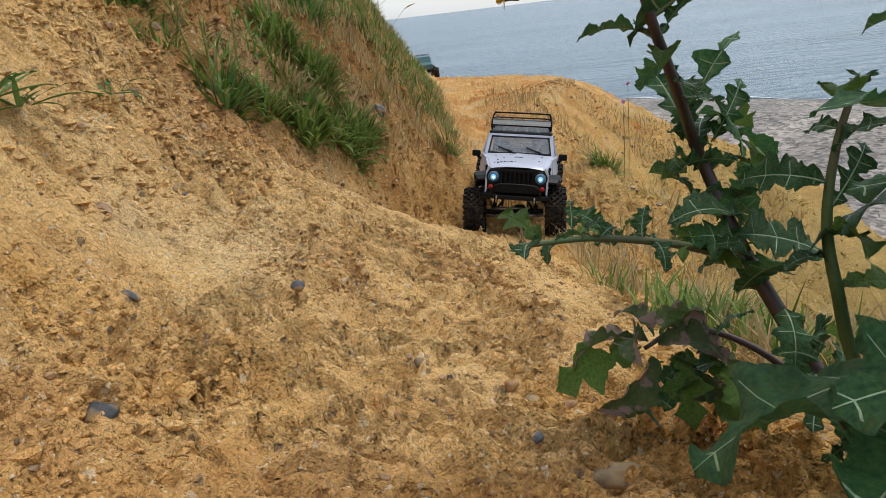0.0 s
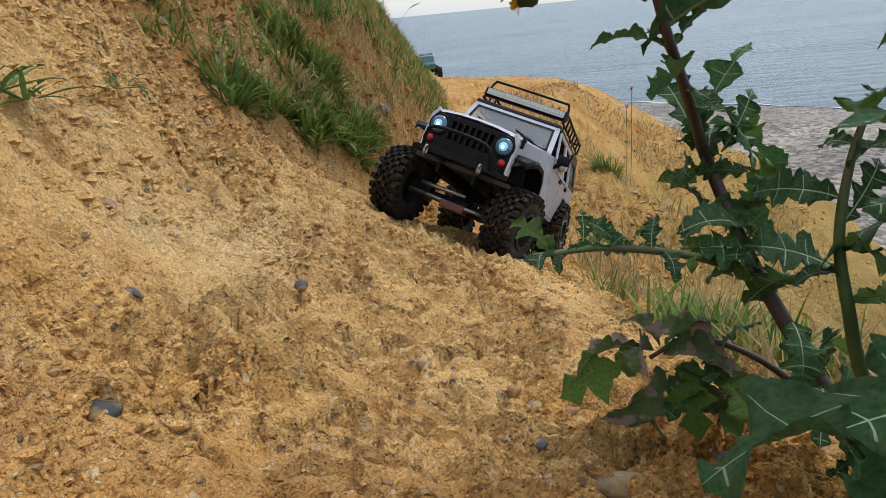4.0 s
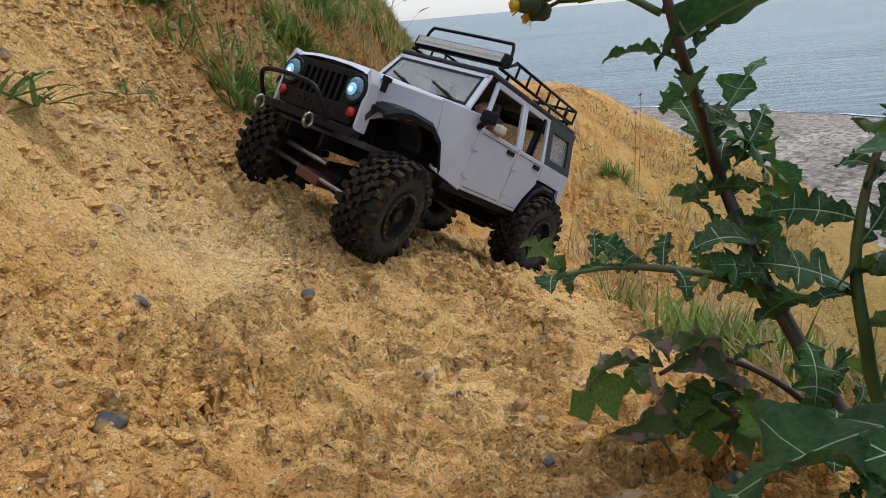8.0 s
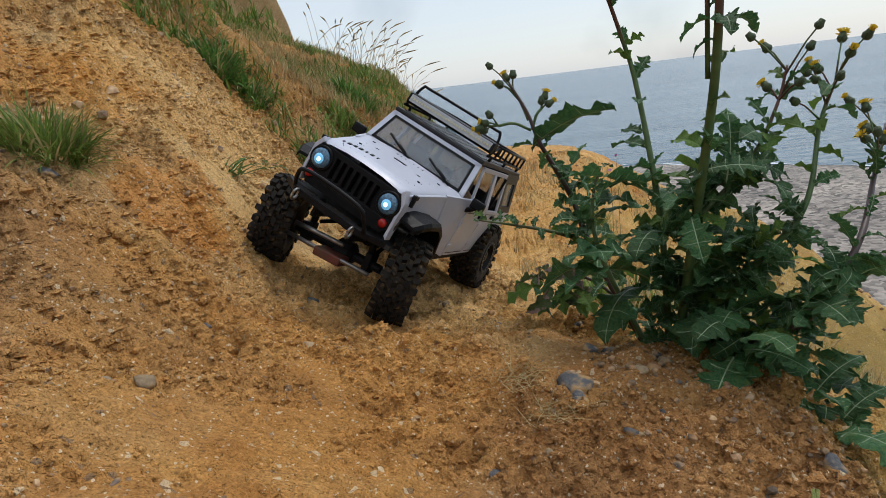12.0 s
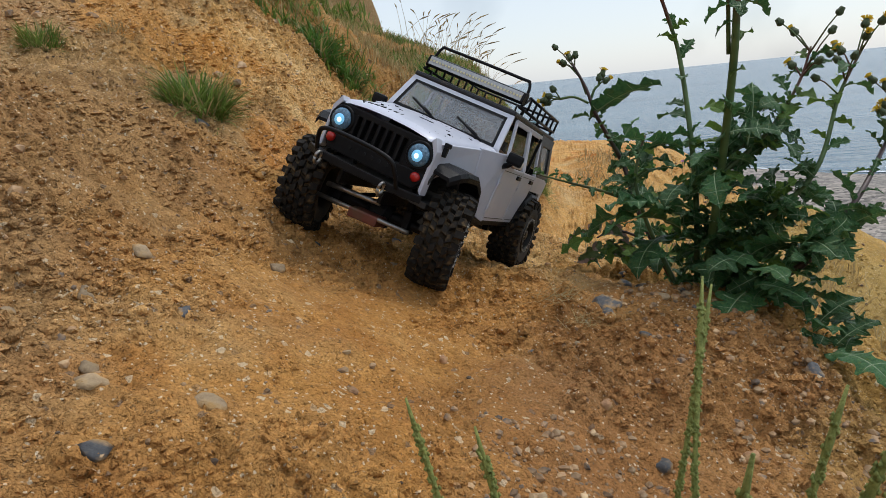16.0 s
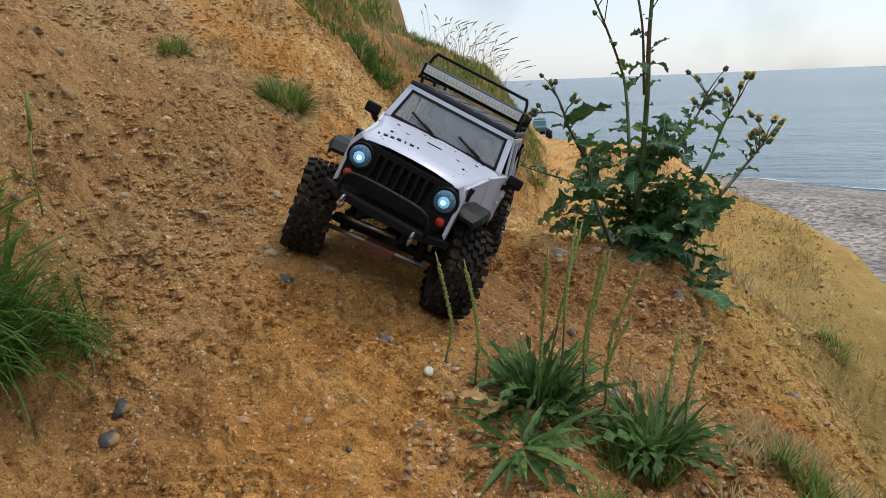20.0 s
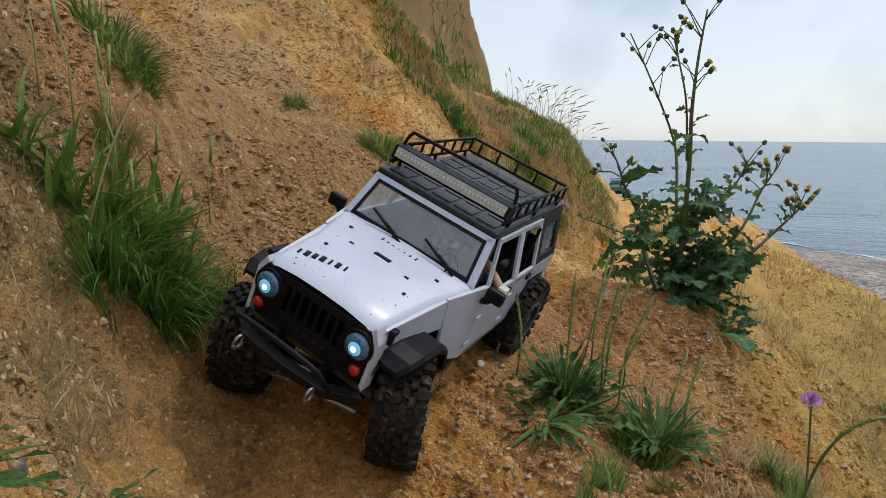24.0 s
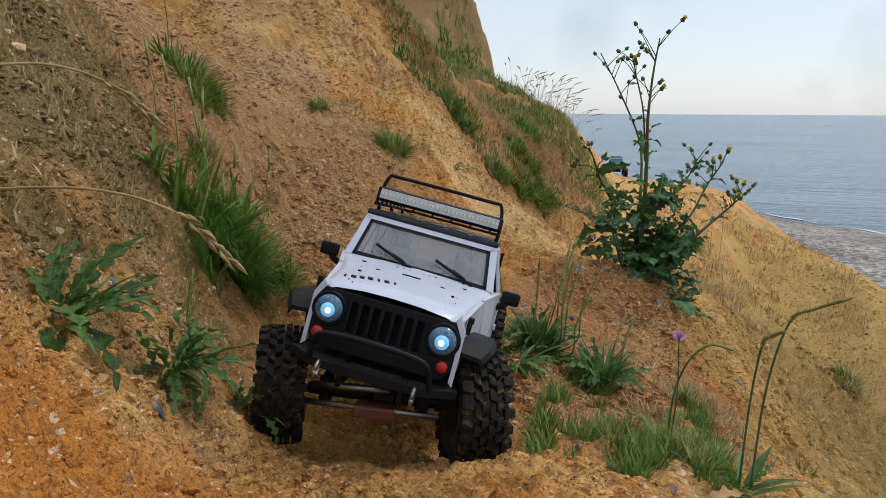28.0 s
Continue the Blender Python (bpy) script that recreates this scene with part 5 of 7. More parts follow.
        for k, p in enumerate(ends):
            end = Vector(rel(*p))
            v, f = tube_data([fork_at, fork_at.lerp(end, 0.5) + Vector((0, 0, 0.002)), end], [0.0014, 0.0011, 0.0010], 5)
            put("flower_stalk", v, f, STEM, plant)
            flower_head(plant, end, 0.0088, (0.9, 0.6, 0)[k % 3], tuple(end - fork_at))
    # stem leaves
    for key, count, lo, hi, size in (("lean", 15, 0.22, 0.66, 0.028), ("tall", 8, 0.28, 0.66, 0.034), ("slim", 8, 0.28, 0.66, 0.030), ("side", 16, 0.2, 0.9, 0.036), ("low", 18, 0.15, 0.85, 0.038), ("branch", 24, 0.10, 0.97, 0.021), ("mid", 12, 0.2, 0.9, 0.034), ("fore", 9, 0.40, 1.0, 0.034), ("twig", 5, 0.2, 0.6, 0.022)):
        for k in range(count):
            u = lo + (hi - lo) * k / max(1, count - 1)
            p = runs[key][min(len(runs[key]) - 1, int(u * (len(runs[key]) - 1)))]
            leaf(plant, tuple(p), (k * 137.5 + rng.uniform(-40, 40), rng.uniform(-10, 60)), size * rng.uniform(0.6, 1.3), rng.choice((0, 1, 2, 3, 6, 7, 8)), rng.uniform(-50, 50))
    # the mass of leaves on the lower stems
    for k in range(310):
        key = rng.choice(("lean", "tall", "tall", "slim", "side", "side", "low", "low", "mid"))
        p = runs[key][int(rng.uniform(0.02, 0.27 if key in ("tall", "slim") else 0.42) * len(runs[key]))]
        a = rng.uniform(0, 360)
        leaf(plant, tuple(p + Vector((rng.gauss(0, 0.010), rng.gauss(0, 0.010), rng.uniform(-0.006, 0.02)))), (a, rng.uniform(-30, 55)), rng.uniform(0.024, 0.062), rng.choice((0, 0, 1, 1, 2, 2, 4, 4, 6, 7)), rng.uniform(-70, 70))
    # the big ribbed leaf, the one under the buds, the withered and the thin ones
    leaf(plant, rel(0.205, 0.188, 0.128), (176, -10), 0.140, 1, 25, "large leaf with a pale rib")
    for at_, az, rise, size in (((0.205, 0.20, 0.175), 165, 15, 0.075), ((0.21, 0.22, 0.20), 205, 10, 0.08), ((0.20, 0.235, 0.17), 150, 0, 0.07), ((0.19, 0.17, 0.128), 186, 12, 0.09), ((0.215, 0.18, 0.15), 230, 20, 0.075), ((0.20, 0.33, 0.11), 170, 20, 0.06)):
        leaf(plant, rel(*at_), (az, rise), size, rng.choice((0, 1, 4)), rng.uniform(-25, 35))
    for k in range(16):
        run = runs["tall" if k % 2 else "slim"]
        p = run[int((0.10 + 0.015 * k) * len(run))]
        leaf(plant, tuple(p), (k * 137.5, rng.uniform(0, 55)), rng.uniform(0.045, 0.070), rng.choice((0, 1, 2, 3, 7)), rng.uniform(-40, 40))
    leaf(plant, rel(0.200, 0.185, 0.10), (200, 20), 0.115, 0, 15)
    leaf(plant, rel(0.195, 0.20, 0.085), (225, 5), 0.10, 4, 10)
    leaf(plant, rel(0.21, 0.215, 0.19), (185, 20), 0.105, 6, 20)
    # the limp, half withered shoot that hangs over the path, with its own stalk
    v, f = tube_data(smooth_run([rel(0.205, 0.30, 0.02), rel(0.165, 0.335, 0.052), rel(0.128, 0.350, 0.062), rel(0.102, 0.347, 0.052)], 6), [0.0026 - 0.00007 * k for k in range(19)], 7)
    put("stem", v, f, STEM_DARK, plant, "limp purple-brown stalk")
    for at_, az, rise, size, kind, roll in (
        ((0.098, 0.347, 0.056), 172, 12, 0.056, 5, 25), ((0.100, 0.346, 0.054), 196, -8, 0.064, 7, -35), ((0.104, 0.346, 0.058), 215, 30, 0.046, 5, 60), ((0.112, 0.348, 0.060), 20, 30, 0.040, 7, -20),
        ((0.110, 0.346, 0.055), -20, 15, 0.052, 5, 30), ((0.106, 0.344, 0.048), 235, -30, 0.058, 5, -60), ((0.112, 0.344, 0.044), 200, -55, 0.048, 2, 40), ((0.118, 0.344, 0.048), 300, -25, 0.052, 5, 70),
        ((0.128, 0.346, 0.050), 250, -20, 0.055, 7, 20), ((0.134, 0.346, 0.046), 340, -15, 0.050, 5, -30), ((0.142, 0.345, 0.040), 285, -10, 0.056, 7, 15), ((0.122, 0.340, 0.028), 320, -10, 0.045, 8, 10),
        ((0.116, 0.338, 0.022), 190, 0, 0.036, 8, -20), ((0.150, 0.340, 0.040), 200, 10, 0.058, 2, 10), ((0.108, 0.347, 0.060), 120, 40, 0.040, 5, 0), ((0.145, 0.350, 0.058), 165, 25, 0.048, 5, -45)):
        leaf(plant, rel(*at_), (az, rise), size, kind, roll, "curled, half withered green and pinkish leaf" if kind == 5 else "")
    leaf(plant, rel(0.098, 0.364, 0.238), (-40, 20), 0.135, 3, -15)
    leaf(plant, rel(0.112, 0.358, 0.235), (160, 20), 0.045, 0, 15)
    leaf(plant, rel(0.140, 0.395, 0.170), (20, 60), 0.075, 6, 10)
    leaf(plant, rel(0.145, 0.395, 0.165), (110, 50), 0.070, 6, -10)
    for az in (20, 140, 260):
        leaf(plant, rel(0.236, 0.069, 0.356), (az, 8), 0.042, 2, 0)
    leaf(plant, rel(0.268, 0.15, 0.20), (60, 70), 0.085, 6, 40)
    for k in range(14):
        p = (0.33 + rng.gauss(0, 0.022), 0.065 + rng.gauss(0, 0.03))
        leaf(plant, rel(p[0], p[1], gz(*p) + 0.004), (rng.uniform(0, 360), rng.uniform(0, 40)), rng.uniform(0.05, 0.085), rng.choice((0, 1, 4)), rng.uniform(-20, 20))
    for k in range(16):
        p = (rng.uniform(0.24, 0.33), rng.uniform(0.06, 0.19))
        leaf(plant, rel(p[0], p[1], gz(*p) + rng.uniform(0.0, 0.05)), (rng.uniform(200, 400), rng.uniform(-20, 40)), rng.uniform(0.05, 0.09), rng.choice((0, 1, 2, 4)), rng.uniform(-30, 30))


sow_thistle()


def strap_leaf_arrays(rng, base, length, az, rise, width, droop):
    v, f = blade_arrays(rng, base, length, math.pi / 2 - rise, az, width, segs=6, droop=droop)
    return v, f


def plantain(x, y, leaves, length, width, spikes, seed, label, rise=(0.3, 1.3), arch=0.0, horned=True, ferny=False):
    rng = random.Random(seed)
    z0 = gz(x, y)
    thing = tagged(new("plantain"), label, "plant", "plantains beside the path")
    thing.matrix_world = pose(x, y, z0)
    for k in range(leaves):
        az = k * 2.4 + rng.uniform(-0.3, 0.3)
        r = rng.uniform(0.0, 0.02)
        v, f = strap_leaf_arrays(rng, (r * math.cos(az), r * math.sin(az), 0.0), length * rng.uniform(0.6, 1.15), az, rng.uniform(*rise), width * rng.uniform(0.7, 1.2), rng.uniform(0.3, 1.2))
        if horned and (k % 5 if ferny else k % 3 == 0):
            ob = new("leaf", HORN_MESHES[rng.randrange(4)])
            ob.parent = thing
            size = length * rng.uniform(0.5, 1.1)
            ob.matrix_basis = Matrix.Translation((r * math.cos(az), r * math.sin(az), 0.002)) @ pose(0, 0, 0, 0, 0, math.degrees(az)) @ pose(0, 0, 0, 0, -math.degrees(rng.uniform(*rise)), 0) @ pose(0, 0, 0, rng.uniform(-40, 40), 0, 0) @ Matrix.Diagonal((size, size, size, 1))
        else:
            put("leaf", v, f, PLANTAIN, thing)
    for sx, sy, sz, bx, by in spikes:
        tip = Vector((sx - x, sy - y, sz - z0))
        foot = Vector((bx, by, 0.0))
        run = smooth_run([foot, foot.lerp(tip, 0.25) + Vector((bx * 0.7, by * 0.7, -0.012)), foot.lerp(tip, 0.55) + Vector((bx * 0.2, by * 0.2, 0)), tip], 7)
        if arch:
            up = tip.z
            run = smooth_run([foot, foot.lerp(tip, 0.06) + Vector((0, 0, up * 0.42)), foot.lerp(tip, 0.28) + Vector((0, 0, up * 0.52)), foot.lerp(tip, 0.62) + Vector((0, 0, up * 0.36 * arch)), tip], 7)
        cut = int(len(run) * 0.5)
        v, f = tube_data(run[:cut + 1], 0.0013, 5)
        stalk = put("stalk", v, f, STEM, thing)
        n = len(run) - cut
        head = run[cut:]
        rad = [0.0010] + [0.0015 + 0.0002 * ((i * 7) % 3 - 1) for i in range(1, n - 2)] + [0.0012, 0.0006]
        v, f = tube_data(head, rad, 6)
        for i in range(120):
            u = rng.random() * (n - 2)
            p = head[int(u)].lerp(head[int(u) + 1], u % 1)
            a = rng.uniform(0, 6.283)
            c = p + Vector((0.0018 * math.cos(a), 0.0018 * math.sin(a), 0))
            b = len(v)
            s = 0.0011
            v += [tuple(c + Vector(q) * s) for q in ((1, 0, 0), (-1, 0, 0), (0, 1, 0), (0, -1, 0), (0, 0, 1.6), (0, 0, -1.2))]
            f += [tuple(b + i for i in q) for q in ((0, 2, 4), (2, 1, 4), (1, 3, 4), (3, 0, 4), (2, 0, 5), (1, 2, 5), (3, 1, 5), (0, 3, 5))]
        put("seed_spike", v, f, SPIKE, stalk, "green seed spike")
    return thing


plantain(0.085, -0.415, 190, 0.092, 0.0042, [(-0.022, -0.399, 0.170, -0.05, 0.0), (0.012, -0.42, 0.168, -0.03, -0.01), (0.099, -0.486, 0.199, 0.0, -0.02), (0.132, -0.29, 0.182, 0.0, 0.03), (0.125, -0.30, 0.19, 0.01, 0.02), (0.150, -0.455, 0.190, 0.02, -0.01), (0.158, -0.40, 0.175, 0.02, 0.0), (0.188, -0.40, 0.155, 0.03, 0.01), (0.178, -0.43, 0.120, 0.03, -0.01)], 91, "plantain rosette of narrow dark green leaves with tall green seed spikes", rise=(0.2, 1.5))
plantain(0.075, -0.515, 34, 0.072, 0.009, [], 92, "low plantain rosette of broad grey-green leaves on sand", rise=(-0.2, 0.6))
plantain(0.205, -0.44, 80, 0.075, 0.0055, [(0.235, -0.36, 0.075, 0.0, 0.01), (0.25, -0.40, 0.085, 0.01, 0.0)], 93, "small plantain with upright pale green leaves and short spikes", rise=(0.2, 1.2))
plantain(-0.115, -1.065, 64, 0.066, 0.0050, [(-0.105, -1.04, 0.285, 0.0, 0.01)], 94, "grey-green plantain on the edge of the near bank", rise=(-0.4, 1.1), ferny=True)
plantain(-0.120, -1.165, 52, 0.085, 0.0060, [], 95, "feathery plantain with reddening leaves on the near bank", rise=(-0.1, 0.8), ferny=True)
plantain(-0.10, -1.00, 24, 0.05, 0.005, [], 96, "small plantain growing below the near bank", rise=(-0.2, 0.8), ferny=True)
plantain(-0.385, 0.565, 15, 0.050, 0.006, [], 101, "low light green rosette on the eroded bank", rise=(-0.1, 0.7))
plantain(-0.376, 0.71, 12, 0.042, 0.005, [], 102, "small light green rosette on the eroded bank", rise=(-0.1, 0.7))
plantain(-0.39, 0.525, 14, 0.050, 0.006, [], 103, "small green rosette below the orange bank", rise=(0.0, 0.9))
plantain(-0.385, 1.075, 24, 0.09, 0.008, [(-0.36, 0.98, 0.30, 0.0, -0.02), (-0.41, 1.0, 0.33, -0.01, -0.01), (-0.34, 1.07, 0.30, 0.02, 0.0)], 97, "plantain clump with pale seed spikes on the bank", rise=(0.2, 1.1), horned=False)
plantain(0.306, -0.684, 16, 0.055, 0.006, [(0.366, -0.738, 0.160, 0.0, 0.0)], 98, "plantain with an arching seed spike on the slope edge", rise=(0.2, 1.0), arch=1.0)
plantain(0.385, -0.745, 18, 0.060, 0.010, [(0.388, -0.873, 0.232, 0.0, 0.0), (0.437, -0.865, 0.265, 0.012, 0.0)], 99, "plantain with long arching spikes on the slope edge", rise=(0.3, 1.1), arch=0.8)


def thrift(x, y, top, seed):
    thing = tagged(new("thrift_flower"), "pink thrift flower on a thin stalk", "flower", "thrift flowers")
    z0 = gz(x, y)
    thing.matrix_world = pose(x, y, z0)
    tubes("stalk", [(smooth_run([(0, 0, 0), (0.004, 0.003, (top - z0) * 0.5), (0, 0, top - z0)], 5), 0.0009)], STEM, thing, sides=5)
    rng = random.Random(seed)
    verts, faces = [], []
    for k in range(40):
        u, a = rng.uniform(-0.3, 1), rng.uniform(0, 6.283)
        c = math.sqrt(max(0, 1 - u * u))
        d = Vector((c * math.cos(a), c * math.sin(a), u))
        s = d.orthogonal().normalized() * 0.0028
        p = Vector((0, 0, top - z0))
        t = d.cross(s)
        i = len(verts)
        verts += [tuple(p), tuple(p + d * 0.006 + s), tuple(p + d * 0.008 + t * 0.4), tuple(p + d * 0.006 - s)]
        faces.append((i, i + 1, i + 2, i + 3))
    put("flower_head", verts, faces, PINK, thing, "pink papery flower head")


thrift(0.31, -0.67, 0.146, 1)
thrift(-0.655, -0.44, 0.66, 2)
thrift(0.55, 2.1, -0.08, 3)
thrift(0.62, 2.3, -0.05, 4)


def dry_stalk(name, points, head, label):
    """A bent straw with a long seed head."""
    thing = tagged(new(name), label, "grass")
    thing.matrix_world = Matrix.Translation(points[0])
    o = Vector(points[0])
    run = [p - o for p in smooth_run(points, 8)]
    cut = int(len(run) * (1 - head))
    tubes("straw", [(run[:cut + 1], 0.0011)], GRASS_DRY, thing, sides=5)
    rng = random.Random(5)
    verts, faces = [], []
    for i in range(cut, len(run) - 1):
        for k in range(4):
            p = run[i].lerp(run[i + 1], rng.random())
            d = (run[i + 1] - run[i]).normalized()
            s = (d.orthogonal() * rng.uniform(-1, 1) + d.cross(d.orthogonal()) * rng.uniform(-1, 1)).normalized()
            v, f = tube_data([p, p + d * 0.005 + s * 0.0028, p + d * 0.012 + s * 0.003], [0.0006, 0.0016, 0.0003], 4)
            faces += [tuple(j + len(verts) for j in q) for q in f]
            verts += v
    put("seed_head", verts, faces, GRASS_DRY, thing, "straw-coloured seed head")


dry_stalk("dry_grass_stalk", [(-0.24, -1.20, 0.36), (-0.12, -1.14, 0.366), (-0.059, -1.106, 0.347), (-0.019, -1.094, 0.308)], 0.36, "dry straw grass stalk with a seed head arching over the bank")
dry_stalk("dry_grass_stalk", [(-0.26, -1.16, 0.44), (-0.20, -1.09, 0.455), (-0.165, -1.05, 0.44), (-0.14, -1.03, 0.41)], 0.4, "dry straw grass stalk leaning from the near bank")
dry_stalk("dry_grass_stalk", [(-0.36, -0.74, 0.24), (-0.34, -0.72, 0.33), (-0.33, -0.69, 0.39)], 0.1, "thin dry straw standing in the grass clump")


def snail_shell(x, y, size):
    """A small coiled shell."""
    verts, faces = [], []
    points, radii = [], []
    for k in range(40):
        a, r = k * 0.42, size * (1 - k / 44)
        points.append((0.62 * r * math.cos(a), 0.62 * r * math.sin(a), size * 0.55 + 0.012 * size * k))
        radii.append(0.46 * r + 0.0002)
    v, f = tube_data(points, radii, 8)
    ob = put("snail_shell", v, f, material("shell", [(0.42, 0.36, 0.27), (0.70, 0.66, 0.56)], scale=160, rough=0.45))
    ob.matrix_world = pose(x, y, gz(x, y) - 0.001, 35, 10, 40)
    tagged(ob, "small whitish coiled snail shell lying on sand", "shell")


def dry_leaf(x, y, size, turn, label):
    ob = new("dry_leaf", DRY_LEAF)
    ob.matrix_world = pose(x, y, gz(x, y) + 0.003, 8, -12, turn) @ Matrix.Diagonal((size, size, size, 1))
    tagged(ob, label, "leaf", "fallen leaves beside the path")


DRY_LEAF_SKIN = material("dead_leaf", [(0.32, 0.17, 0.05), (0.50, 0.31, 0.12), (0.58, 0.42, 0.20)], scale=70, rough=0.7, bump=0.001, vary=0.2)
v, f, idx = lobed_leaf(411, 1.0, 0.42, 3, 0.35, 0.5, 0.25)
DRY_LEAF = bpy.data.meshes.new("dry_leaf")
DRY_LEAF.from_pydata(v, [], f)
DRY_LEAF.materials.append(DRY_LEAF_SKIN)
DRY_LEAF.polygons.foreach_set("use_smooth", [True] * len(f))
DRY_LEAF.update()
snail_shell(-0.024, -0.452, 0.0062)
for x, y, size, turn in ((0.006, -0.468, 0.046, -30), (0.030, -0.480, 0.040, 40), (0.205, -0.36, 0.045, 120), (0.345, -0.80, 0.040, 10)):
    dry_leaf(x, y, size, turn, "curled ochre dead leaf lying beside the plantain")


def dead_tuft(x, y, n, seed):
    rng = random.Random(seed)
    z0 = gz(x, y)
    spots = []
    for _ in range(n):
        a = rng.gauss(-0.4, 1.2)
        spots.append((rng.gauss(0, 0.012), rng.gauss(0, 0.012), 0.0, rng.uniform(0.02, 0.055), rng.uniform(0.9, 1.5), a, 0.0008, rng.uniform(0, 0.8)))
    ob = blades("dead_straw_tuft", spots, GRASS_DRY, seed)
    ob.matrix_world = pose(x, y, z0 + 0.002)
    tagged(ob, "small tuft of dead straw roots lying on sand", "grass")


dead_tuft(0.036, 0.068, 70, 3)
dead_tuft(0.06, 0.03, 50, 4)
dead_tuft(0.02, 1.9, 60, 5)


# ---------------------------------------------------------------- the crawler truck (x ahead, y to its left, z up from the ground)
AXLE, TRACK, TYRE_R, TYRE_W = 0.1565, 0.0985, 0.0612, 0.047


def build_wheel(left):
    """A wheel about its own hub, outer face towards +y for the left side."""
    out = 1 if left else -1
    wheel = new("wheel")
    steps, count = 66, 24
    rng = random.Random(7)
    # the casing, caked with mud between the lugs, and its plain side walls
    rings = [(-0.40, 0.027), (-0.47, 0.031), (-0.50, 0.040), (-0.49, 0.0470), (-0.44, 0.0530), (-0.22, 0.0545), (0.22, 0.0545), (0.44, 0.0530), (0.49, 0.0470), (0.50, 0.040), (0.47, 0.031), (0.40, 0.027)]
    verts = [(r * math.cos(6.283185 * k / steps), h * TYRE_W, r * math.sin(6.283185 * k / steps)) for h, r in rings for k in range(steps)]
    faces, shade = [], []
    for j in range(len(rings)):
        n = (j + 1) % len(rings)
        for k in range(steps):
            q = (k + 1) % steps
            faces.append((j * steps + k, j * steps + q, n * steps + q, n * steps + k))
            shade.append(0 if 3 <= j <= 7 else 1)

    blocks, sides = [], []

    def lug(a, wide, low, high, skew, drop):
        """One tread block: angle, half width, its two edges across the tread."""
        top = TYRE_R + rng.uniform(-0.0006, 0.0004)
        base = len(blocks)
        for shrink, inner, outer in ((1.12, 0.0535, 0.0455 if drop else 0.0535), (0.86, top, top - (0.0028 if drop else 0.0))):
            for da, h, r in ((-wide, low, inner), (wide, low, inner), (wide * 0.85, high, outer), (-wide * 0.85, high, outer)):
                aa = a + da * shrink + skew * (h - low)
                blocks.append((r * math.cos(aa), h * TYRE_W * (1.0 if r > 0.05 or not drop else 0.97), r * math.sin(aa)))
        for q in ((3, 2, 1, 0), (4, 5, 6, 7), (0, 1, 5, 4), (1, 2, 6, 5), (2, 3, 7, 6), (3, 0, 4, 7)):
            sides.append(tuple(base + i for i in q))

    pitch = 6.283185 / count
    for k in range(count):
        a = pitch * k
        for side in (-1, 1):
            shift = 0.0 if side > 0 else pitch * 0.5
            lug(a + shift, pitch * 0.33, side * 0.32, side * (0.545 if k % 2 else 0.525), side * 0.10, True)
            lug(a + shift + pitch * 0.45, pitch * (0.30 if k % 2 else 0.36), side * 0.165, side * 0.295, side * 0.35, False)
            lug(a + shift + pitch * (0.08 if k % 2 else 0.16), pitch * 0.33, side * 0.018, side * 0.148, side * -0.4, False)
    put("tyre", verts, faces, [MUD, SIDEWALL], wheel, "black tyre caked with sandy mud", indices=shade)
    tagged(put("tread", blocks, sides, RUBBER, wheel, "chunky black tread blocks with dried mud", smooth=False), kind="stuff")
    bm = bmesh.new()
    y0 = out * 0.46 * TYRE_W
    lathe(bm, [(out * 0.10 * TYRE_W, 0.024), (out * 0.2 * TYRE_W, 0.0262), (y0 - out * 0.002, 0.0280), (y0, 0.0295), (y0 + out * 0.0025, 0.0290), (y0 + out * 0.0025, 0.025), (y0 - out * 0.007, 0.0238), (y0 - out * 0.008, 0.0085), (y0 - out * 0.001, 0.0080), (y0, 0.0055)], "y", 28)
    rim = part("rim", bm, RIM, wheel, "black beadlock rim")
    bm = bmesh.new()
    for k in range(20):
        a = 6.28318 * k / 20
        lathe(bm, [(y0 + out * 0.002, 0.0010), (y0 + out * 0.0040, 0.0010)], "y", 6, (0.0272 * math.cos(a), 0, 0.0272 * math.sin(a)))
    part("bolts", bm, STEEL, rim, "ring of small steel bolts")
    for k in range(8):
        a = 6.28318 * k / 8
        bm = bmesh.new()
        box(bm, 0.0085, 0.0255, min(y0 - out * 0.012, y0 - out * 0.0065), max(y0 - out * 0.012, y0 - out * 0.0065), -0.0022, 0.0022, 0.0006, Matrix.Rotation(a, 4, "Y"))
        part("spoke", bm, RIM, rim)
    return wheel


def side_panel(bm, s, outline, y, thick=0.003, bevel=0.0006):
    prism(bm, outline, "y", s * y - thick / 2, s * y + thick / 2, bevel)


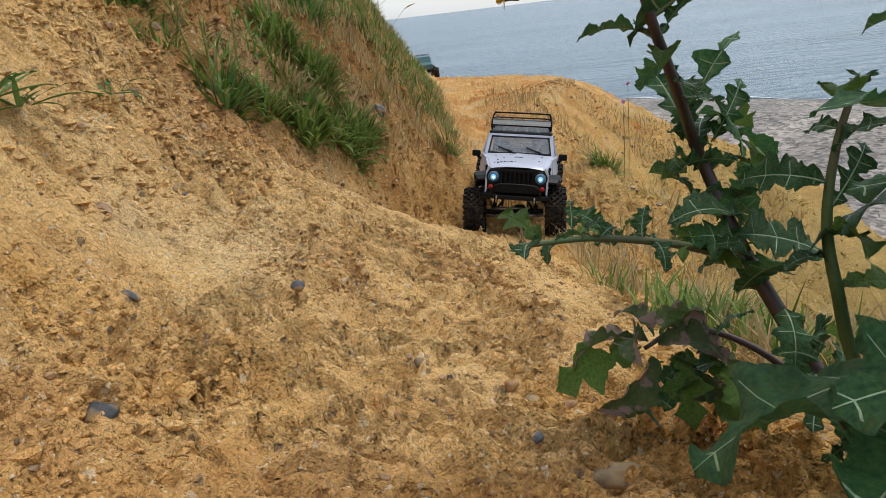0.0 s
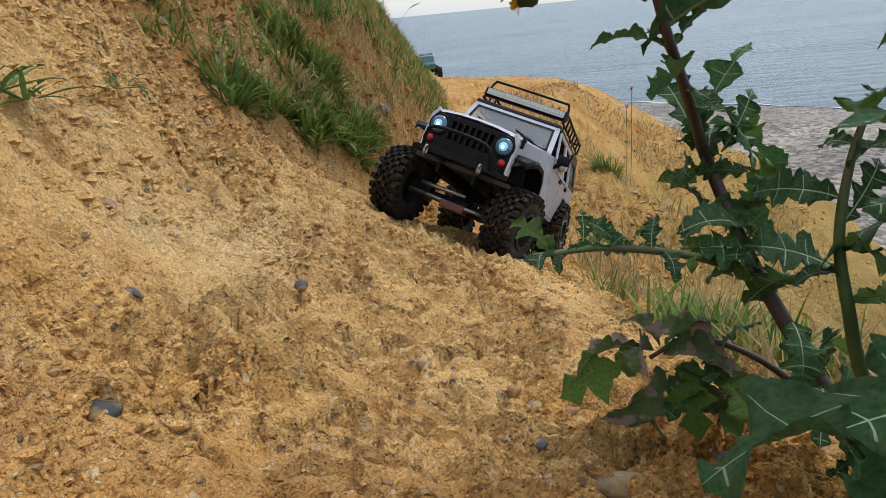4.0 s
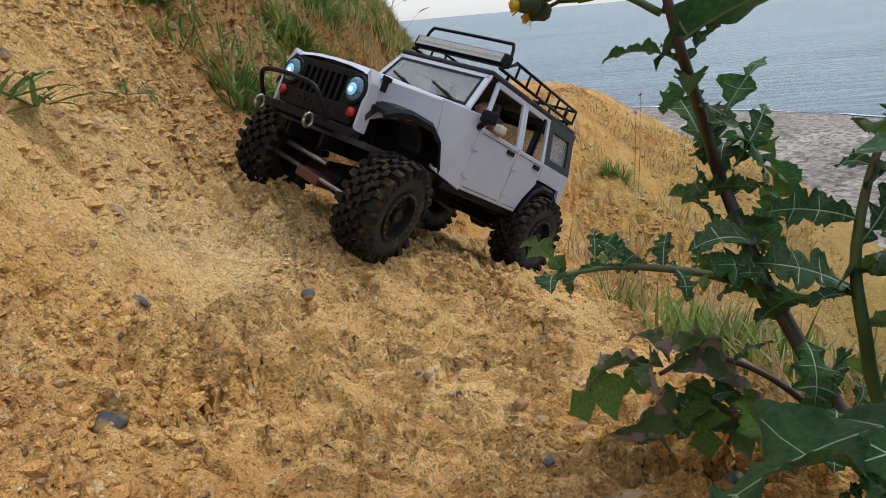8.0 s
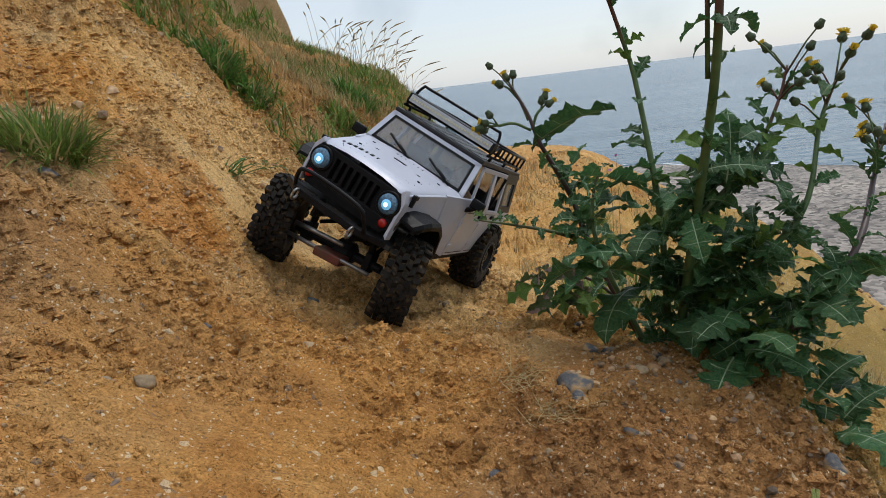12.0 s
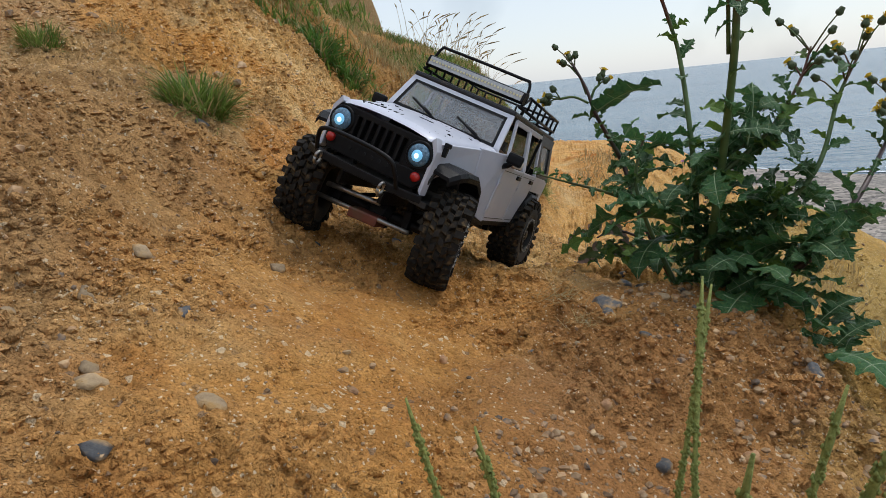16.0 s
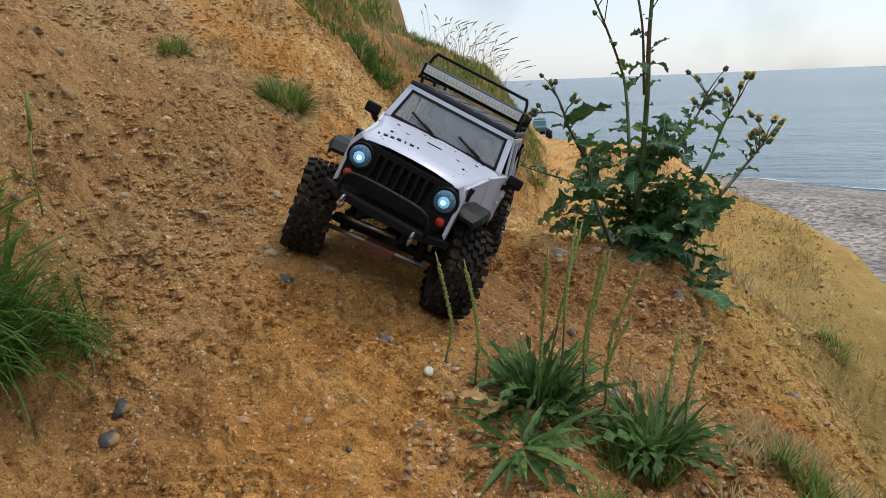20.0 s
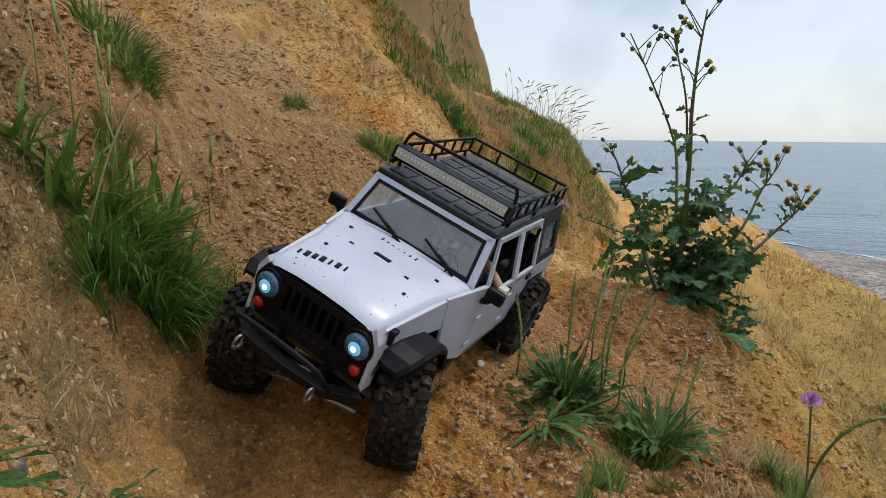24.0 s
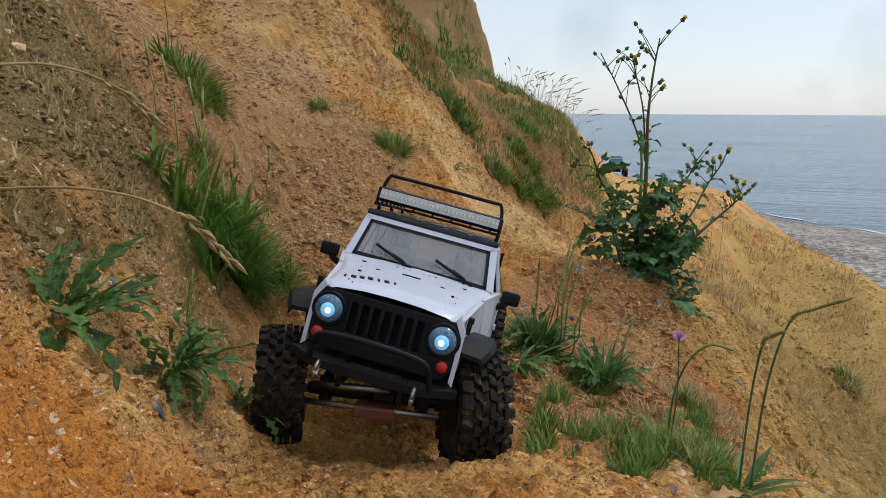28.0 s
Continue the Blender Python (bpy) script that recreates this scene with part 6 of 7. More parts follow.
def build_truck():
    truck = tagged(new("crawler_truck"), "white radio-controlled off-road truck with black roof rack and huge muddy tyres", "toy truck")
    # hood and cowl: a lofted shell
    bm = bmesh.new()
    secs = []
    for x, w, zt, zb in ((0.214, 0.0640, 0.1690, 0.118), (0.208, 0.0690, 0.1735, 0.120), (0.185, 0.0715, 0.1765, 0.132), (0.135, 0.0765, 0.1815, 0.146), (0.09, 0.0875, 0.1865, 0.146), (0.066, 0.0945, 0.1890, 0.146)):
        r = 0.010
        secs.append([bm.verts.new(c) for c in ((x, -w, zb), (x, -w, zt - r), (x, -w + r * 0.3, zt - r * 0.3), (x, -w + r, zt), (x, -w * 0.45, zt + 0.0028), (x, 0, zt + 0.0036), (x, w * 0.45, zt + 0.0028), (x, w - r, zt), (x, w - r * 0.3, zt - r * 0.3), (x, w, zt - r), (x, w, zb))])
    for a, b in zip(secs, secs[1:]):
        for k in range(len(a) - 1):
            bm.faces.new((a[k], a[k + 1], b[k + 1], b[k]))
    hood = part("hood", bm, PAINT, truck, "white hood with black specks", smooth=True)
    rng = random.Random(17)
    for hx, hy, sx, sy in ((0.118, 0.0, 0.0028, 0.010), (0.150, 0.05, 0.0016, 0.0016), (0.150, -0.05, 0.0016, 0.0016), (0.098, 0.058, 0.0018, 0.0022), (0.098, -0.058, 0.0018, 0.0022), (0.125, 0.036, 0.0018, 0.0026), (0.125, -0.036, 0.0018, 0.0026)):
        zt = 0.1765 + (0.185 - hx) * 0.1 + 0.0036 - abs(hy) * 0.03
        bm = bmesh.new()
        box(bm, hx - sx, hx + sx, hy - sy, hy + sy, zt - 0.002, zt + 0.0008)
        part("vent", bm, BLACK, hood)
    for k in range(7):
        hy = -0.022 + k * 0.0075
        bm = bmesh.new()
        box(bm, 0.084, 0.0895, hy - 0.0010, hy + 0.0010, 0.187, 0.1903)
        part("vent_slot", bm, BLACK, hood)
    bm = bmesh.new()
    for k in range(40):
        hx, hy, s = rng.uniform(0.08, 0.205), rng.uniform(-0.06, 0.06), rng.uniform(0.0002, 0.0006)
        zt = 0.1765 + (0.185 - hx) * 0.1 + 0.0030 - abs(hy) * 0.035
        box(bm, hx - s, hx + s, hy - s, hy + s, zt - 0.002, zt + 0.0006)
    tagged(part("mud_specks", bm, BLACK, hood, "dark mud specks"), kind="stuff")
    def on_hood(x, y):
        return (x, y, 0.1765 + (0.185 - x) * 0.1 + 0.0030 * min(1.0, max(0.0, (0.0625 + y) / 0.0295)) + 0.0004)

    verts, faces = [], []
    for k, (wide, deep) in enumerate(((0.0012, 0.004), (0.0026, 0.0050), (0.0024, 0.0046), (0.0028, 0.0050), (0.0012, 0.0048), (0.0026, 0.0050), (0.0012, 0.0046))):
        cx, cy = 0.183 - k * 0.0021, -0.0560 + k * 0.0080
        base = len(verts)
        for lift in (-0.001, 0.0003):
            for dx, dy in ((-deep, -wide), (deep, -wide), (deep, wide), (-deep, wide)):
                px, py, pz = on_hood(cx + dx, cy + dy + 0.22 * dx)
                verts.append((px, py, pz + lift))
        faces += [tuple(base + i for i in q) for q in ((3, 2, 1, 0), (4, 5, 6, 7), (0, 1, 5, 4), (1, 2, 6, 5), (2, 3, 7, 6), (3, 0, 4, 7))]
    put("decal", verts, faces, BLACK, hood, "slanting row of plain black marks on the hood corner")
    # grille
    bm = bmesh.new()
    prism(bm, [(-0.069, 0.122), (-0.062, 0.111), (0.062, 0.111), (0.069, 0.122), (0.0695, 0.131), (-0.0695, 0.131)], "x", 0.205, 0.2155, 0.0015)
    prism(bm, [(-0.0690, 0.1595), (0.0690, 0.1595), (0.063, 0.1675), (-0.063, 0.1675)], "x", 0.205, 0.2155, 0.0012)
    for s in (-1, 1):
        box(bm, 0.205, 0.2153, min(s * 0.0365, s * 0.0695), max(s * 0.0365, s * 0.0695), 0.1305, 0.160, 0.001)
    grille = part("grille", bm, BLACK, truck, "black seven-slot grille")
    bm = bmesh.new()
    box(bm, 0.2040, 0.2060, -0.040, 0.040, 0.128, 0.163)
    part("grille_backing", bm, HOLLOW_SHADE, grille)
    for k in range(8):
        bm = bmesh.new()
        y = -0.0372 + k * 0.01063
        box(bm, 0.2065, 0.2158, y - 0.0021, y + 0.0021, 0.130, 0.1605, 0.001)
        part("grille_bar", bm, BLACK, grille)
    # solid discs on the face, coloured like the shade in a row of holes
    for k in range(7):
        bm = bmesh.new()
        y = -0.0319 + k * 0.01063
        lathe(bm, [(0.2148, 0.0026), (0.2163, 0.0024)], "x", 10, (0, y, 0.1225))
        part("grille_hole_disc", bm, HOLLOW_SHADE, grille)
    for s in (-1, 1):
        bm = bmesh.new()
        lathe(bm, [(0.205, 0.0165), (0.2165, 0.0168), (0.2185, 0.0155), (0.2175, 0.0138)], "x", 28, (0, s * 0.055, 0.1485))
        lamp = part("headlight", bm, BLACK, truck, "round headlight with black bezel", smooth=True)
        bm = bmesh.new()
        lathe(bm, [(0.2160, 0.0137), (0.2195, 0.0128), (0.2215, 0.0088), (0.2222, 0.002)], "x", 24, (0, s * 0.055, 0.1485))
        part("lens", bm, LENS, lamp, "pale blue clear lens", smooth=True)
        bm = bmesh.new()
        lathe(bm, [(0.2205, 0.0036), (0.2230, 0.0028), (0.2238, 0.0010)], "x", 18, (0, s * 0.0545, 0.1470))
        part("led", bm, LED, lamp, "bright white LED", smooth=True)
        bm = bmesh.new()
        lathe(bm, [(0.2195, 0.0080), (0.2221, 0.0066), (0.2228, 0.0010)], "x", 18, (0, s * 0.0550, 0.1475))
        part("reflector", bm, REFLECTOR, lamp, "blue lit reflector", smooth=True)
        bm = bmesh.new()
        lathe(bm, [(0.213, 0.0058), (0.2185, 0.0056), (0.2200, 0.0036), (0.2205, 0.001)], "x", 16, (0, s * 0.0605, 0.1245))
        part("turn_signal", bm, RED, truck, "small round red light", smooth=True)
        # white corner strip round the grille
        bm = bmesh.new()
        prism(bm, [(s * 0.0695, 0.112), (s * 0.074, 0.108), (s * 0.0735, 0.160), (s * 0.066, 0.1745), (s * 0.062, 0.1690), (s * 0.0700, 0.158)], "x", 0.200, 0.2160, 0.0008)
        part("fender_edge", bm, PAINT, truck)
        # flat black flares over the wheels
        for x, zc, nose in ((AXLE, 0.148, 0.057), (-AXLE, 0.140, 0.055)):
            verts, faces = [], []
            arcs = [(-1.0, -0.036), (-0.72, -0.008), (-0.35, 0.004), (0.30, 0.005), (0.62, 0.001), (0.84, -0.007)] if x > 0 else [(-1.0, -0.040), (-0.70, -0.006), (-0.30, 0.008), (0.30, 0.008), (0.70, -0.006), (1.0, -0.040)]
            for u, dz in arcs:
                for yy, dd in ((0.066, 0.0), (0.1025, -0.002), (0.1060, -0.006), (0.1053, -0.012), (0.1010, -0.006), (0.066, -0.004)):
                    narrow = 0.76 if x > 0 and u > 0.8 else (0.93 if x > 0 and u > 0.6 else 1.0)
                    verts.append((x + u * nose, s * (0.066 + (yy - 0.066) * narrow), zc + dz + dd))
            n = 6
            for k in range(len(arcs) - 1):
                for j in range(n):
                    faces.append((k * n + j, k * n + (j + 1) % n, (k + 1) * n + (j + 1) % n, (k + 1) * n + j))
            faces += [tuple(range(n)), tuple(range((len(arcs) - 1) * n, len(arcs) * n))]
            put("fender_flare", verts, faces, BLACK, truck, "matt black fender flare", smooth=False)
            # inner wheel arch
            bm = bmesh.new()
            prism(bm, [(x - 0.05, zc - 0.03), (x - 0.035, zc - 0.003), (x + 0.04, zc - 0.003), (x + 0.052, zc - 0.02), (x + 0.05, zc - 0.026), (x + 0.036, zc - 0.009), (x - 0.03, zc - 0.009), (x - 0.043, zc - 0.034)], "y", min(s * 0.045, s * 0.075), max(s * 0.045, s * 0.075))
            part("wheel_arch", bm, INSIDE, truck)
        # cowl side between hood and door
        bm = bmesh.new()
        hexa(bm, [(0.045, s * 0.0955, 0.092), (0.100, s * 0.0885, 0.104), (0.100, s * 0.0925, 0.104), (0.045, s * 0.1005, 0.092), (0.045, s * 0.0930, 0.1885), (0.112, s * 0.079, 0.183), (0.112, s * 0.083, 0.183), (0.045, s * 0.0985, 0.1885)], 0.001)
        hexa(bm, [(0.104, s * 0.078, 0.146), (0.203, s * 0.066, 0.146), (0.203, s * 0.0705, 0.146), (0.104, s * 0.086, 0.146), (0.104, s * 0.078, 0.182), (0.203, s * 0.066, 0.170), (0.203, s * 0.0705, 0.170), (0.104, s * 0.0835, 0.182)], 0.001)
        ob = part("fender_side", bm, PAINT, truck)
        # doors
        for k, (x0, x1, rear) in enumerate(((0.047, -0.048, False), (-0.0495, -0.122, True))):
            bm = bmesh.new()
            lower = [(x0, 0.094), (x0, 0.1745), (x1, 0.1745), (x1, 0.094)] if not rear else [(x0, 0.094), (x0, 0.1745), (x1, 0.1745), (x1, 0.142), (x1 + 0.020, 0.118), (x1 + 0.028, 0.094)]
            side_panel(bm, s, lower, 0.0985, 0.0045, 0.0012)
            door = part("door", bm, PAINT, truck, "white rear door" if rear else "white front door")
            # window frame
            bm = bmesh.new()
            t = 0.007
            y0, y1 = 0.0985, 0.0815
            def bar(pa, pb):
                (xa, za), (xb, zb) = pa, pb
                f = lambda z: y0 + (y1 - y0) * (z - 0.1745) / 0.062
                d = Vector((xb - xa, 0, zb - za)).normalized()
                nrm = Vector((-d.z, 0, d.x)) * t / 2
                c = []
                for yo in (-0.002, 0.002):
                    for (xx, zz), sg in (((xa, za), -1), ((xb, zb), -1), ((xb, zb), 1), ((xa, za), 1)):
                        c.append((xx + nrm.x * sg, s * (f(zz) + yo), zz + nrm.z * sg))
                hexa(bm, c, 0.0007)
            top = 0.2335
            if rear:
                bar((x0 - 0.003, 0.1745), (x0 - 0.003, top)), bar((x1 + 0.003, 0.1745), (x1 + 0.003, top)), bar((x0, top), (x1, top))
            else:
                bar((x0 - 0.003, 0.1745), (x0 - 0.022, top)), bar((x1 + 0.003, 0.1745), (x1 + 0.003, top)), bar((x0 - 0.020, top), (x1, top))
            part("window_frame", bm, PAINT, door)
            if rear:
                bm = bmesh.new()
                bar2 = (x0 + x1) / 2 - 0.012
                box(bm, bar2 - 0.0015, bar2 + 0.0015, s * 0.090 - 0.002, s * 0.090 + 0.002, 0.176, 0.231)
                part("window_divider", bm, BLACK, door)
            bm = bmesh.new()
            hx = x1 + 0.018
            box(bm, hx - 0.008, hx + 0.008, s * 0.1015 - 0.0025, s * 0.1015 + 0.0025, 0.1605, 0.1665, 0.001)
            part("door_handle", bm, BLACK, door, "black door handle")
            for zz in (0.112, 0.148):
                bm = bmesh.new()
                box(bm, x0 - 0.009, x0 + 0.004, s * 0.1015 - 0.0012, s * 0.1015 + 0.0012, zz - 0.003, zz + 0.003, 0.0006)
                part("hinge", bm, PAINT, door)
            for za, zb, xa, xb in ((0.0985, 0.0992, x0 - 0.006, x1 + (0.030 if rear else 0.004)), (0.168, 0.1687, x0 - 0.004, x1 + 0.004)):
                bm = bmesh.new()
                box(bm, min(xa, xb), max(xa, xb), s * 0.1008 - 0.0006, s * 0.1008 + 0.0006, za, zb)
                part("door_seam", bm, BLACK, door)
        # rear quarter, soft top side with its clear window
        bm = bmesh.new()
        side_panel(bm, s, [(-0.1235, 0.1745), (-0.1235, 0.150), (-0.193, 0.150), (-0.203, 0.118), (-0.2085, 0.118), (-0.2085, 0.1745)], 0.0985, 0.0045, 0.0010)
        part("rear_quarter", bm, PAINT, truck)
        bm = bmesh.new()
        def slab(xa, xb, za, zb):
            f = lambda z: 0.0985 + (0.080 - 0.0985) * (z - 0.1745) / 0.064
            c = [(xa, s * (f(za) - 0.003), za), (xb, s * (f(za) - 0.003), za), (xb, s * (f(za) + 0.002), za), (xa, s * (f(za) + 0.002), za), (xa, s * (f(zb) - 0.003), zb), (xb, s * (f(zb) - 0.003), zb), (xb, s * (f(zb) + 0.002), zb), (xa, s * (f(zb) + 0.002), zb)]
            hexa(bm, c, 0.0006)
        slab(-0.207, -0.1225, 0.1745, 0.185), slab(-0.207, -0.1225, 0.224, 0.240), slab(-0.138, -0.1225, 0.185, 0.224), slab(-0.207, -0.192, 0.185, 0.224)
        quarter = part("soft_top_side", bm, CLOTH, truck, "black fabric side of the soft top")
        bm = bmesh.new()
        c = [(-0.193, s * 0.0925, 0.184), (-0.137, s * 0.0925, 0.184), (-0.137, s * 0.0935, 0.184), (-0.193, s * 0.0935, 0.184), (-0.193, s * 0.0825, 0.2245), (-0.137, s * 0.0825, 0.2245), (-0.137, s * 0.0835, 0.2245), (-0.193, s * 0.0835, 0.2245)]
        hexa(bm, c)
        pane = part("rear_side_window", bm, WINDSCREEN, quarter, "cloudy clear plastic window")
        pane.visible_shadow = False
        # rocker, mirror, snorkel clamp
        bm = bmesh.new()
        box(bm, -0.098, 0.078, s * 0.094 - 0.004, s * 0.094 + 0.004, 0.086, 0.0945, 0.002)
        part("rocker_sill", bm, BLACK, truck)
        bm = bmesh.new()
        box(bm, 0.050, 0.060, min(s * 0.100, s * 0.122), max(s * 0.100, s * 0.122), 0.1785, 0.1945, 0.004)
        mirror = part("door_mirror", bm, BLACK, truck, "black door mirror")
        tubes("mirror_arm", [([(0.050, s * 0.097, 0.172), (0.054, s * 0.104, 0.176), (0.055, s * 0.108, 0.181)], 0.004)], BLACK, mirror)
        bm = bmesh.new()
        box(bm, 0.196, 0.202, s * 0.0745 - 0.002, s * 0.0745 + 0.003, 0.157, 0.1735, 0.001)
        box(bm, 0.194, 0.204, s * 0.0745 - 0.002, s * 0.0745 + 0.004, 0.168, 0.1735, 0.001)
        part("hood_latch", bm, BLACK, truck, "black hood latch")
    # windscreen
    bm = bmesh.new()
    def pillar(ya, yb, za, zb, w=0.004):
        f = lambda z: 0.0715 + (0.0435 - 0.0715) * (z - 0.1875) / 0.050
        c = [(f(za) - w, ya[0], za), (f(za) - w, ya[1], za), (f(za), ya[1], za), (f(za), ya[0], za), (f(zb) - w, yb[0], zb), (f(zb) - w, yb[1], zb), (f(zb), yb[1], zb), (f(zb), yb[0], zb)]
        hexa(bm, c, 0.001)
    pillar((-0.090, -0.079), (-0.0815, -0.072), 0.186, 0.2375), pillar((0.079, 0.090), (0.072, 0.0815), 0.186, 0.2375)
    pillar((-0.0815, 0.0815), (-0.0805, 0.0805), 0.2325, 0.2415), pillar((-0.090, 0.090), (-0.089, 0.089), 0.1845, 0.1905)
    part("windscreen_frame", bm, PAINT, truck, "white windscreen surround")
    bm = bmesh.new()
    def gasket(ya, yb, za, zb):
        f = lambda z: 0.0722 + (0.0442 - 0.0722) * (z - 0.1875) / 0.050
        c = [(f(za) - 0.003, ya[0], za), (f(za) - 0.003, ya[1], za), (f(za), ya[1], za), (f(za), ya[0], za), (f(zb) - 0.003, yb[0], zb), (f(zb) - 0.003, yb[1], zb), (f(zb), yb[1], zb), (f(zb), yb[0], zb)]
        hexa(bm, c)
    gasket((-0.0810, -0.0770), (-0.0738, -0.0700), 0.1900, 0.2335), gasket((0.0770, 0.0810), (0.0700, 0.0738), 0.1900, 0.2335), gasket((-0.081, 0.081), (-0.0802, 0.0802), 0.1898, 0.1938), gasket((-0.0745, 0.0745), (-0.074, 0.074), 0.2300, 0.2335)
    part("windscreen_seal", bm, BLACK, truck)
    bm = bmesh.new()
    hexa(bm, [(0.0678, -0.078, 0.191), (0.0678, 0.078, 0.191), (0.0690, 0.078, 0.191), (0.0690, -0.078, 0.191), (0.0452, -0.071, 0.232), (0.0452, 0.071, 0.232), (0.0464, 0.071, 0.232), (0.0464, -0.071, 0.232)])
    pane = part("windscreen", bm, WINDSCREEN, truck, "spotted windscreen with the sky's reflection put into its grey tint")
    pane.visible_shadow = False
    bm = bmesh.new()
    rng = random.Random(33)
    for _ in range(120):
        u, v = rng.random(), rng.uniform(-1, 1)
        z = 0.193 + u * 0.037
        x = 0.0692 + (0.0466 - 0.0692) * (z - 0.191) / 0.041
        r = rng.uniform(0.0002, 0.0006)
        yy = v * 0.068
        box(bm, x - 0.0004, x + 0.0004, yy - r, yy + r, z - r, z + r)
    part("mud_spots", bm, BLACK, pane, "dried mud spots")
    for y0, y1 in ((-0.052, -0.012), (0.020, 0.060)):
        tubes("wiper", [([(0.0745, y1 * 0.55 + y0 * 0.45 + 0.012, 0.1895), (0.0735, (y0 + y1) / 2 + 0.014, 0.196), (0.0700, (y0 + y1) / 2 - 0.002, 0.2015)], 0.0014), ([(0.0745, y1 + 0.004, 0.1905), (0.0675, y0 - 0.004, 0.2075)], 0.0018)], BLACK, truck, "black wiper")
    # roof with moulded panels
    bm = bmesh.new()
    box(bm, -0.2085, 0.0435, -0.0815, 0.0815, 0.2380, 0.2455, 0.003)
    roof = part("roof", bm, CLOTH, truck, "black roof spotted with mud")
    bm = bmesh.new()
    box(bm, -0.013, 0.013, -0.012, 0.012, -0.0008, 0.0008, 0.0005)
    panel = part("roof_panel", bm, CLOTH, roof)
    panel.location = (0.020, -0.060, 0.2458)
    for k in range(1, 35):
        ob = new("roof_panel", panel.data)
        ob.parent = roof
        ob.location = (0.020 - (k // 5) * 0.032, -0.060 + (k % 5) * 0.030, 0.2458)
    bm = bmesh.new()
    box(bm, -0.2105, -0.2065, -0.097, 0.097, 0.112, 0.1745, 0.001)
    for ya, yb, za, zb in ((-0.083, 0.083, 0.1745, 0.184), (-0.083, 0.083, 0.228, 0.240), (-0.083, -0.070, 0.184, 0.228), (0.070, 0.083, 0.184, 0.228)):
        box(bm, -0.2105, -0.2065, ya, yb, za, zb, 0.0008)
    tailgate = part("tailgate", bm, CLOTH, truck)
    bm = bmesh.new()
    box(bm, -0.2090, -0.2080, -0.071, 0.071, 0.183, 0.229)
    pane = part("rear_window", bm, WINDSCREEN, tailgate, "cloudy clear plastic rear window")
    pane.visible_shadow = False
    # floor, seats, dash
    bm = bmesh.new()
    box(bm, -0.205, 0.20, -0.080, 0.080, 0.094, 0.101, 0.001)
    box(bm, 0.045, 0.062, -0.080, 0.080, 0.101, 0.183, 0.002)
    part("cabin_floor", bm, INSIDE, truck)
    for s in (-1, 1):
        bm = bmesh.new()
        box(bm, -0.032, 0.012, s * 0.042 - 0.022, s * 0.042 + 0.022, 0.101, 0.140, 0.006)
        box(bm, -0.045, -0.030, s * 0.042 - 0.021, s * 0.042 + 0.021, 0.132, 0.205, 0.006)
        box(bm, -0.043, -0.033, s * 0.042 - 0.011, s * 0.042 + 0.011, 0.203, 0.222, 0.004)
        part("seat", bm, SEAT, truck, "tan moulded seat")
    bm = bmesh.new()
    for s in (-1, 1):
        prism(bm, [(-0.125, 0.10), (-0.118, 0.10), (-0.118, 0.235), (-0.125, 0.235)], "y", s * 0.070 - 0.003, s * 0.070 + 0.003)
    box(bm, -0.125, -0.118, -0.073, 0.073, 0.226, 0.233, 0.001)
    part("roll_bar", bm, INSIDE, truck)
    tubes("steering_wheel", [([(0.040, 0.042 + 0.016 * math.cos(k * 0.6283), 0.178 + 0.016 * math.sin(k * 0.6283)) for k in range(11)], 0.0018)], BLACK, truck)
    # plain stand-in shape of the toy driver
    verts, faces = [], []
    for points, radii in (([(-0.022, 0.042, 0.138), (-0.024, 0.042, 0.165), (-0.022, 0.042, 0.190)], [0.016, 0.018, 0.010]), ([(-0.018, 0.042, 0.192), (-0.017, 0.042, 0.206), (-0.017, 0.042, 0.216)], [0.007, 0.012, 0.005]), ([(-0.020, 0.060, 0.186), (-0.010, 0.085, 0.178), (0.008, 0.098, 0.179), (0.022, 0.110, 0.181)], [0.006, 0.0055, 0.0055, 0.005])):
        v, f = tube_data(points, radii, 8)
        faces += [tuple(i + len(verts) for i in q) for q in f]
        verts += v
    put("doll", verts, faces, [SKIN], truck, "plain tan toy driver figure with one arm out")
    bm = bmesh.new()
    box(bm, 0.014, 0.029, 0.103, 0.114, 0.176, 0.187, 0.003)
    part("cloth_cuff", bm, SLEEVE, truck, "cream cloth scrap at the window")
    # roof rack
    rack = new("roof_rack")
    rack.parent = truck
    tagged(rack, "black tubular roof rack")
    rail, lo = 0.272, 0.253
    runs = []
    xa, xb, yy = 0.030, -0.192, 0.0775
    for z in (lo, rail):
        runs.append(([(xa - 0.03 * (z == rail), -yy, z), (xb, -yy, z), (xb, yy, z), (xa - 0.03 * (z == rail), yy, z)], 0.0021))
    for s in (-1, 1):
        for k in range(7):
            x = -0.010 - k * 0.0303
            runs.append(([(x, s * yy, lo), (x, s * yy, rail)], 0.0018))
        runs.append(([(0.028, s * yy, lo), (-0.004, s * yy, rail)], 0.0021))
        for x in (0.005, -0.085, -0.18):
            runs.append(([(x, s * yy, lo), (x, s * 0.076, 0.2435)], 0.0024))
    for k in range(5):
        y = -0.0775 + (k + 0.5) * 0.031
        runs.append(([(xb, y, lo), (xb, y, rail)], 0.0017))
    for points, radius in runs:
        tubes("rail", [(points, radius)], BLACK, rack, sides=6)
    tubes("front_hoop", [(smooth_run([(0.016, -0.0775, 0.262), (0.012, -0.072, 0.288), (0.012, -0.055, 0.291), (0.012, 0.055, 0.291), (0.012, 0.072, 0.288), (0.016, 0.0775, 0.262)], 6), 0.0022)], BLACK, rack)
    # light bar
    bm = bmesh.new()
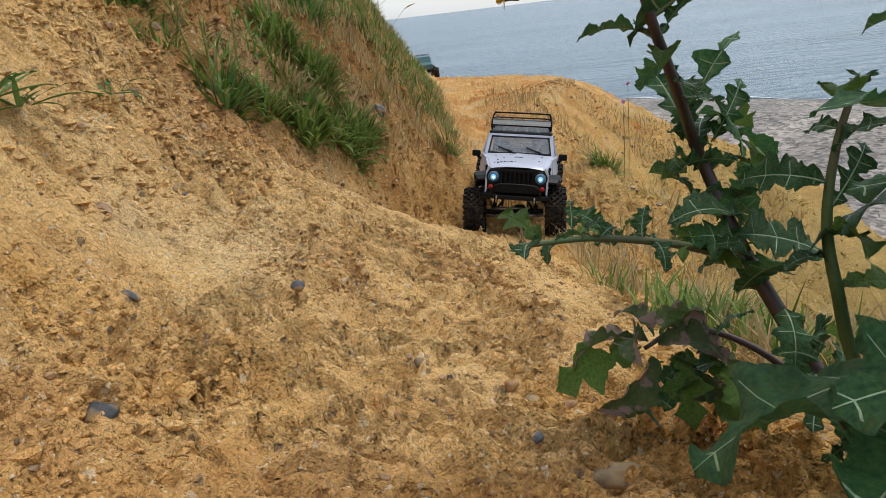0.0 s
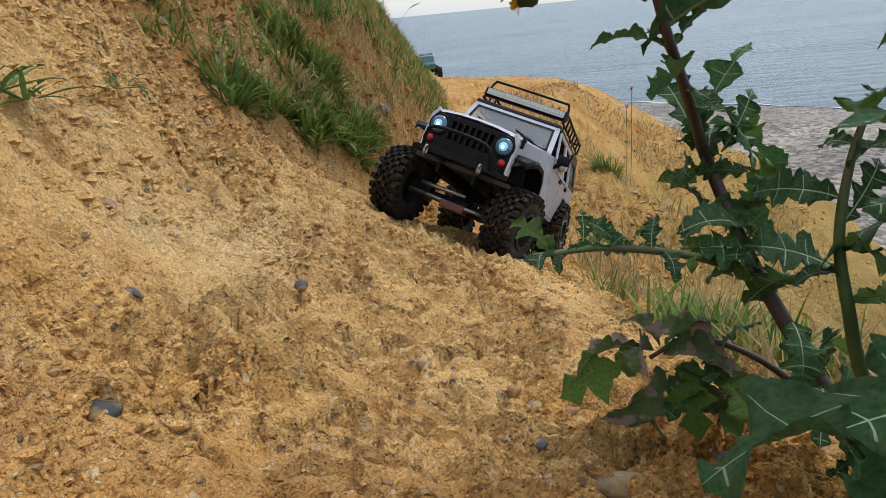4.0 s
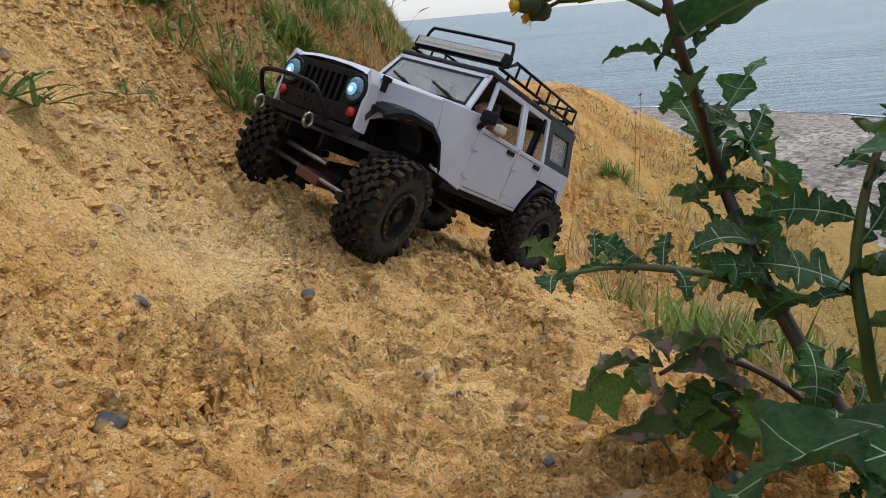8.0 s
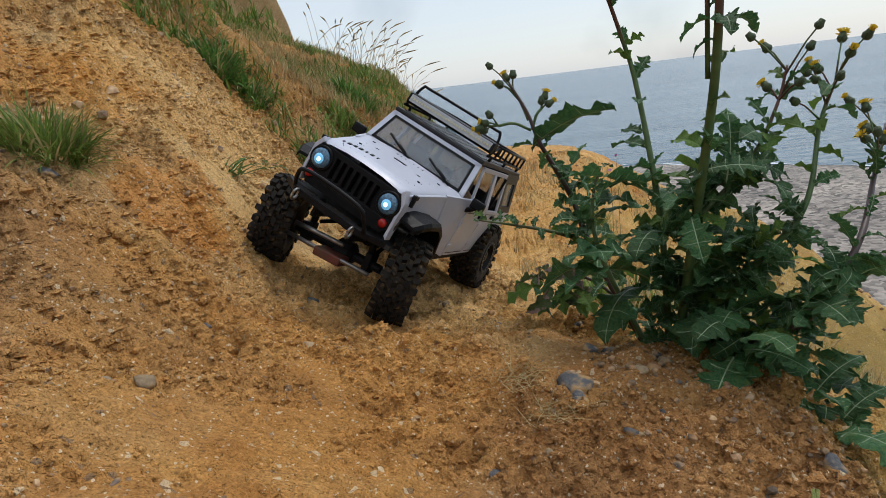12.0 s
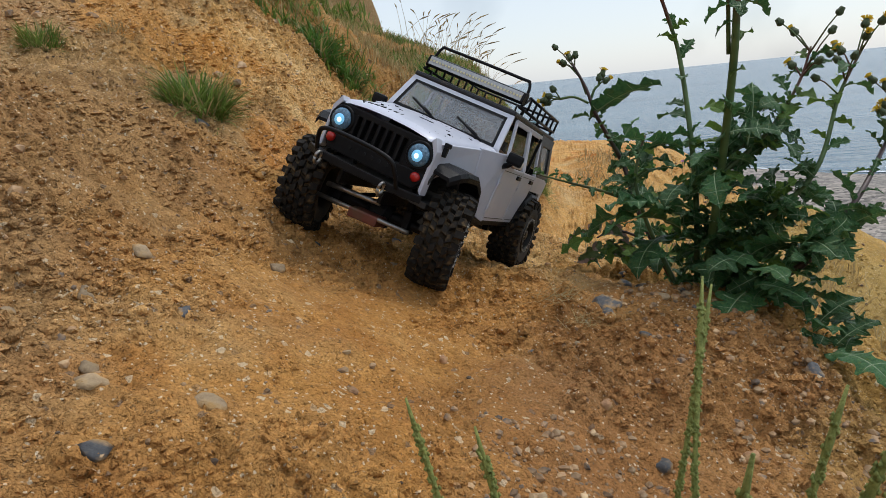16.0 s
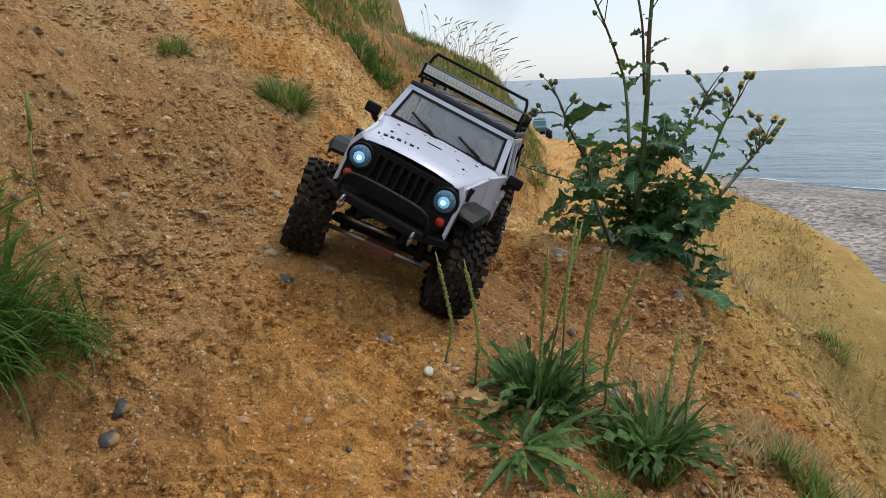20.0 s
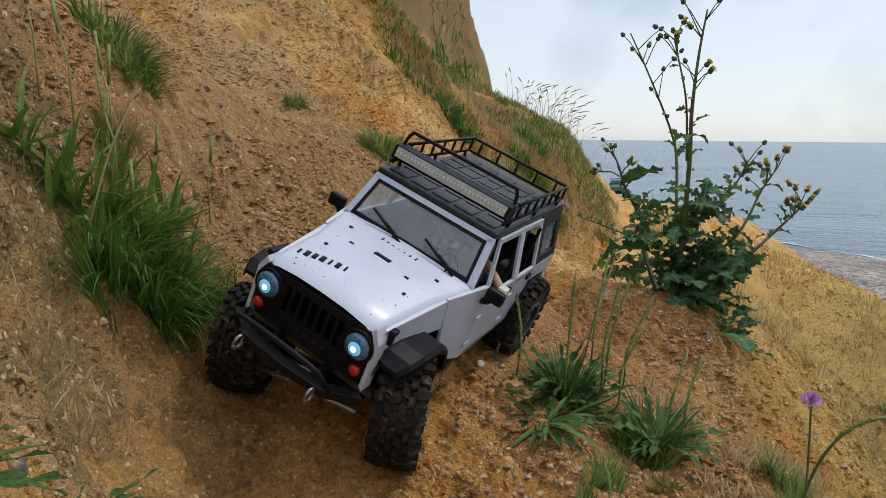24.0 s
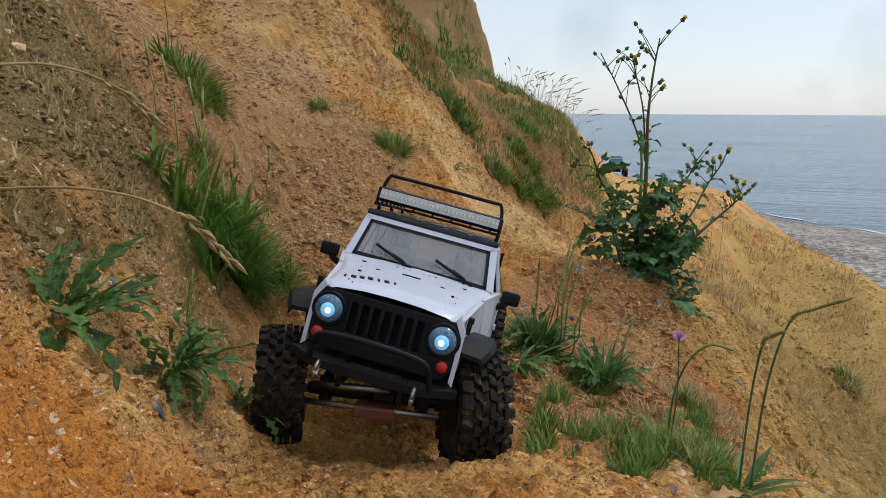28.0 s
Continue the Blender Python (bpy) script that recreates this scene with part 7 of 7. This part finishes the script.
    prism(bm, [(0.012, 0.2585), (0.027, 0.2570), (0.030, 0.2600), (0.027, 0.2735), (0.014, 0.2755), (0.010, 0.2720)], "y", -0.0785, 0.0785, 0.0008)
    bar_ = part("light_bar", bm, BLACK, truck, "black LED light bar on the rack")
    bm = bmesh.new()
    hexa(bm, [(0.0285, -0.0745, 0.2605), (0.0285, 0.0745, 0.2605), (0.0302, 0.0745, 0.2608), (0.0302, -0.0745, 0.2608), (0.0262, -0.0745, 0.2722), (0.0262, 0.0745, 0.2722), (0.0280, 0.0745, 0.2725), (0.0280, -0.0745, 0.2725)])
    part("lens", bm, BAR_FACE, bar_, "clear lens strip")
    for k in range(30):
        bm = bmesh.new()
        y = -0.0725 + k * 0.005
        box(bm, 0.0285, 0.0302, y - 0.0013, y + 0.0013, 0.2652, 0.2680)
        part("led", bm, LED_BAR, bar_, "yellow LED chip" if k == 0 else "")
    # bumper with hoop and shackles
    bm = bmesh.new()
    prism(bm, [(0.216, -0.073), (0.222, -0.081), (0.246, -0.052), (0.250, 0.0), (0.246, 0.052), (0.222, 0.081), (0.216, 0.073), (0.235, 0.047), (0.238, 0.0), (0.235, -0.047)], "z", 0.1000, 0.1085, 0.0012)
    bumper = part("front_bumper", bm, BLACK, truck, "scuffed black front bumper")
    tubes("bull_bar", [(smooth_run([(0.240, -0.056, 0.106), (0.252, -0.053, 0.122), (0.260, -0.043, 0.1345), (0.262, 0.0, 0.1375), (0.260, 0.043, 0.1345), (0.252, 0.053, 0.122), (0.240, 0.056, 0.106)], 6), 0.0027)], BLACK, bumper, "black bull bar hoop", sides=8)
    for s in (-1, 1):
        tubes("shackle", [([(0.251 + 0.006 * math.cos(k * 0.6283), s * 0.044, 0.1000 + 0.0072 * math.sin(k * 0.6283)) for k in range(11)], 0.0019)], STEEL, bumper, "steel tow shackle")
        bm = bmesh.new()
        box(bm, 0.205, 0.240, s * 0.030 - 0.004, s * 0.030 + 0.004, 0.097, 0.105, 0.001)
        part("bumper_mount", bm, BLACK, bumper)
    # chassis
    for s in (-1, 1):
        bm = bmesh.new()
        box(bm, -0.205, 0.215, s * 0.030 - 0.0025, s * 0.030 + 0.0025, 0.078, 0.094, 0.001)
        part("chassis_rail", bm, BLACK, truck)
        for x0, x1 in ((0.150, 0.030), (-0.150, -0.030)):
            tubes("link_rod", [([(x0, s * 0.045, 0.060), (x1, s * 0.025, 0.076)], 0.0030)], BLACK, truck)
    bm = bmesh.new()
    box(bm, -0.045, 0.045, -0.028, 0.028, 0.068, 0.094, 0.004)
    part("skid_plate", bm, BLACK, truck)
    # axles, each about its own middle
    axles = []
    for x, front in ((AXLE, True), (-AXLE, False)):
        axle = new("axle")
        axle.parent = truck
        bm = bmesh.new()
        lathe(bm, [(-0.070, 0.006), (-0.050, 0.007), (0.050, 0.007), (0.070, 0.006)], "y", 12)
        lathe(bm, [(-0.016, 0.010), (-0.010, 0.017), (0.010, 0.017), (0.016, 0.010)], "y", 14, (0.0, 0.012, 0))
        box(bm, -0.012, 0.012, -0.056, -0.046, -0.012, 0.016, 0.002)
        box(bm, -0.012, 0.012, 0.046, 0.056, -0.012, 0.016, 0.002)
        part("axle_housing", bm, BLACK, axle)
        if front:
            tubes("steering_rod", [([(0.036, -0.070, -0.004), (0.036, 0.070, -0.004)], 0.0030)], STEEL, axle, "bright steel steering rod")
            tubes("track_rod", [([(0.030, -0.058, 0.012), (0.030, 0.020, 0.014)], 0.0034)], STEEL, axle)
            bm = bmesh.new()
            box(bm, 0.012, 0.040, -0.014, 0.028, -0.014, -0.001, 0.003)
            part("diff_guard", bm, RUST, axle, "red diff guard")
        for s in (-1, 1):
            tubes("shock", [([(0, s * 0.050, 0.008), (0.004, s * 0.046, 0.036)], 0.0050), ([(0.004, s * 0.046, 0.036), (0.008, s * 0.043, 0.066)], 0.0028)], BLACK, axle)
        axles.append((axle, x))
    wheels = []
    first = {True: build_wheel(True), False: build_wheel(False)}
    for x in (AXLE, -AXLE):
        for s in (1, -1):
            w = first[s == 1] if x > 0 else copy_thing(first[s == 1], Matrix())
            w.parent = truck
            wheels.append((w, x, s))
    return truck, axles, wheels


TRUCK, AXLES, WHEELS = build_truck()


# ---------------------------------------------------------------- the second crawler, parked far along the path
def far_crawler():
    x, y = FAR_CRAWLER
    thing = tagged(new("parked_crawler"), "small teal radio-controlled crawler parked far along the path", "toy truck")
    thing.matrix_world = pose(x, y, gz(x, y) + 0.0, 0, 0, -82)
    bm = bmesh.new()
    prism(bm, [(-0.20, 0.11), (0.20, 0.11), (0.205, 0.16), (0.07, 0.175), (0.03, 0.235), (-0.13, 0.235), (-0.20, 0.17)], "y", -0.075, 0.075, 0.006)
    part("body", bm, TEAL, thing, "teal body shell")
    bm = bmesh.new()
    box(bm, -0.18, 0.18, -0.05, 0.05, 0.07, 0.105, 0.004)
    part("chassis", bm, BLACK, thing)
    tubes("roof_rack", [([(0.03, -0.07, 0.25), (-0.14, -0.07, 0.25), (-0.14, 0.07, 0.25), (0.03, 0.07, 0.25), (0.03, -0.07, 0.25)], 0.003)], BLACK, thing)
    for wx in (0.15, -0.15):
        for s in (-1, 1):
            bm = bmesh.new()
            lathe(bm, [(s * 0.115 - 0.025, 0.03), (s * 0.115 - 0.024, 0.056), (s * 0.115, 0.060), (s * 0.115 + 0.024, 0.056), (s * 0.115 + 0.025, 0.03)], "y", 20, (wx, 0, 0.06))
            part("wheel", bm, RUBBER, thing, "black tyre")


far_crawler()


# ---------------------------------------------------------------- motion
TRUCK_ROWS = [
    (0, 0.1295, 1.6336, -0.2936, -7.97, -7.70, -96.83),
    (0.5, 0.1188, 1.5651, -0.2811, -8.46, -8.97, -97.57),
    (1, 0.1053, 1.4999, -0.2690, -10.51, -10.35, -98.35),
    (1.5, 0.0869, 1.4141, -0.2501, -11.98, -12.82, -99.18),
    (2, 0.0736, 1.3420, -0.2288, -14.77, -17.38, -98.99),
    (2.5, 0.0527, 1.2386, -0.1942, -19.76, -20.48, -101.49),
    (3, 0.0384, 1.1878, -0.1717, -22.26, -23.19, -102.34),
    (3.5, 0.0214, 1.1386, -0.1530, -22.73, -25.68, -104.66),
    (5.5, -0.0549, 0.9676, -0.0862, -13.81, -30.96, -113.99),
    (6, -0.0611, 0.9678, -0.0826, -12.35, -31.33, -118.51),
    (6.5, -0.0694, 0.9501, -0.0709, -10.88, -31.11, -122.31),
    (7, -0.0828, 0.9184, -0.0541, -9.23, -30.18, -126.73),
    (7.5, -0.0969, 0.8824, -0.0335, -11.10, -29.25, -127.69),
    (8, -0.1125, 0.8331, -0.0134, -12.41, -28.25, -126.01),
    (8.5, -0.1322, 0.7830, 0.0023, -14.70, -25.96, -121.15),
    (9, -0.1450, 0.7397, 0.0135, -16.46, -22.83, -118.08),
    (9.5, -0.1563, 0.7033, 0.0222, -19.88, -18.62, -115.30),
    (10, -0.1638, 0.6518, 0.0329, -24.96, -14.94, -112.01),
    (10.5, -0.1651, 0.6074, 0.0407, -26.46, -13.37, -110.24),
    (11, -0.1660, 0.5657, 0.0473, -27.01, -12.67, -108.95),
    (11.5, -0.1659, 0.5330, 0.0539, -29.35, -12.91, -107.40),
    (12, -0.1652, 0.4834, 0.0609, -35.21, -14.02, -105.29),
    (12.5, -0.1654, 0.4382, 0.0654, -38.36, -15.50, -103.09),
    (13, -0.1652, 0.4101, 0.0648, -36.27, -15.36, -103.11),
    (13.5, -0.1654, 0.3892, 0.0656, -35.41, -15.80, -102.78),
    (15.5, -0.1778, 0.2822, 0.0720, -26.90, -14.28, -101.88),
    (16, -0.1804, 0.2422, 0.0760, -26.14, -14.19, -101.00),
    (16.5, -0.1820, 0.2093, 0.0816, -26.03, -13.77, -100.02),
    (17, -0.1808, 0.1701, 0.0855, -25.78, -12.74, -99.33),
    (17.5, -0.1789, 0.1383, 0.0897, -26.56, -12.01, -98.83),
    (18, -0.1799, 0.0959, 0.0955, -27.82, -10.77, -96.89),
    (18.5, -0.1758, 0.0452, 0.0985, -27.64, -9.64, -94.84),
    (19, -0.1694, -0.0113, 0.0972, -28.22, -7.74, -93.08),
    (19.5, -0.1587, -0.0681, 0.0974, -28.64, -6.20, -91.06),
    (20, -0.1453, -0.1336, 0.0923, -28.71, -4.45, -88.93),
    (20.5, -0.1368, -0.1769, 0.0921, -29.12, -3.46, -88.48),
    (21, -0.1333, -0.2145, 0.0917, -29.37, -2.92, -89.12),
    (21.5, -0.1304, -0.2449, 0.0932, -28.61, -2.95, -90.35),
    (23.5, -0.1464, -0.4339, 0.0714, -26.82, 1.57, -98.43),
    (24, -0.1440, -0.4917, 0.0631, -25.12, 2.44, -98.04),
    (24.5, -0.1400, -0.5253, 0.0589, -24.74, 3.16, -97.67),
    (25, -0.1373, -0.5403, 0.0581, -24.24, 3.48, -96.75),
    (25.5, -0.1373, -0.5405, 0.0584, -24.17, 3.90, -96.58),
    (26, -0.1359, -0.5419, 0.0576, -24.03, 4.31, -96.78),
    (26.5, -0.1356, -0.5424, 0.0572, -23.70, 4.38, -96.38),
    (27, -0.1006, -0.6349, 0.0575, -17.07, 2.70, -91.35),
    (27.5, -0.0738, -0.7202, 0.0448, -12.86, -4.58, -82.88),
    (28, -0.0357, -0.7927, 0.0452, -13.99, -10.76, -76.37),
]


# seconds, and how far the front wheels are turned to the left, in degrees
STEER_ROWS = ((0, 0), (1.5, -4), (3, -8), (5.5, -12), (6, -10), (7, -6), (7.5, 5), (8, 13), (9, 18), (10, 21), (11, 18), (12, 20), (13, 15), (13.5, 12), (15.5, 16), (18, 19), (19, 20), (20, 18), (21, 12), (21.5, 8), (23.5, 12), (24, 22), (24.5, 27), (25, 30), (26.5, 30), (27, 26), (27.5, 22), (28, 18))


def motions():
    rows = [(t, pose(*p)) for t, *p in TRUCK_ROWS]
    walk(TRUCK, rows)
    times = np.array([r[0] for r in TRUCK_ROWS])
    values = np.array([r[1:] for r in TRUCK_ROWS])
    fine = np.arange(0, 28.001, 0.25)
    at = np.column_stack([np.interp(fine, times, values[:, k]) for k in range(6)])
    heading = np.radians(at[:, 5])
    step = np.zeros(len(fine))
    d = np.diff(at[:, :3], axis=0)
    step[1:] = np.linalg.norm(d, axis=1) * np.sign(d[:, 0] * np.cos(heading[1:]) + d[:, 1] * np.sin(heading[1:]))
    rolled = np.cumsum(step)
    steer = np.radians(np.interp(fine, [r[0] for r in STEER_ROWS], [r[1] for r in STEER_ROWS]))
    lift = {}
    for i, (w, x, s) in enumerate(WHEELS):
        values_ = []
        for row in at:
            m = pose(*row)
            z = 0.0
            for _ in range(3):
                p = m @ Vector((x, s * TRACK, TYRE_R + z))
                low = min(p.z - TYRE_R * math.cos(a) - float(smooth_ground(p.x + TYRE_R * math.sin(a) * math.cos(radians(row[5])), p.y + TYRE_R * math.sin(a) * math.sin(radians(row[5])))) for a in (-0.5, -0.25, 0, 0.25, 0.5))
                z -= 0.8 * low - 0.0
            values_.append(min(0.034, max(-0.046, z)))
        values_ = np.convolve(np.pad(values_, 1, "edge"), np.ones(3) / 3, "valid")
        lift[i] = values_
    for i, (w, x, s) in enumerate(WHEELS):
        rows = []
        for k, t in enumerate(fine):
            pair = (lift[i - i % 2][k], lift[i - i % 2 + 1][k])
            m = pose(x, s * TRACK, TYRE_R + lift[i][k], math.degrees(math.atan2(pair[0] - pair[1], 2 * TRACK)), 0, 0)
            if x > 0:
                m = m @ pose(0, 0, 0, 0, 0, math.degrees(steer[k]))
            rows.append((float(t), m @ pose(0, 0, 0, 0, math.degrees(rolled[k] / TYRE_R), 0)))
        walk(w, rows)
    for j, (axle, x) in enumerate(AXLES):
        rows = []
        for k, t in enumerate(fine):
            a, b = lift[2 * j][k], lift[2 * j + 1][k]
            rows.append((float(t), pose(x, 0, TYRE_R + (a + b) / 2, math.degrees(math.atan2(a - b, 2 * TRACK)), 0, 0)))
        walk(axle, rows)


motions()
